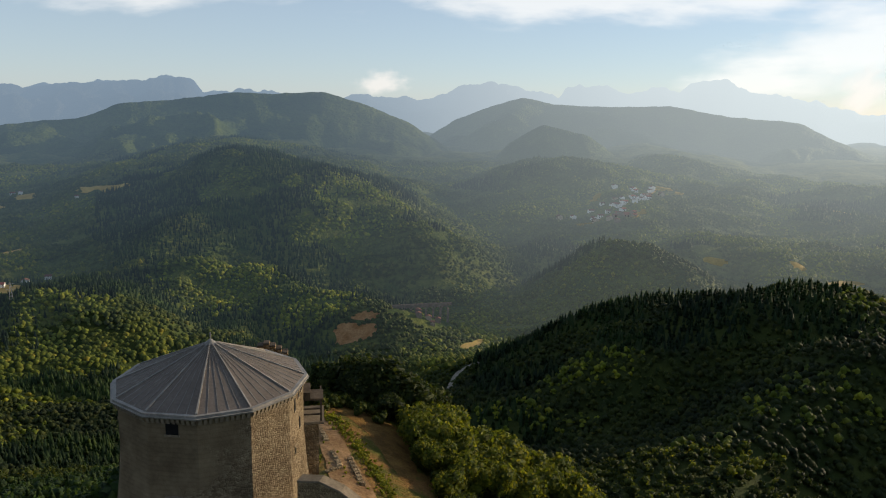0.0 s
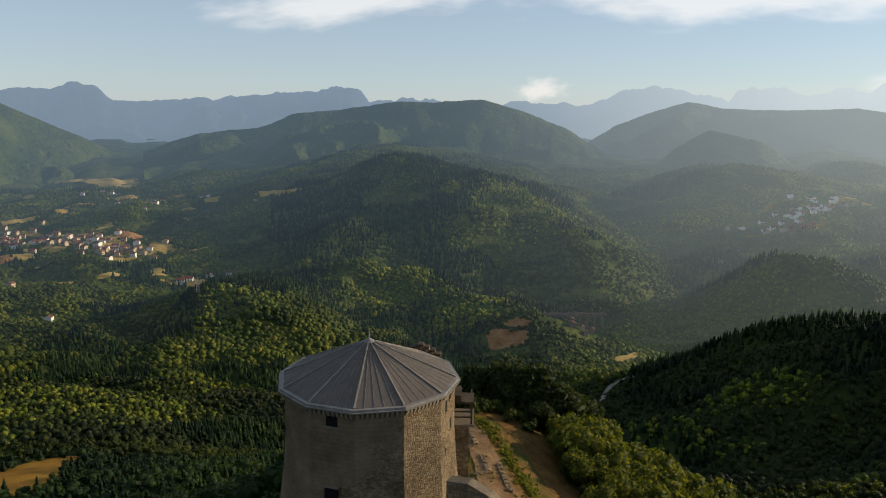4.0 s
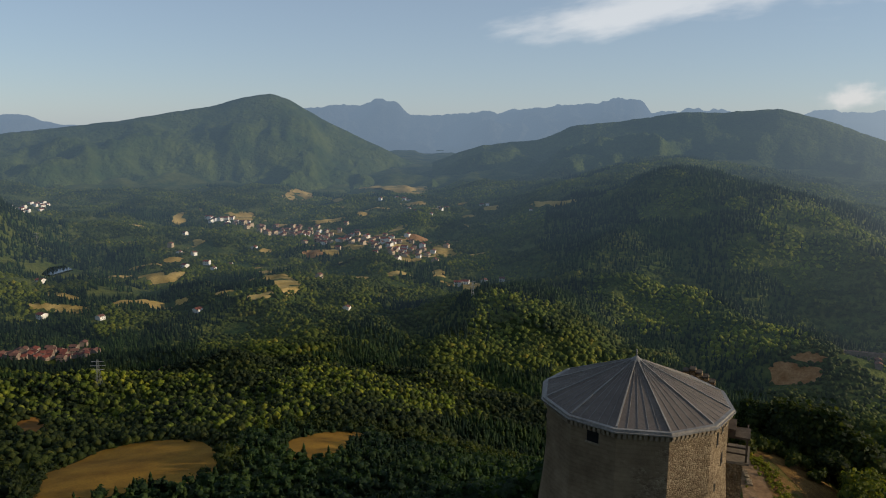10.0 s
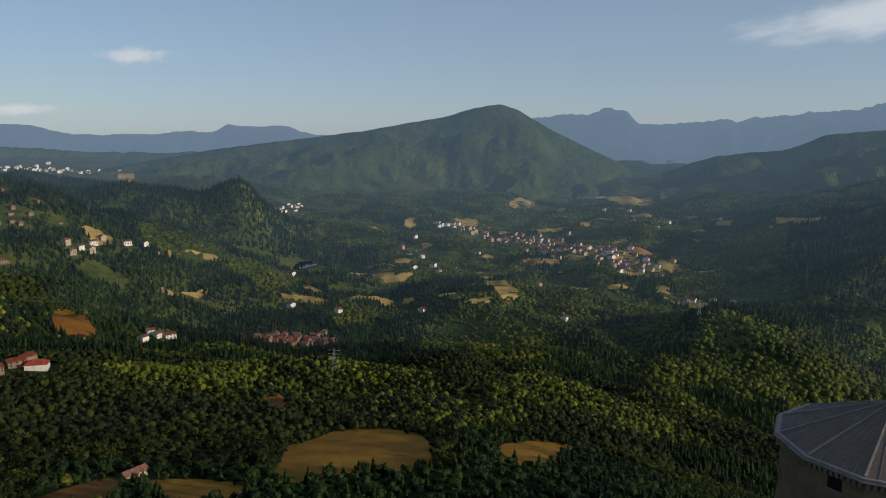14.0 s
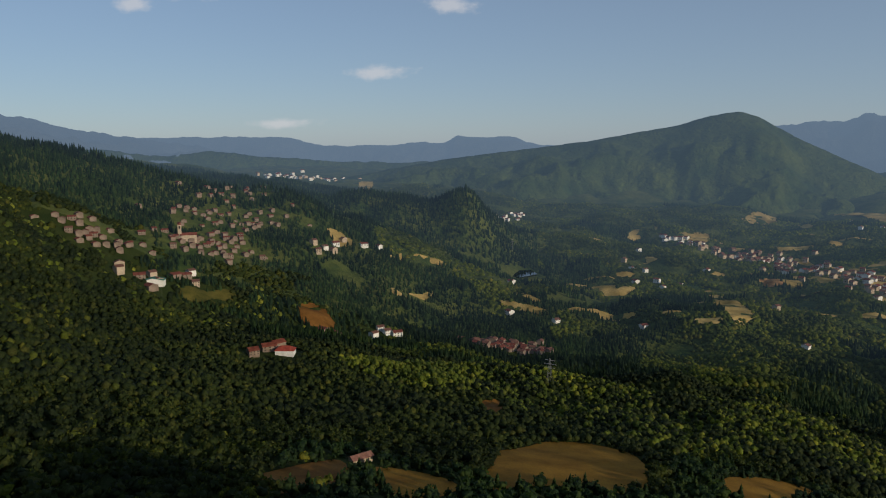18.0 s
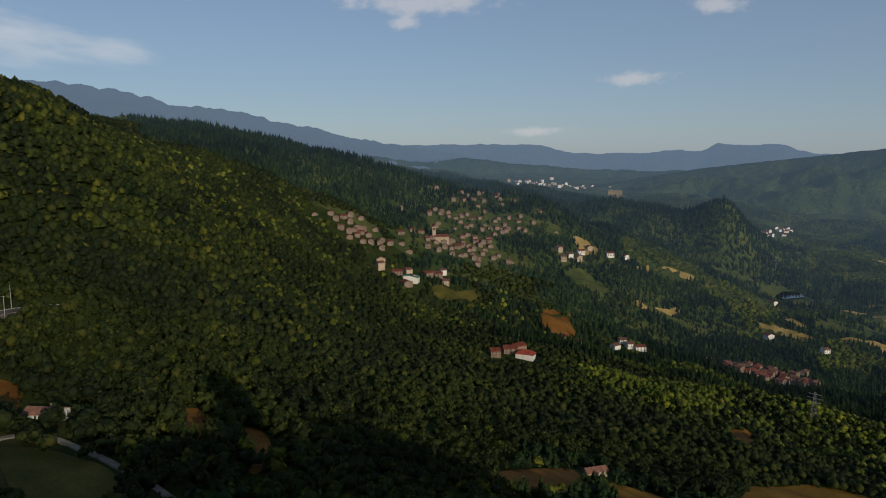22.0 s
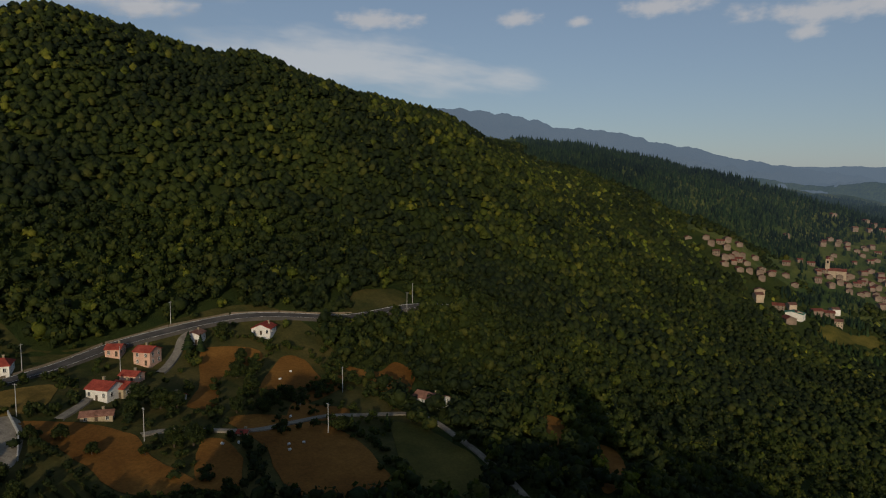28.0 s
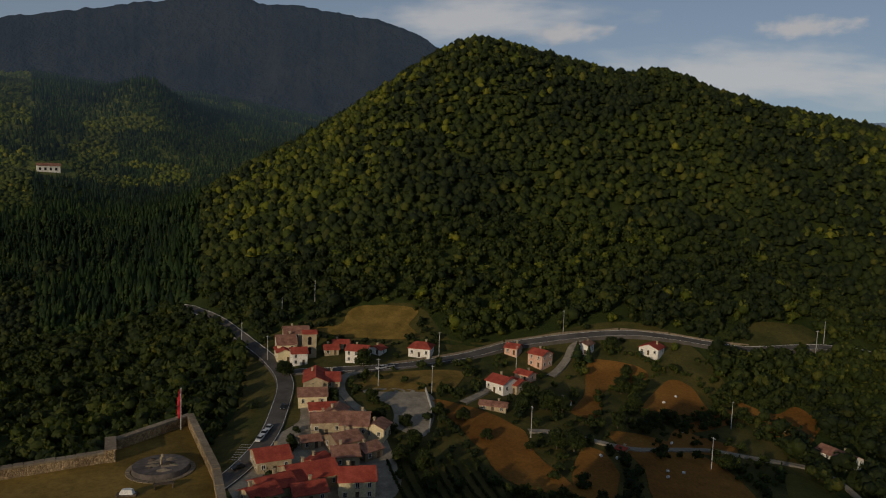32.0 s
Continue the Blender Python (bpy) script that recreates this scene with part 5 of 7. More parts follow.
# painted parking bars beside the road
for k in range(7):
    x, y = -50.5 - k * 0.9, -207.0 - k * 1.5
    z = ground_z(x, y) + 0.63
    d = pose(x, y, z, 0, 0, 150)
    bar = tagged(mesh_object("trim", [d @ Vector(c) for c in ((-1.6, -0.1, 0), (1.6, -0.1, 0), (1.6, 0.1, 0), (-1.6, 0.1, 0))], [[0, 1, 2, 3]], PAINT), "white painted parking bar on asphalt", "road marking", kind="structure")


# ---- clouds ----
def cloud_material(name, tint, strength, grain, thin, stretch):
    m, nt, b = material(name, 1.0)
    out = nt.nodes["Material Output"]
    tc = nt.nodes.new("ShaderNodeTexCoord")
    off = nt.nodes.new("ShaderNodeVectorMath")
    off.operation = "SUBTRACT"
    off.inputs[1].default_value = (0.5, 0.5, 0.5)
    nt.links.new(tc.outputs["Generated"], off.inputs[0])
    flat = nt.nodes.new("ShaderNodeVectorMath")
    flat.operation = "MULTIPLY"
    flat.inputs[1].default_value = (2, 0, 2)
    nt.links.new(off.outputs[0], flat.inputs[0])
    dist = nt.nodes.new("ShaderNodeVectorMath")
    dist.operation = "LENGTH"
    nt.links.new(flat.outputs[0], dist.inputs[0])
    n = noise_node(nt, grain, 5, 0.55)
    grow = nt.nodes.new("ShaderNodeVectorMath")
    grow.operation = "MULTIPLY"
    grow.inputs[1].default_value = stretch
    nt.links.new(tc.outputs["Object"], grow.inputs[0])
    nt.links.new(grow.outputs[0], n.inputs["Vector"])
    add = nt.nodes.new("ShaderNodeMath")
    add.operation = "MULTIPLY_ADD"
    add.inputs[1].default_value = -0.62
    nt.links.new(dist.outputs["Value"], add.inputs[0])
    nt.links.new(n.outputs[0], add.inputs[2])
    mr = nt.nodes.new("ShaderNodeMapRange")
    mr.inputs[1].default_value, mr.inputs[2].default_value, mr.inputs[4].default_value = 0.02, 0.42, thin
    mr.interpolation_type = "SMOOTHSTEP"
    nt.links.new(add.outputs[0], mr.inputs[0])
    e, tr, mx = nt.nodes.new("ShaderNodeEmission"), nt.nodes.new("ShaderNodeBsdfTransparent"), nt.nodes.new("ShaderNodeMixShader")
    e.inputs[0].default_value, e.inputs[1].default_value = (*tint, 1), strength
    nt.links.new(mr.outputs[0], mx.inputs[0])
    nt.links.new(tr.outputs[0], mx.inputs[1])
    nt.links.new(e.outputs[0], mx.inputs[2])
    nt.links.new(mx.outputs[0], out.inputs[0])
    return m


CIRRUS = cloud_material("high_cloud", (0.84, 0.83, 0.80), 1.10, 0.0028, 0.58, (0.5, 1, 2.0))
PUFF = cloud_material("fair_cloud", (0.82, 0.78, 0.74), 1.05, 0.007, 0.62, (0.8, 1, 1.5))


def cloud(az, el, width, tall, tilt, mat, label, r=4850):
    """A far sheet of cloud, degrees wide and high, curved round the land."""
    nx, nz = 24, 8
    w, h = r * math.tan(radians(width / 2)), r * math.tan(radians(tall / 2))
    verts, faces = [], []
    for i in range(nx + 1):
        for j in range(nz + 1):
            x, z = w * (2 * i / nx - 1), h * (2 * j / nz - 1)
            verts.append((x, -(x * x + z * z) / (2 * r) * 0.4, z))
    for i in range(nx):
        for j in range(nz):
            a = i * (nz + 1) + j
            faces.append([a, a + nz + 1, a + nz + 2, a + 1])
    ob = mesh_object("cloud", verts, faces, mat)
    rr = r * 0.98
    p = bearing(az, rr * math.cos(radians(el)), EYE + rr * math.sin(radians(el)))
    ob.matrix_world = pose(p.x, p.y, p.z, 0, 0, az) @ pose(0, 0, 0, el, 0, 0) @ pose(0, 0, 0, 0, tilt, 0)
    return tagged(ob, label, "cloud", kind="structure")


for spec in ((20, 8.6, 36, 5.0, -7), (-8, 8.8, 54, 6.5, 2), (-22, 2.8, 16, 6.0, 0), (127, 8.4, 38, 6.0, 6), (148, 12.6, 26, 5.5, 0), (-30, 5.5, 26, 9, 0)):
    cloud(*spec, CIRRUS, "thin white sheet of high cloud")
for spec in ((5.9, 2.0, 6, 2.6, 0), (-28.7, 2.0, 5, 4.5, -30), (124.7, 11.4, 10, 2.2, 2), (113.6, 11.6, 5.5, 1.8, 0), (108.9, 11.3, 3, 1.2, 0), (92, 11.2, 18, 2.6, 0), (69.8, 10.5, 6, 2.0, 8),
             (75.6, 5.5, 7, 1.7, 0), (93, 9.9, 4, 1.8, 0), (103, 12.2, 10, 2.2, 0), (141.4, 11.4, 9, 2.4, 0), (83, 1.6, 7, 1.2, 0)):
    cloud(*spec, PUFF, "small fair-weather cloud")


# ---- far villages ----
def far_house_kinds():
    made = []
    for k in range(9):
        g = random.Random(k)
        w, d, h = 9 + 6 * g.random(), 9 + 4 * g.random(), 4.6 + 3.6 * g.random()
        ob = thing("house", pose(0, 0, 0), "far-off village house with a tiled roof", "house", "valley village houses")
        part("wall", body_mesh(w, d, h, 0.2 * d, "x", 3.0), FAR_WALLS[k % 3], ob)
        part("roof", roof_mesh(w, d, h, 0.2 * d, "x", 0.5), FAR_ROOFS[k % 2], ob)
        for c in range(3):
            for row in range(2):
                part("window", boxes((-w / 2 + (c + 0.35) * w / 3, -d / 2 - 0.05, (row + 0.35) * h / 2, -w / 2 + (c + 0.7) * w / 3, -d / 2 + 0.1, (row + 0.8) * h / 2)), DARK, ob)
        made.append(ob)
    return made


KINDS = far_house_kinds()
USED = set()


FAR_TOWN = ([], [], [])      # vertices, faces and materials of houses too far to tell apart one by one


def settle(count, a, b, spread, seed, kinds=None, size=1.0, turn=0.0, gap=13, joined=False):
    """Houses along a line from a to b, with that spread across it."""
    g = random.Random(seed)
    done = []
    for _ in range(count * 6):
        if len(done) >= count:
            break
        t = g.random()
        x = a[0] + (b[0] - a[0]) * t + g.gauss(0, spread)
        y = a[1] + (b[1] - a[1]) * t + g.gauss(0, spread)
        if any((x - p) ** 2 + (y - q) ** 2 < gap ** 2 for p, q in done):
            continue
        done.append((x, y))
        k = g.choice(kinds or range(9))
        m = pose(x, y, ground_z(x, y) + 0.5, 0, 0, turn + g.choice((0, 90, 20, -70)) + g.random() * 12)
        if joined:
            for child in KINDS[k].children:
                base, me = len(FAR_TOWN[0]), child.data
                FAR_TOWN[0].extend((m @ (v.co * size))[:] for v in me.vertices)
                FAR_TOWN[1].extend([base + i for i in p.vertices] for p in me.polygons)
                FAR_TOWN[2].extend([TOWN_MATS.index(me.materials[0])] * len(me.polygons))
            CLEAR.append((x, y, 14))
            continue
        if k in USED:
            ob = copy_thing(KINDS[k], m)
        else:
            ob = KINDS[k]
            USED.add(k)
            ob.matrix_world = m
        ob.scale = (size,) * 3
        CLEAR.append((x, y, 16))


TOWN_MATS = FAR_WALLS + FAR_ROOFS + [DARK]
settle(80, (-1330, 1300), (-940, 1262), 46, 1, (0, 3, 1, 4, 7, 6, 1, 4), 1.0, 0, 11)
settle(56, (-1530, 1270), (-1250, 1295), 34, 2, (1, 3, 4, 7, 5), 1.05, 0, 11)
settle(12, (-1680, 1250), (-1570, 1262), 20, 3, (0, 3, 6))
settle(34, (-905, 372), (-868, 448), 13, 4, (2, 5, 8), 0.75, 25, 8)
settle(26, (-946, -135), (-1000, -72), 12, 16, (2, 5, 8), 0.66, 0, 9)
settle(46, (-1062, -22), (-1150, 82), 17, 5, (2, 5, 8), 0.66, 0, 9)
settle(40, (-1205, -30), (-1300, 180), 22, 6, (2, 5, 8), 0.62, 0, 11)
settle(34, (-1320, 25), (-1640, 270), 24, 22, (2, 5, 8), 0.66, 0, 13, joined=True)
settle(30, (360, 1800), (540, 2050), 40, 7, (0, 3, 6, 1), 1.1, joined=True)
settle(8, (415, 1770), (440, 1800), 14, 8, (2, 5, 8), joined=True)
settle(16, (-900, 720), (-1500, 1000), 150, 9, (0, 3, 6, 1), 0.9, joined=True)
settle(16, (-900, 1650), (-1700, 1850), 90, 10, (0, 3, 6), 0.9, joined=True)
settle(22, (-1980, 860), (-2170, 1040), 22, 11, (0, 3, 6), 0.9, joined=True)
settle(44, (-2940, 300), (-3230, 590), 60, 12, (0, 3, 6, 1), 1.2, 0, 24, joined=True)
settle(16, (-3260, 945), (-3110, 1100), 60, 19, (0, 3, 6), 1.2, 0, 24, joined=True)
settle(10, (-880, -62), (-985, 5), 12, 13, (2, 1, 3), 0.9)
settle(4, (-750, 1140), (-690, 1160), 18, 14, (0, 3, 1), joined=True)
settle(4, (-880, 215), (-905, 250), 8, 15, (0, 3), 0.9)
settle(3, (-650, 52), (-668, 70), 6, 17, (2, 8), 0.9)
settle(3, (-870, 150), (-880, 160), 5, 20, (2, 8), 0.9)
settle(8, (-1170, 166), (-1280, 360), 12, 18, (1, 0, 3), 0.9, joined=True)
tagged(mesh_object("far_houses", *FAR_TOWN[:2], TOWN_MATS, index=FAR_TOWN[2]), "scattered hazy houses of far-off valley villages", "village", kind="stuff")

# bell tower and church in the far village
tower_xy = (-1092, -4)
church = thing("church", facing(*tower_xy), "stone village church with a tall slim bell tower", "church")
CLEAR.append((*tower_xy, 18))
part("nave", body_mesh(22, 11, 9, 3, "x", 3), FAR_WALLS[1], church)
part("roof", roof_mesh(22, 11, 9, 3, "x"), FAR_ROOFS[0], church)
part("bell_tower", boxes((-14.5, -2.6, -3, -9.3, 2.6, 24)), FAR_WALLS[1], church)
part("belfry_opening", boxes((-13, -2.75, 18.5, -10.8, 2.75, 22)), DARK, church)
part("tower_roof", prism([(-14.9, -3), (-8.9, -3), (-8.9, 3), (-14.9, 3)], 24, 27, [(-12.2, -0.3), (-11.6, -0.3), (-11.6, 0.3), (-12.2, 0.3)]), FAR_ROOFS[0], church)

hall = thing("sports_hall", facing(-906, -45, -12), "hall with a pale green sheet-metal roof", "hall")
CLEAR.append((-906, -45, 22))
part("wall", body_mesh(24, 14, 5, 2.5, "y", 3), FAR_WALLS[0], hall)
part("roof", roof_mesh(24, 14, 5, 2.5, "y", 0.8), GREENROOF, hall)

red_house = thing("house", facing(-653, 76, -15), "farmhouse with a bright red hipped roof among trees", "house")
CLEAR.append((-653, 76, 16))
part("wall", body_mesh(17, 10, 4.5, 2, "hip", 3), WHITE, red_house)
part("roof", roof_mesh(17, 10, 4.5, 3, "hip", 0.8), TILES, red_house)
lone = thing("barn", facing(-308, 68, 30), "small barn with a brown tile roof beside the stubble field", "barn")
CLEAR.append((-308, 68, 10))
part("wall", body_mesh(10, 5, 2.6, 1.2, "x", 2), OCHRE, lone)
part("roof", roof_mesh(10, 5, 2.6, 1.2, "x", 0.6), TILES_OLD, lone)
lonely = thing("house", facing(-17, -1040, 4), "pale house standing alone in the dark woods", "house")
CLEAR.append((-17, -1040, 30))
part("wall", body_mesh(26, 10, 8, 3, "x", 6), WHITE, lonely)
part("roof", roof_mesh(26, 10, 8, 3, "x", 0.8), TILES_OLD, lonely)
for k in range(4):
    part("window", boxes((-11 + k * 6, -5.1, 2, -8.5 + k * 6, -4.8, 5.5)), DARK, lonely)

# railway viaduct
va, vb = Vector((-88, 1092)), Vector((-6, 1115))
run = vb - va
viaduct = thing("viaduct", pose(va.x, va.y, ground_z(-48, 1102) - 9, 0, 0, math.degrees(math.atan2(run.y, run.x))), "old stone railway viaduct with round arches", "bridge")
CLEAR += [(-84, 1080, 20), (-62, 1086, 22), (-38, 1092, 22), (-14, 1100, 20), (-46, 1066, 20)]
settle(5, (-52, 1080), (-26, 1078), 6, 21, (2, 5, 1), 0.7, 0, 9)
span = run.length / 7
part("deck", boxes((-6, -2.5, 21, run.length + 6, 2.5, 24), (-6, -2.6, 24, run.length + 6, -2.2, 25), (-6, 2.2, 24, run.length + 6, 2.6, 25)), FAR_WALLS[2], viaduct)
for k in range(8):
    part("pier", boxes((k * span - 1.3, -2.2, -10, k * span + 1.3, 2.2, 16)), FAR_WALLS[2], viaduct)
for k in range(7):
    a = np.linspace(0, math.pi, 9)
    r = span / 2 - 1.3
    pts = [(k * span + span / 2 - r * math.cos(t), 15.5 + r * math.sin(t) * 0.9) for t in a]
    top = [(x, 21.0) for x, _ in pts]
    n = len(pts)
    v = [(x, -2.3, z) for x, z in pts] + [(x, -2.3, z) for x, z in top] + [(x, 2.3, z) for x, z in pts] + [(x, 2.3, z) for x, z in top]
    f = []
    for i in range(n - 1):
        f += [[i, i + 1, n + i + 1, n + i], [2 * n + i + 1, 2 * n + i, 3 * n + i, 3 * n + i + 1], [i + 1, i, 2 * n + i, 2 * n + i + 1]]
    part("arch", solid(v, f), FAR_WALLS[2], viaduct)

pond_pts = [(-1330, 640), (-1360, 620), (-1410, 650), (-1400, 700), (-1350, 690)]
WATER = material("pond_water", 0.06)[0]
WATER.node_tree.nodes["Principled BSDF"].inputs["Base Color"].default_value = (0.02, 0.03, 0.035, 1)
pz = sum(ground_z(*p) for p in pond_pts) / 5 + 0.4
tagged(mesh_object("water", [(*p, pz) for p in pond_pts] + [(*p, pz - 3) for p in pond_pts], [[0, 1, 2, 3, 4][::-1]] + [[k, (k + 1) % 5, (k + 1) % 5 + 5, k + 5] for k in range(5)], WATER),
       "small dark valley pond", "pond", kind="structure")
CLEAR.append((-1370, 660, 55))


# ---- cars, poles ----
def car_kind(paint):
    ob = thing("car", pose(0, 0, 0), "parked car beside the village road", "car", "parked cars")
    prof = [(-2.1, 0.35), (2.1, 0.35), (2.15, 0.75), (1.3, 0.9), (-1.95, 0.95), (-2.15, 0.7)]
    part("body", solid([(x, -0.85, z) for x, z in prof] + [(x, 0.85, z) for x, z in prof], [list(range(6)), list(range(6, 12))[::-1]] + [[k, (k + 1) % 6, (k + 1) % 6 + 6, k + 6] for k in range(6)]), paint, ob, soften=0.05)
    part("cabin", prism([(-1.7, -0.75), (1.0, -0.75), (1.0, 0.75), (-1.7, 0.75)], 0.9, 1.38, [(-1.2, -0.62), (0.3, -0.62), (0.3, 0.62), (-1.2, 0.62)]), GLASS, ob, "dark glazed cabin")
    part("roof", boxes((-1.2, -0.6, 1.37, 0.3, 0.6, 1.44)), paint, ob, soften=0.02)
    for x in (-1.3, 1.3):
        for y in (-0.82, 0.82):
            part("wheel", solid([(x + 0.32 * math.cos(t), y + s, 0.32 + 0.32 * math.sin(t)) for s in (-0.1, 0.1) for t in np.linspace(0, 5.76, 12)],
                                [list(range(12)), list(range(12, 24))[::-1]] + [[k, (k + 1) % 12, (k + 1) % 12 + 12, k + 12] for k in range(12)]), TYRE, ob)
    for x in (2.13, -2.13):
        for y in (-0.6, 0.6):
            part("lamp", boxes((x - 0.04, y - 0.16, 0.62, x + 0.04, y + 0.16, 0.75)), PALE if x > 0 else RED, ob)
    return ob


cars = [car_kind(c) for c in CARS]
for k, (x, y, rz, c) in enumerate(((-60.5, -217.0, 55, 0), (-62.8, -220.2, 55, 0), (-65.2, -223.4, 57, 0), (-74.0, -236.6, 66, 1), (-49.5, -200.5, 20, 1), (-120, -256, 10, 0), (-124, -256.5, 5, 2), (-87, -282, 70, 2))):
    m = pose(x, y, ground_z(x, y) + 0.62, 0, 0, rz)
    if k in (0, 3, 6):
        cars[c].matrix_world = m
    else:
        copy_thing(cars[c], m)


def pole_kind(h, arm):
    ob = thing("utility_pole", pose(0, 0, 0), "tall grey concrete utility pole", "pole", "utility poles")
    part("shaft", prism(ring(8, 0.17), -1, h, ring(8, 0.10)), POLE, ob)
    part("crossarm", boxes((-arm, -0.06, h - 0.5, arm, 0.06, h - 0.36)), POLE, ob)
    for x in (-arm + 0.1, 0.0, arm - 0.1):
        part("insulator", prism(ring(6, 0.06), h - 0.36, h - 0.1), PALE, ob)
    return ob


POLES = [(-215, -259, 12), (-102, -330, 11), (-120, -335, 11), (-128, -228, 11), (-112, -241, 12), (-231, -176, 12), (-334, -206, 12), (-143, -186, 10), (-80, -318, 10), (-84, -291, 10), (-150, -262, 7), (-175, -240, 9), (-190, -151, 9), (-322, -202, 11)]
first = pole_kind(11, 0.8)
for k, (x, y, h) in enumerate(POLES):
    m = pose(x, y, ground_z(x, y), 0, 0, 37 * k)
    ob = first if k == 0 else copy_thing(first, m)
    if k == 0:
        ob.matrix_world = m
    CLEAR.append((x, y, 2.5))
# power pylons in the valley
def pylon_kind():
    ob = thing("power_pylon", pose(0, 0, 0), "grey lattice power pylon above the woods", "pylon", "pylons")
    for sx in (-1, 1):
        for sy in (-1, 1):
            part("leg", solid([(sx * 2.2 - 0.15, sy * 2.2, 0), (sx * 2.2 + 0.15, sy * 2.2, 0), (sx * 2.2, sy * 2.2 + 0.25, 0), (sx * 0.4 - 0.12, sy * 0.4, 26), (sx * 0.4 + 0.12, sy * 0.4, 26), (sx * 0.4, sy * 0.4 + 0.2, 26)],
                              [[0, 1, 4, 3], [1, 2, 5, 4], [2, 0, 3, 5], [3, 4, 5]]), POLE, ob)
    for z, w in ((17, 5), (20.5, 6), (24, 5)):
        part("arm", boxes((-w, -0.2, z, w, 0.2, z + 0.35)), POLE, ob)
    for k in range(6):
        s = 2.2 - 1.8 * (k * 4) / 26
        part("brace", boxes((-s, -s, k * 4, s, -s + 0.15, k * 4 + 0.2), (-s, s - 0.15, k * 4, s, s, k * 4 + 0.2)), POLE, ob)
    return ob


pylon = pylon_kind()
for k, (x, y) in enumerate(((-565, 880), (-1500, 700), (-560, 300))):
    m = pose(x, y, ground_z(x, y), 0, 0, 40)
    if k == 0:
        pylon.matrix_world = m
    else:
        copy_thing(pylon, m)
CLEAR += [(keep_at.x, keep_at.y, 14), (0, 0, 45)]


# ---- woods ----
def ico(level, seed, squash=1.0, rough=0.25):
    bm = bmesh.new()
    bmesh.ops.create_icosphere(bm, subdivisions=level, radius=1.0)
    g = np.random.default_rng(seed)
    v = np.array([p.co[:] for p in bm.verts])
    v *= (1 + rough * (g.random((len(v), 1)) - 0.5) * 2)
    v[:, 2] *= squash
    f = np.array([[p.index for p in q.verts] for q in bm.faces])
    bm.free()
    return v, f


def merge(parts):
    vs, fs, n = [], [], 0
    for v, f in parts:
        vs.append(v), fs.append(f + n)
        n += len(v)
    return np.vstack(vs), np.vstack(fs)


def dome(seed, sides=5, low=True):
    """A far crown: a rounded, uneven lump."""
    g = np.random.default_rng(seed)
    a = 2 * math.pi * np.arange(sides) / sides + g.random()
    mid = np.stack([np.cos(a), np.sin(a), np.full(sides, 0.55)], -1)
    if low:
        v = np.vstack([mid, mid * [0.75, 0.75, -0.5], [[0.05, 0.0, 1.25]]])
        f = [[k, (k + 1) % sides, 2 * sides] for k in range(sides)]
        for k in range(sides):
            f += [[sides + k, sides + (k + 1) % sides, k], [sides + (k + 1) % sides, (k + 1) % sides, k]]
    else:
        v = np.vstack([mid * [1, 1, 0.1], [[0.05, 0.0, 1.15]]])
        f = [[k, (k + 1) % sides, sides] for k in range(sides)]
    return v * (1 + 0.4 * (g.random(v.shape) - 0.5)), np.array(f)


def spire(seed, sides=5):
    """A far conifer: one ragged cone."""
    g = np.random.default_rng(seed)
    a = 2 * math.pi * np.arange(sides) / sides
    v = np.vstack([np.stack([np.cos(a), np.sin(a), 0 * a], -1) * (0.45 + 0.35 * g.random((sides, 1))), [[0.0, 0.0, 2.0 + 0.7 * g.random()]]])
    return v, np.array([[k, (k + 1) % sides, sides] for k in range(sides)])


def tufted(seed, clumps):
    """A middle-distance crown of several small uneven lumps."""
    g = np.random.default_rng(seed)
    out = []
    for k in range(clumps):
        v, f = dome(seed * 17 + k, 5, k == 0)
        a, d = k * 2.4 + g.random(), (0.0 if k == 0 else 0.55 + 0.2 * g.random())
        s = 0.72 if k == 0 else 0.38 + 0.22 * g.random()
        t = g.random() * 6.28
        v = np.stack([v[:, 0] * math.cos(t) - v[:, 1] * math.sin(t), v[:, 0] * math.sin(t) + v[:, 1] * math.cos(t), v[:, 2]], -1)
        out.append((v * s + [d * math.cos(a), d * math.sin(a), (0.85 if k == 0 else 0.25 + 0.95 * g.random())], f))
    return merge(out)


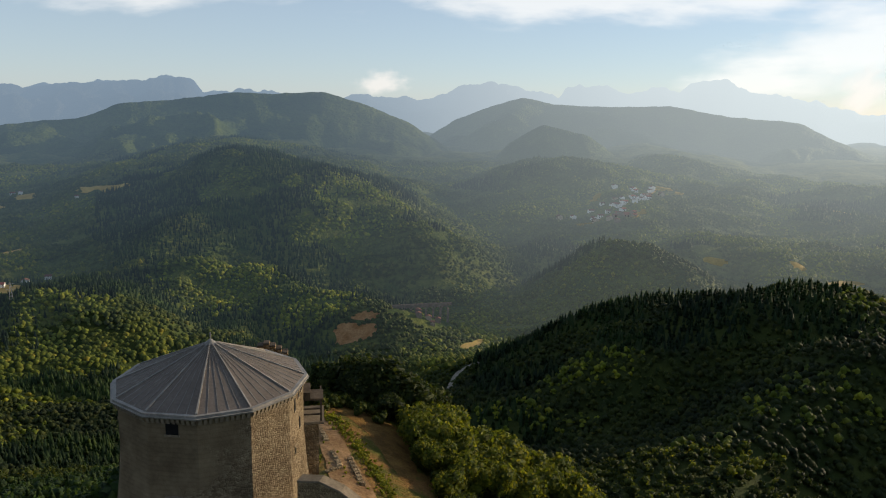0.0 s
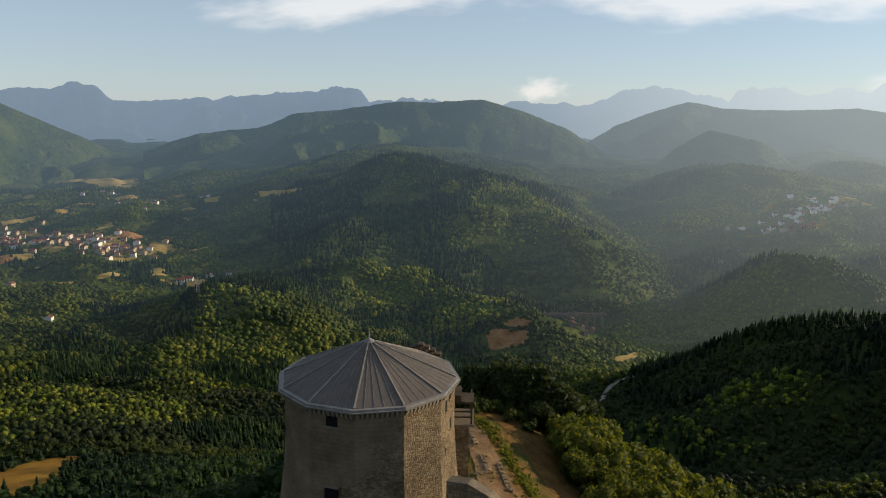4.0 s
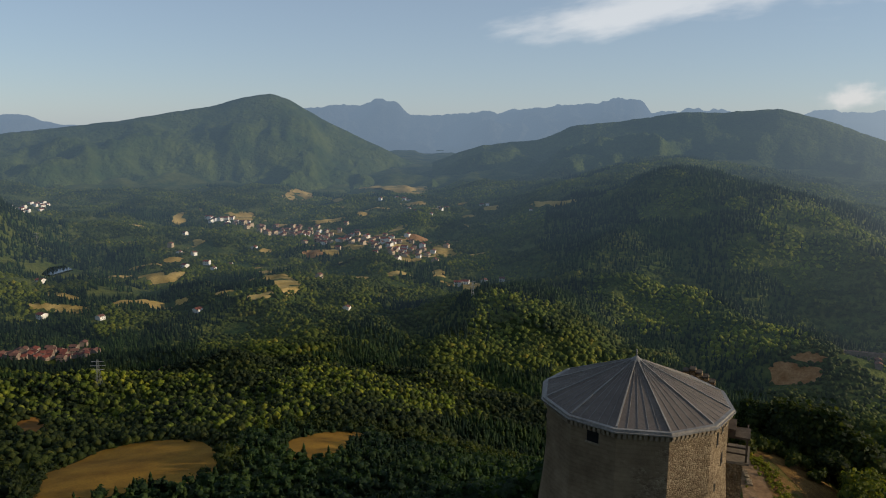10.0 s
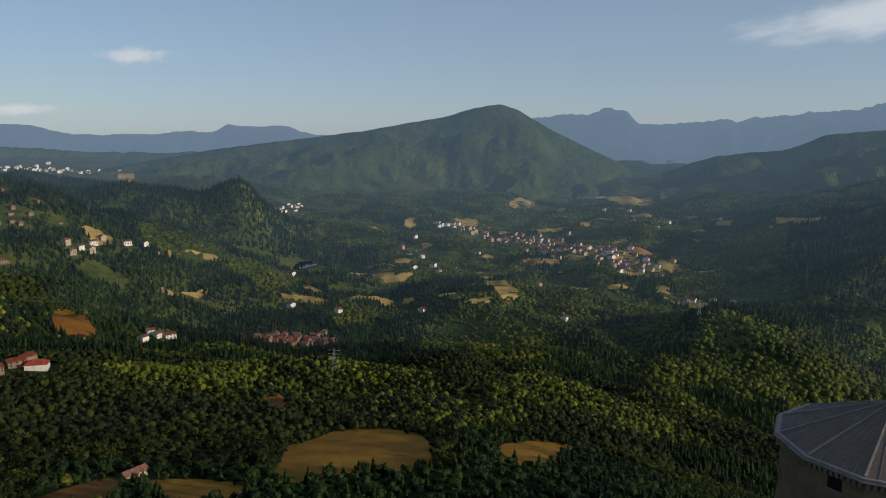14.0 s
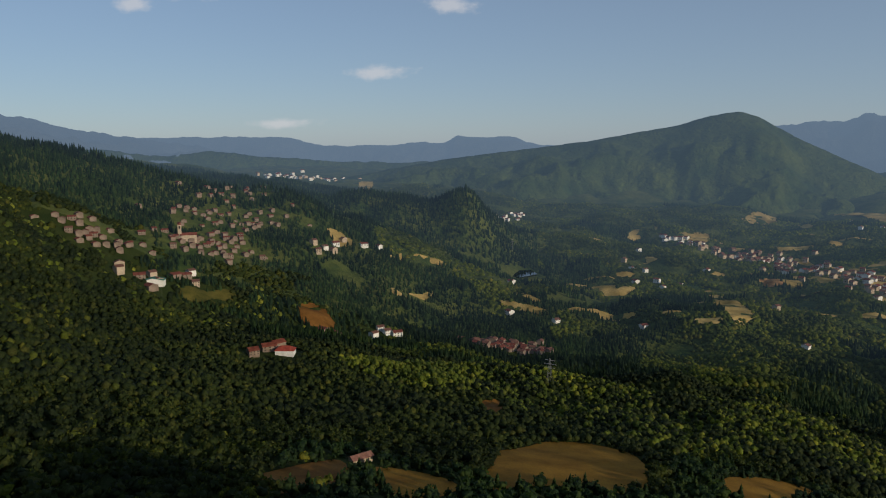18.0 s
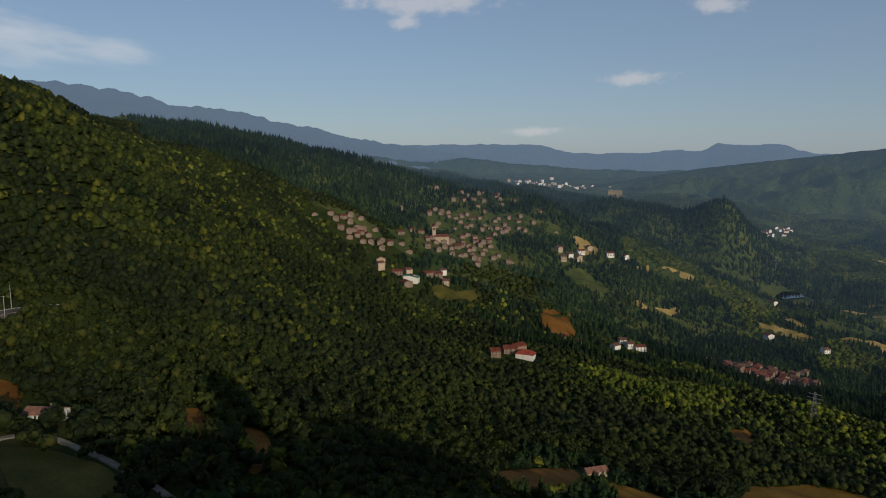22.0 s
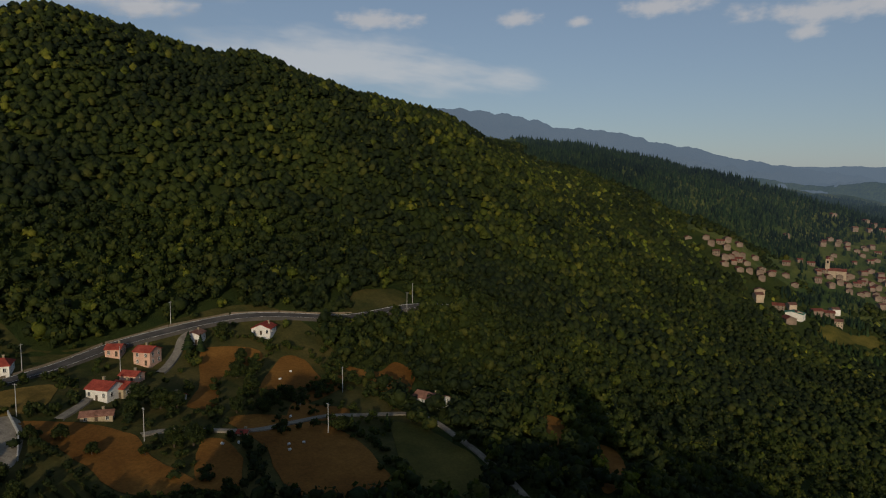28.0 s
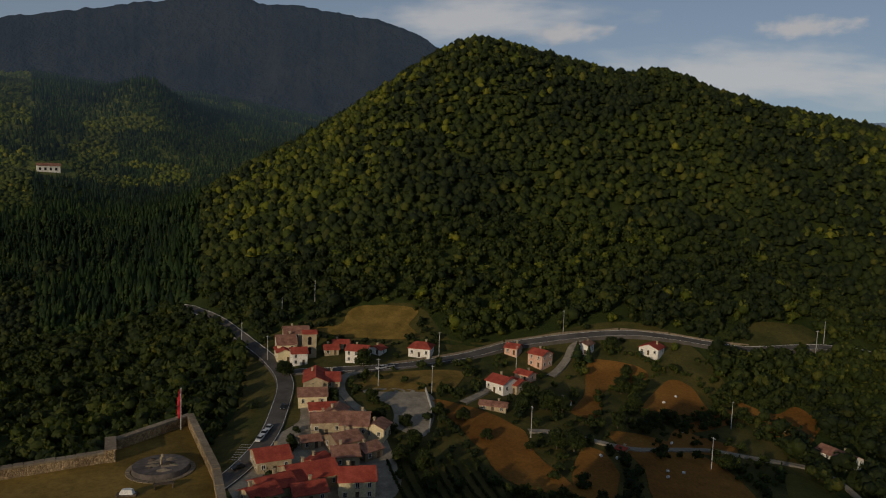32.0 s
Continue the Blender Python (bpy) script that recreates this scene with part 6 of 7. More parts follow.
def leafy(seed, leaves, size, clumps, level=1):
    """A crown of dark inner clumps under a coat of small leaf sprays that stand at all angles."""
    g = np.random.default_rng(seed)
    out = []
    hubs = []
    for k in range(clumps):
        v, f = ico(level, seed * 31 + k, 0.85, 0.3)
        a, d = k * 2.4 + g.random(), (0.0 if k == 0 else 0.6)
        s = 0.74 if k == 0 else 0.36 + 0.2 * g.random()
        c = np.array([d * math.cos(a), d * math.sin(a), (1.15 if k == 0 else 0.5 + 1.0 * g.random())])
        hubs.append((c, s))
        out.append((v * s * 0.88 + c, f))
    n = leaves
    w = np.array([s * s for _, s in hubs])
    pick = g.choice(len(hubs), n, p=w / w.sum())
    d = g.normal(size=(n, 3))
    d[:, 2] = d[:, 2] * 0.9 + 0.25
    d /= np.linalg.norm(d, axis=1)[:, None]
    c = np.array([hubs[k][0] for k in pick]) + d * np.array([[hubs[k][1]] for k in pick]) * (0.85 + 0.3 * g.random((n, 1)))
    u = np.cross(d + 0.7 * g.normal(size=(n, 3)), g.normal(size=(n, 3)))
    u /= np.linalg.norm(u, axis=1)[:, None]
    t = np.cross(d + 0.5 * g.normal(size=(n, 3)), u)
    t /= np.linalg.norm(t, axis=1)[:, None]
    k = size * (0.6 + 0.8 * g.random((n, 1)))
    quad = np.stack([c - u * k, c - t * k * 0.7, c + u * k, c + t * k * 0.7], 1).reshape(-1, 3)
    b = 4 * np.arange(n)[:, None]
    out.append((quad, np.concatenate([b + [0, 1, 2], b + [0, 2, 3]])))
    return merge(out)


def conifer(seed, tiers):
    g = np.random.default_rng(seed)
    out, n = [], 6
    for k in range(tiers):
        z0, z1 = k / tiers * 2.1, (k + 1.7) / tiers * 2.1
        r = 0.85 * (1 - k / (tiers + 0.6))
        a = np.arange(n) * 2 * math.pi / n + g.random()
        ring = np.stack([np.cos(a) * r * (0.75 + 0.5 * g.random(n)), np.sin(a) * r * (0.75 + 0.5 * g.random(n)), np.full(n, z0) + 0.15 * g.random(n)], -1)
        v = np.vstack([ring, [[0, 0, z1]], [[0, 0, z0 + 0.1]]])
        f = [[i, (i + 1) % n, n] for i in range(n)] + [[(i + 1) % n, i, n + 1] for i in range(n)]
        out.append((v, np.array(f)))
    return merge(out)


def scatter(name, places, sizes, kinds, mat, label, seed, smooth=False):
    """One mesh of many trees: each takes one of the kinds, turned and scaled."""
    g = np.random.default_rng(seed)
    pick = g.integers(0, len(kinds), len(places))
    vs, fs, n = [], [], 0
    for k, (v, f) in enumerate(kinds):
        at, s = places[pick == k], sizes[pick == k]
        if not len(at):
            continue
        a = g.random(len(at)) * 6.283
        c, d = np.cos(a)[:, None], np.sin(a)[:, None]
        tall = (0.85 + 0.4 * g.random(len(at)))[:, None]
        x = (v[:, 0] * c - v[:, 1] * d) * s[:, None] + at[:, :1]
        y = (v[:, 0] * d + v[:, 1] * c) * s[:, None] + at[:, 1:2]
        z = v[:, 2] * s[:, None] * tall + at[:, 2:]
        vs.append(np.stack([x, y, z], -1).reshape(-1, 3))
        fs.append((f[None] + (np.arange(len(at)) * len(v))[:, None, None] + n).reshape(-1, 3))
        n += len(at) * len(v)
    return tagged(big_mesh(name, np.vstack(vs), np.vstack(fs), mat, smooth), label, "forest", kind="stuff")


def sites(lo, hi, step, seed, keep):
    """Places in a ring sector with uneven borders, about step metres apart, where keep(x, y, r, az) is true."""
    r0, r1 = max(lo * 0.86 - 10, 58), hi * 1.14
    g = np.random.default_rng(seed)
    rows = []
    for r in np.arange(r0, r1, step):
        a = np.arange(-38, 186, math.degrees(step / r))
        rows.append(np.stack([r + (g.random(len(a)) - 0.5) * step * 1.9, a + (g.random(len(a)) - 0.5) * math.degrees(step / r) * 1.7 + g.random()], -1))
    r, az = np.vstack(rows).T
    x, y = -np.sin(np.radians(az)) * r, np.cos(np.radians(az)) * r
    edge = r + np.clip(r * 0.35, 0, 260) * fbm(x / 170, y / 170 + 11, 2)
    ok = keep(x, y, r, az) & (edge >= lo) & (edge < hi)
    x, y = x[ok], y[ok]
    free = open_land(x, y)
    x, y = x[~free], y[~free]
    return np.stack([x, y, height(x, y) - 0.4], -1)


def sight_table():
    """For each bearing and distance, the highest elevation of the land before it."""
    a, r = np.radians(np.arange(-39, 188, 0.25)), np.exp(np.linspace(math.log(60), math.log(2900), 330))
    A, R = np.meshgrid(a, r, indexing="ij")
    e = (height(-np.sin(A) * R, np.cos(A) * R) + 2.0 - EYE) / R
    return np.log(r), np.maximum.accumulate(e, 1)


SIGHT_R, SIGHT = sight_table()


def behind_land(x, y, z, tall):
    """True for ground that lies in a hollow behind nearer slopes."""
    r, az = np.hypot(x, y), np.degrees(np.arctan2(-x, y))
    i = np.clip(np.round((az + 39) / 0.25).astype(int), 0, SIGHT.shape[0] - 1)
    j = np.clip(((np.log(np.maximum(r * 0.97, 61)) - SIGHT_R[0]) / (SIGHT_R[1] - SIGHT_R[0])).astype(int), 0, SIGHT.shape[1] - 1)
    return (z + tall - EYE) / r < SIGHT[i, j] - 0.002


def cover(x, y, r, az):
    """True where the land is wooded; the valley floor is half open, ground that no slope shows stays thin."""
    g = np.random.default_rng(len(x))
    dice = g.random(len(x))
    opened = (az > 28) & (az < 84) & (r > 980) & (r < 2300) & (fbm(x / 110, y / 110 + 7, 3) > 0.24) & ~((az > 63) & (az < 80) & (r > 1550))
    opened |= (az < -8) & (r > 1250) & (fbm(x / 130, y / 130 + 3, 3) > 0.32)
    hidden = ((az > 119) & (az < 158) & (r > 860)) | ((az > 157) & (az < 166) & (r > 900) & (r < 1100)) | ((az < -8) & (r > 860) & (r < 1080))
    village = inside(x, y, VILLAGE) & (dice > 0.22)
    castle = ((az > 2.0) & (az < 16) & (r < 106)) | ((az > -14) & (az < 3.1) & (r < 104)) | ((az > 160) & (r < 100)) | ((az < 24) & (r < 84))
    below = (np.degrees(np.arctan2(100 - height(x, y), r)) > 31) & (dice > 0.35)
    return ~(opened | hidden | village | castle | below)


def dark_wood_zone(x, y, az, r):
    # dark trees: real conifer stands, and stand-ins for woods in shade
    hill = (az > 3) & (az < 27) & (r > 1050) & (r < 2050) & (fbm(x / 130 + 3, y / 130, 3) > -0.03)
    # next two: conifers put in to darken shaded slopes
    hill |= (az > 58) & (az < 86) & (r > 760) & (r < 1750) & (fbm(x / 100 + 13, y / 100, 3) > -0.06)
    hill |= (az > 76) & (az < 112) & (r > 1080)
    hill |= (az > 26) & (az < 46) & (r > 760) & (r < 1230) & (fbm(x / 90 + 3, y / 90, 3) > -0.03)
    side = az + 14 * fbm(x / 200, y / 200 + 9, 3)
    # shaded ridge and left-hand woods, darkened with conifers
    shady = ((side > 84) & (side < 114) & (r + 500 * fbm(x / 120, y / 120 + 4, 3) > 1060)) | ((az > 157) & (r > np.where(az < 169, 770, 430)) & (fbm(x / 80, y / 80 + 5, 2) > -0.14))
    # shaded broadleaf below the castle, painted in the conifer tone
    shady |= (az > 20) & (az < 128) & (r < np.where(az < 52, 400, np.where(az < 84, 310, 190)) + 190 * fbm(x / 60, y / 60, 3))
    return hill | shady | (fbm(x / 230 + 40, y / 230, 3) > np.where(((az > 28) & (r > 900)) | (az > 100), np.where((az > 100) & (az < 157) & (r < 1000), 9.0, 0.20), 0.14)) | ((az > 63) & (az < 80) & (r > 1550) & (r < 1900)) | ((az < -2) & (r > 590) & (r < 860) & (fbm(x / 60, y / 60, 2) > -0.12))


FIR_NEAR = [conifer(k, 5) for k in range(3)]
FIR_MID = [conifer(k + 5, 3) for k in range(3)]
BELTS = (   # from, to, spacing, size, broadleaf kinds, dark kinds (conifers, broadleaf in shade tone), materials
    (60, 190, 5.0, 2.5, [leafy(k, 95, 0.21, 4, 0) for k in range(6)], [leafy(k + 30, 95, 0.21, 4, 0) for k in range(6)], LEAF, PINE_OR_SHADE),
    (190, 430, 5.0, 2.8, [leafy(k + 7, 26, 0.25, 2 + k % 2, 0) for k in range(8)], [leafy(k + 107, 26, 0.25, 2 + k % 2, 0) for k in range(5)] + FIR_NEAR[:2], LEAF, PINE_OR_SHADE),
    (430, 780, 4.9, 3.0, [tufted(k + 20, 3) for k in range(9)], FIR_MID + [spire(k + 60, 6) for k in range(3)], LEAF, PINE_OR_SHADE),
    (780, 1300, 6.0, 3.6, [dome(k + 40) for k in range(9)], [spire(k, 6) for k in range(6)], LEAF_FAR, PINE_OR_SHADE_FAR),
    (1300, 2650, 7.6, 4.6, [dome(k, 6, False) for k in range(9)], [spire(k + 20) for k in range(6)], LEAF_FAR, PINE_OR_SHADE_FAR),
)
# sunlit woods in brighter leaf tone, and one plantation: bearing, distance, half-spans of both
SUNLIT_STANDS = ((18.5, 1215, 4.2, 80, 1.0), (11.0, 1130, 3.5, 60, 0.9), (7.5, 1600, 3.6, 150, 0.9), (72.5, 640, 5.5, 75, 1.0), (29.5, 1010, 3.0, 70, 0.8), (41.0, 640, 8.0, 120, 0.5), (52.0, 520, 7.0, 90, 0.45),
          (60.0, 640, 6.0, 110, 0.5), (-1.5, 1000, 4.5, 170, 0.7), (-6.4, 508, 4.5, 20, 0.5), (-11.5, 575, 4.0, 26, 0.5), (-22, 410, 4.0, 26, 0.5), (-28, 500, 4.0, 36, 0.4), (-31, 700, 3.0, 60, 0.4),
          (161, 600, 6.0, 150, 0.55), (150, 640, 9.0, 120, 0.18), (114, 700, 12.0, 160, 0.30))
for r0, r1, step, size, broad, fir, leaf, pine in BELTS:
    at = sites(r0, r1, step, r0, cover)
    g = np.random.default_rng(int(r1))
    at = at[~behind_land(at[:, 0], at[:, 1], at[:, 2], 2.2 * size) | (g.random(len(at)) < 0.10)]
    grown = np.clip((np.degrees(np.arctan2(-at[:, 0], at[:, 1])) - 92) / 20, 0, 1) * (150 < r0 < 700)      # taller old wood on the steep hill
    old = g.random(len(at)) > 0.12 * grown
    at, grown = at[old], grown[old]
    az, r = np.degrees(np.arctan2(-at[:, 0], at[:, 1])), np.hypot(at[:, 0], at[:, 1])
    bright = np.zeros(len(at), bool)
    wander = 0.7 * fbm(at[:, 0] / 45, at[:, 1] / 45, 3)
    for a0, d0, wa, wd, share in SUNLIT_STANDS:
        far_off = ((az - a0) / wa) ** 2 + ((r - d0) / wd) ** 2 + 2 * wander
        bright |= g.random(len(at)) < share * np.clip(1.6 - far_off, 0, 1)
    bright |= (az > 80) & (az < 160) & (r > 190) & (r < 1000) & (g.random(len(at)) < 0.06 + 0.45 * fbm(at[:, 0] / 90, at[:, 1] / 90 + 2, 2))
    dark_wood = dark_wood_zone(at[:, 0], at[:, 1], az, r) & ~bright
    s = size * (0.6 + 0.65 * g.random(len(at))) * (1 + 0.38 * grown)
    s = np.where(inside(at[:, 0], at[:, 1], VILLAGE), s * 0.5, s)
    near_side = (az > 80) & (az < 158) & (r0 == 780)       # the woods of the near mountain go on over its shoulder
    for sel, kinds, mat, name, label in ((~dark_wood & ~bright & ~near_side, broad, leaf, "broadleaf_forest", "dense green broadleaf woodland covering the hillsides"),
                                         (bright & (az <= 80), broad, BLOOM_SUNLIT if r0 < 430 else BLOOM_SUNLIT_FAR, "broadleaf_forest", "broadleaf stand in a brighter yellow-green tone for sunlit slopes"),
                                         (bright & (az > 80), broad, BLOOM_SUNLIT if r0 < 780 else BLOOM_SUNLIT_FAR, "broadleaf_forest", "yellow-green chestnut trees, and leaf tone brightened for sun, among darker woods"),
                                         (~dark_wood & ~bright & near_side, broad, LEAF, "broadleaf_forest", "dense green broadleaf woodland on the mountain shoulder"),
                                         (dark_wood, fir, pine, "conifer_forest", "dark green conifers, and woods toned dark for shade, on the hillsides")):
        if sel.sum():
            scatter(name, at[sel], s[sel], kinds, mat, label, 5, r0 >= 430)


# ---- single trees ----
def tree_kind(seed, mat, fir=False):
    ob = thing("tree", pose(0, 0, 0), "dark conifer with tiered branches" if fir else ("young tree on the castle slope, leaves toned yellow-green as in sun" if mat is YOUNG_SUNLIT else "leafy green broadleaf tree standing by itself"), "tree", "single trees")
    g = random.Random(seed)
    bm = bmesh.new()
    rings = [(0, 0.32), (0.8, 0.24), (2.0, 0.17), (3.6, 0.08)]
    rows = [[bm.verts.new((x + 0.1 * z * math.sin(seed), y, z - 0.6)) for x, y in ring(7, r)] for z, r in rings]
    for a, b in zip(rows, rows[1:]):
        for k in range(7):
            bm.faces.new((a[k], a[(k + 1) % 7], b[(k + 1) % 7], b[k]))
    part("trunk", bm, TRUNK, ob)
    for k in range(4):
        a = k * 1.6 + g.random()
        tip = Vector((1.6 * math.cos(a), 1.6 * math.sin(a), 2.6 + g.random()))
        base = Vector((0, 0, 1.2 + 0.2 * k))
        d = 0.08
        part("limb", solid([base + Vector((d, 0, 0)), base + Vector((-d, d, 0)), base + Vector((-d, -d, 0)), tip], [[0, 1, 3], [1, 2, 3], [2, 0, 3], [0, 2, 1]]), TRUNK, ob)
    v, f = conifer(seed, 9) if fir else leafy(seed + 50, 1100, 0.10, 8)
    c = big_mesh("crown", v * 2.6 + [0, 0, 0.5], f, mat)
    c.parent = ob
    return ob


SINGLES = {"leaf": [tree_kind(k, LEAF) for k in range(3)], "young": [tree_kind(k + 3, YOUNG_SUNLIT) for k in range(3)], "fir": [tree_kind(9, PINE_OR_SHADE, True)]}
PLACED = {"leaf": 0, "young": 0, "fir": 0}


def plant(kind, x, y, size):
    k = PLACED[kind]
    PLACED[kind] += 1
    kinds = SINGLES[kind]
    m = pose(x, y, ground_z(x, y), 0, 0, 70 * k)
    ob = kinds[k] if k < len(kinds) else copy_thing(kinds[k % len(kinds)], m)
    ob.matrix_world = m
    ob.scale = (size, size, size * (0.9 + 0.07 * (k % 4)))


for x, y, s in ((-107, -208, 0.9), (-100, -214, 1.0), (-104, -228, 0.9), (-115, -262, 1.25), (-84, -268, 1.3), (-128, -205, 0.9), (-122, -211, 0.8), (-157, -207, 1.5), (-163, -203, 1.5), (-151, -203, 1.3),
                (-166, -198, 1.2), (-228, -240, 1.1), (-186, -176, 1.2), (-193, -180, 1.2), (-205, -183, 1.0), (-178, -182, 1.0), (-137, -178, 0.7), (-196, -150, 1.0), (-146, -176, 1.2), (-150, -172, 1.2), (-128, -190, 0.8),
                (-200, -196, 1.2), (-212, -206, 1.3), (-206, -210, 1.2), (-220, -222, 1.0), (-68, -208, 0.7), (-96, -188, 1.0), (-100, -180, 1.1), (-96, -170, 1.0), (-104, -196, 1.0), (-92, -236, 0.8)):
    plant("leaf", x, y, s)
for az, r, s in ((2.4, 97, 1.15), (1.4, 92, 1.15), (0.4, 97, 1.2), (-0.8, 91, 1.1), (-1.8, 97, 1.25), (-3.0, 92, 1.1), (-4.2, 98, 1.3), (-5.4, 94, 1.2), (-6.6, 99, 1.35), (-7.8, 95, 1.2), (-9.0, 100, 1.3), (-10.4, 97, 1.2),
                 (-12, 101, 1.2), (-13.6, 99, 1.1), (0.6, 86, 0.9), (-1.2, 85, 0.9), (-2.6, 87, 1.0), (2.0, 88, 0.8), (2.9, 92, 0.9), (-0.2, 103, 1.1), (-5.6, 104, 1.2), (-8.6, 105, 1.2), (-15.5, 103, 1.0), (-4.4, 88, 1.0), (3.2, 99, 0.8), (0.0, 81, 0.7), (-6.4, 90, 1.0)):
    p = bearing(az, r)
    plant("young", p.x, p.y, s)
for az, r, s in ((10.6, 110, 1.0), (9.4, 112, 1.3), (8.2, 109, 1.4), (7.0, 111, 1.5), (5.8, 108, 1.5), (4.6, 107, 1.6), (3.4, 106, 1.4), (2.2, 108, 1.3), (9.0, 120, 1.3), (6.5, 119, 1.4), (4.0, 117, 1.5), (1.2, 112, 1.2), (7.7, 105, 0.8), (5.0, 102, 0.9)):
    p = bearing(az, r)
    plant("leaf", p.x, p.y, s)
for x, y, s in ((-208, -240, 1.5), (-211, -236, 1.3), (-201, -149, 0.9), (-213, -142, 0.9)):
    plant("fir", x, y, s)

# ---- castle slope: earth path, grass, low excavated walls ----
field(SCRUB, [plan(16.5, 66), plan(14, 88), plan(12, 104), plan(9.5, 108), plan(5, 104), plan(1.5, 99), plan(0.5, 84), plan(2, 70), plan(8, 60)], "rough slope of dry grass, weeds and bare earth", "slope", 0.15)
field(EARTH, [plan(11.6, 95), plan(11.0, 86), plan(10.2, 78), plan(9.6, 70), plan(8.2, 63), plan(5.4, 66), plan(6.6, 75), plan(8.2, 84), plan(9.8, 93), plan(10.6, 98)], "worn bare earth path on the castle slope", "path", 0.22)
field(DRY, [plan(10.2, 101), plan(7.6, 101), plan(4.2, 98), plan(2.6, 92), plan(3.0, 80), plan(4.6, 84), plan(6.6, 91), plan(8.6, 97)], "dry brown grass beside the castle path", "grass", 0.20)
g = np.random.default_rng(12)
n = 900
ts = g.random(n)
lane = g.random(n) < 0.62
tr = np.where(lane, 98 - 24 * ts, 63 + 42 * ts)
ta = np.where(lane, 10.5 - 5.6 * ts ** 0.9 + g.normal(size=n) * 0.42, g.random(n) * 12 + 2)
tx, ty = -np.sin(np.radians(ta)) * tr, np.cos(np.radians(ta)) * tr
fine = (lane | (fbm(tx / 7, ty / 7, 3) > 0.06)) & (np.hypot(tx - keep_at.x, ty - keep_at.y) > 9)
tuft_at = np.stack([tx, ty, height(tx, ty) + 0.1], -1)[fine]
scatter("weeds", tuft_at, (0.10 + 0.24 * g.random(n) ** 2)[fine] * np.where(lane[fine], 0.9, 0.7), [leafy(k + 80, 40, 0.24, 3, 0) for k in range(4)], YOUNG_SUNLIT, "tufts of weeds and grass on the castle slope", 3)
n = 150
sa = 12 - 14 * g.random(n)
sr = np.where(sa > 3, 104, 84 + 3 * sa) + g.normal(size=n) * 2.2
sx2, sy2 = -np.sin(np.radians(sa)) * sr, np.cos(np.radians(sa)) * sr
scatter("shrubs", np.stack([sx2, sy2, height(sx2, sy2) - 0.1], -1), 0.4 + 0.8 * g.random(n), [leafy(k + 70, 120, 0.17, 4, 0) for k in range(4)], LEAF, "dark green shrubs along the edge of the castle slope", 4)
for a0, r0, a1, r1 in ((9.9, 84, 9.2, 79), (9.2, 79, 10.4, 77.5), (8.4, 82, 7.2, 74.5), (10.9, 92, 10.3, 87)):
    p, q = bearing(a0, r0), bearing(a1, r1)
    run = q - p
    ob = thing("excavated_wall", pose(p.x, p.y, ground_z(p.x, p.y), 0, 0, math.degrees(math.atan2(run.y, run.x))), "low excavated wall footing of loose stones", "ruin")
    n = int(run.length / 0.55)
    g = random.Random(n)
    for k in range(n):
        x = k * 0.55
        t = (ground_z(p.x + run.x * k / n, p.y + run.y * k / n) - ground_z(p.x, p.y))
        part("stone", boxes((x, -0.35 + 0.1 * g.random(), t - 0.5, x + 0.5, 0.3 + 0.1 * g.random(), t + 0.35 + 0.25 * g.random())), STONE, ob, soften=0.05)

# straw bales and small clutter on the mown fields
BALE = None
for x, y in ((-176, -150), (-171, -152), (-168, -149), (-229, -202), (-219, -199), (-228, -188), (-204, -176), (-190, -168), (-258, -172), (-252, -168), (-156, -166), (-160, -163)):
    m = pose(x, y, ground_z(x, y) + 0.3, 0, 0, x * 7)
    if BALE is None:
        BALE = thing("straw_bale", m, "pale wrapped straw bale on a mown field", "bale", "bales")
        part("wrap", solid([(0.42 * math.cos(t), s, 0.42 + 0.42 * math.sin(t)) for s in (-0.42, 0.42) for t in np.linspace(0, 5.76, 12)],
                           [list(range(12)), list(range(12, 24))[::-1]] + [[k, (k + 1) % 12, (k + 1) % 12 + 12, k + 12] for k in range(12)]), PALE, BALE)
    else:
        copy_thing(BALE, m)
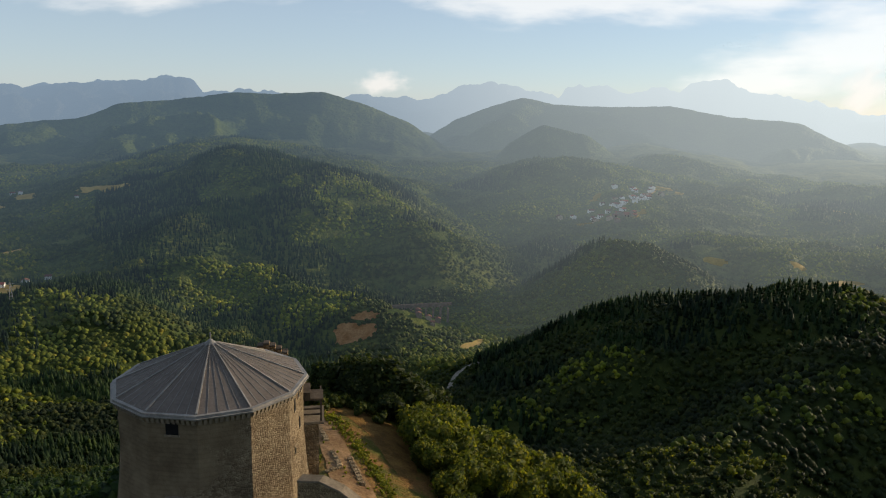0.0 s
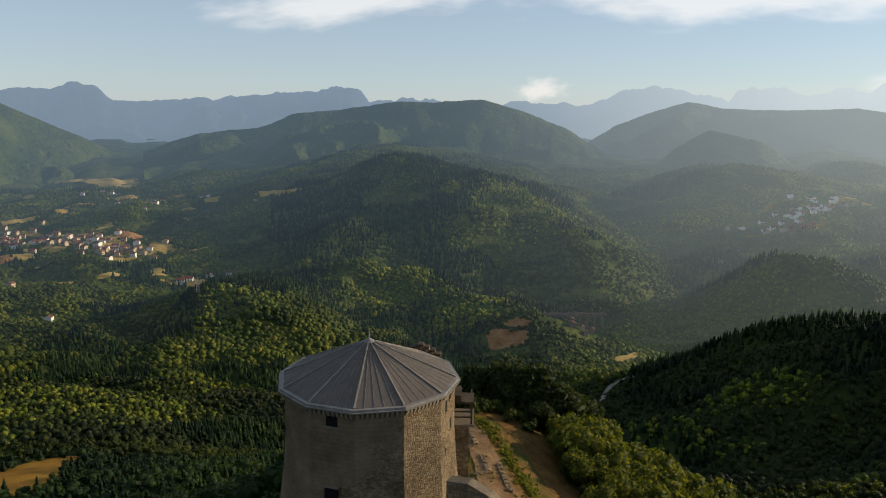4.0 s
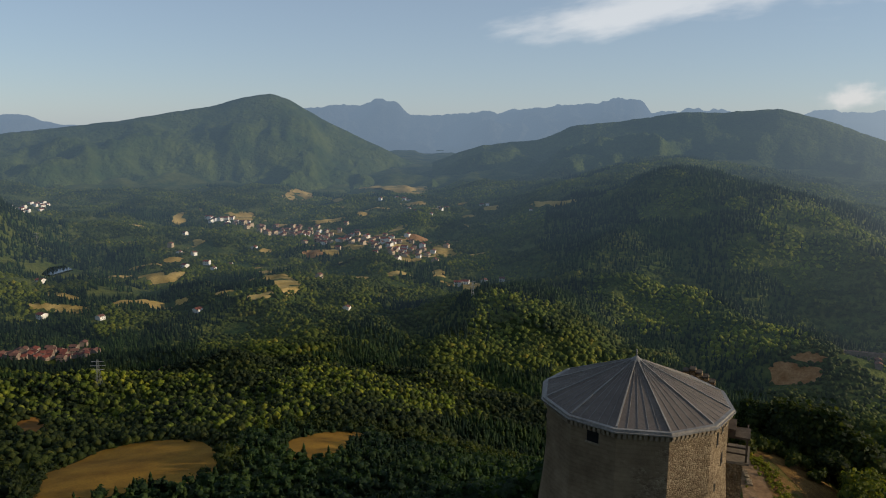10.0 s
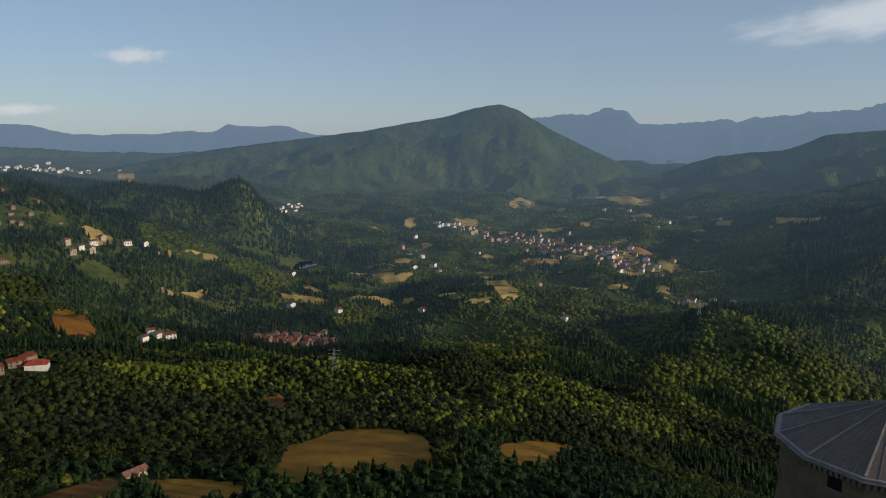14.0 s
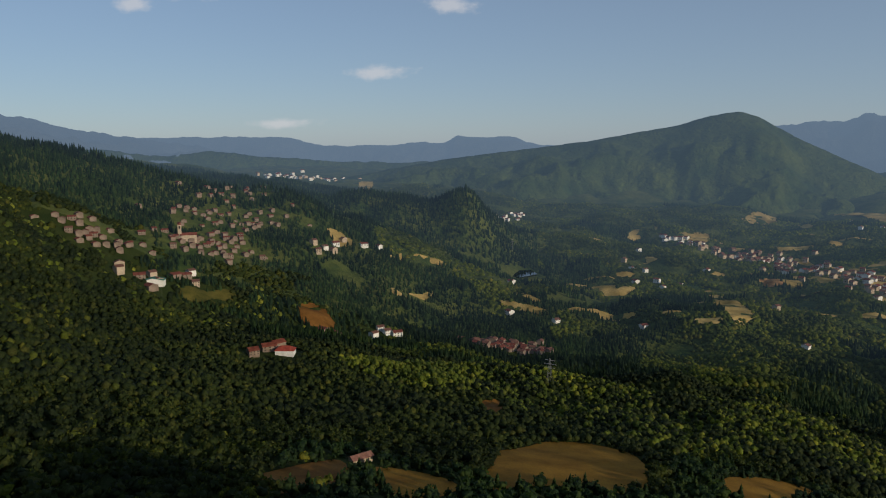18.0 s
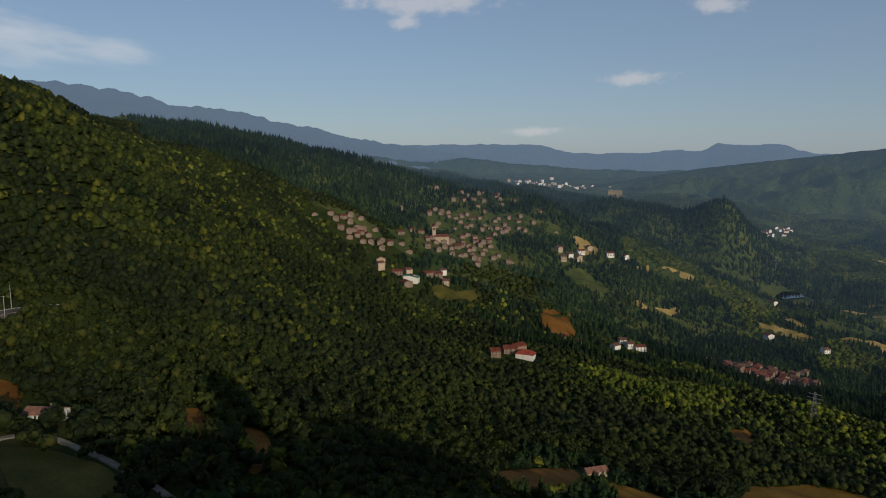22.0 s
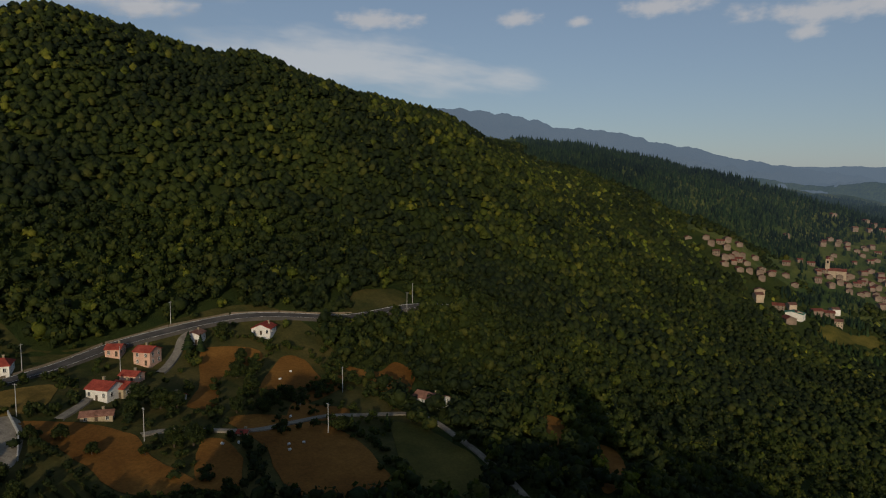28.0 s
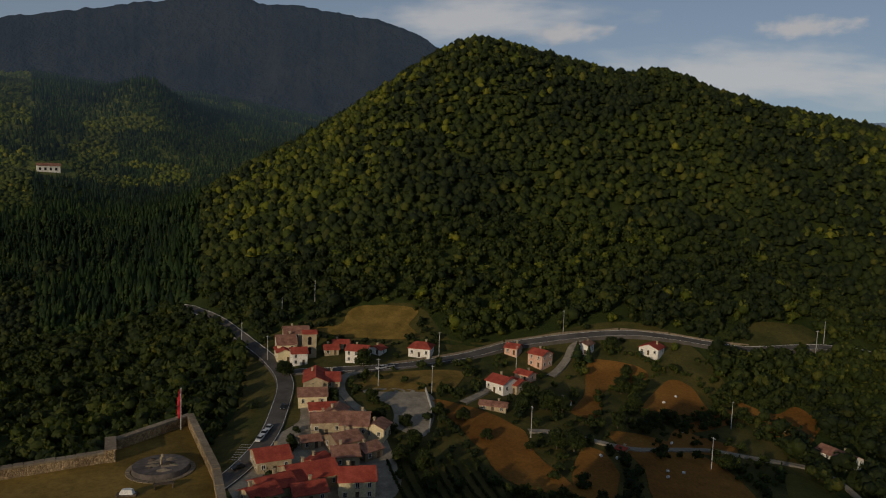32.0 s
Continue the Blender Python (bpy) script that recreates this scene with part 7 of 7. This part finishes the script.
# low wall beside the parking ground
wall_p = [(-127, -231), (-121, -215), (-113, -202)]
for p, q in zip(wall_p, wall_p[1:]):
    run = Vector(q) - Vector(p)
    ob = thing("roadside_wall", pose(p[0], p[1], ground_z(*p), 0, 0, math.degrees(math.atan2(run.y, run.x))), "pale concrete retaining wall beside the parking", "wall")
    dz = ground_z(*q) - ground_z(*p)
    L = run.length
    part("panel", solid([(0, -0.2, -1.5), (L, -0.2, dz - 1.5), (L, 0.2, dz - 1.5), (0, 0.2, -1.5), (0, -0.2, 1.6), (L, -0.2, dz + 1.6), (L, 0.2, dz + 1.6), (0, 0.2, 1.6)],
                        [[3, 2, 1, 0], [4, 5, 6, 7], [0, 1, 5, 4], [1, 2, 6, 5], [2, 3, 7, 6], [3, 0, 4, 7]]), POLE, ob)

# hedges and bushes along the field borders
g = np.random.default_rng(21)
spots = []
for _, pts in FIELDS_A + FIELDS_B[1:3]:
    loop = smooth_loop(pts, 8)
    for x, y in loop:
        if g.random() < 0.9 and math.hypot(x, y) > 150:
            ox, oy = x - sum(q[0] for q in pts) / len(pts), y - sum(q[1] for q in pts) / len(pts)
            k = 1.16 + 3.0 / (math.hypot(ox, oy) + 1)
            spots.append((x - ox + ox * k + g.normal() * 1.5, y - oy + oy * k + g.normal() * 1.5))
spots = np.array(spots)
clear = np.zeros(len(spots), bool)
for w, _, pts in ROADS:
    clear |= off_line(spots[:, 0], spots[:, 1], pts) < w / 2 + 1.2
for cx, cy, cr in CLEAR:
    clear |= (spots[:, 0] - cx) ** 2 + (spots[:, 1] - cy) ** 2 < (0.8 * cr) ** 2
for mat, pts in FIELDS_A:
    if mat is GRAVEL:
        clear |= inside(spots[:, 0], spots[:, 1], widened(pts, 1.1))
spots = spots[~clear]
hedge_at = np.column_stack([spots, height(spots[:, 0], spots[:, 1]) - 0.2])
scatter("hedge", hedge_at, 0.7 + 1.3 * g.random(len(spots)) ** 1.5, [leafy(k + 60, 60, 0.25, 4, 0) for k in range(4)], LEAF, "dark green hedges and bushes between the fields", 8)

vine_xy = np.array(VINES, float)
vine_xy = vine_xy[~open_land(vine_xy[:, 0], vine_xy[:, 1])]
vine_at = np.column_stack([vine_xy, height(vine_xy[:, 0], vine_xy[:, 1]) + 0.1])
scatter("vineyard", vine_at, np.full(len(vine_at), 0.6), [leafy(k + 90, 40, 0.3, 2) for k in range(3)], LEAF, "rows of vines on the slope below the village", 9)
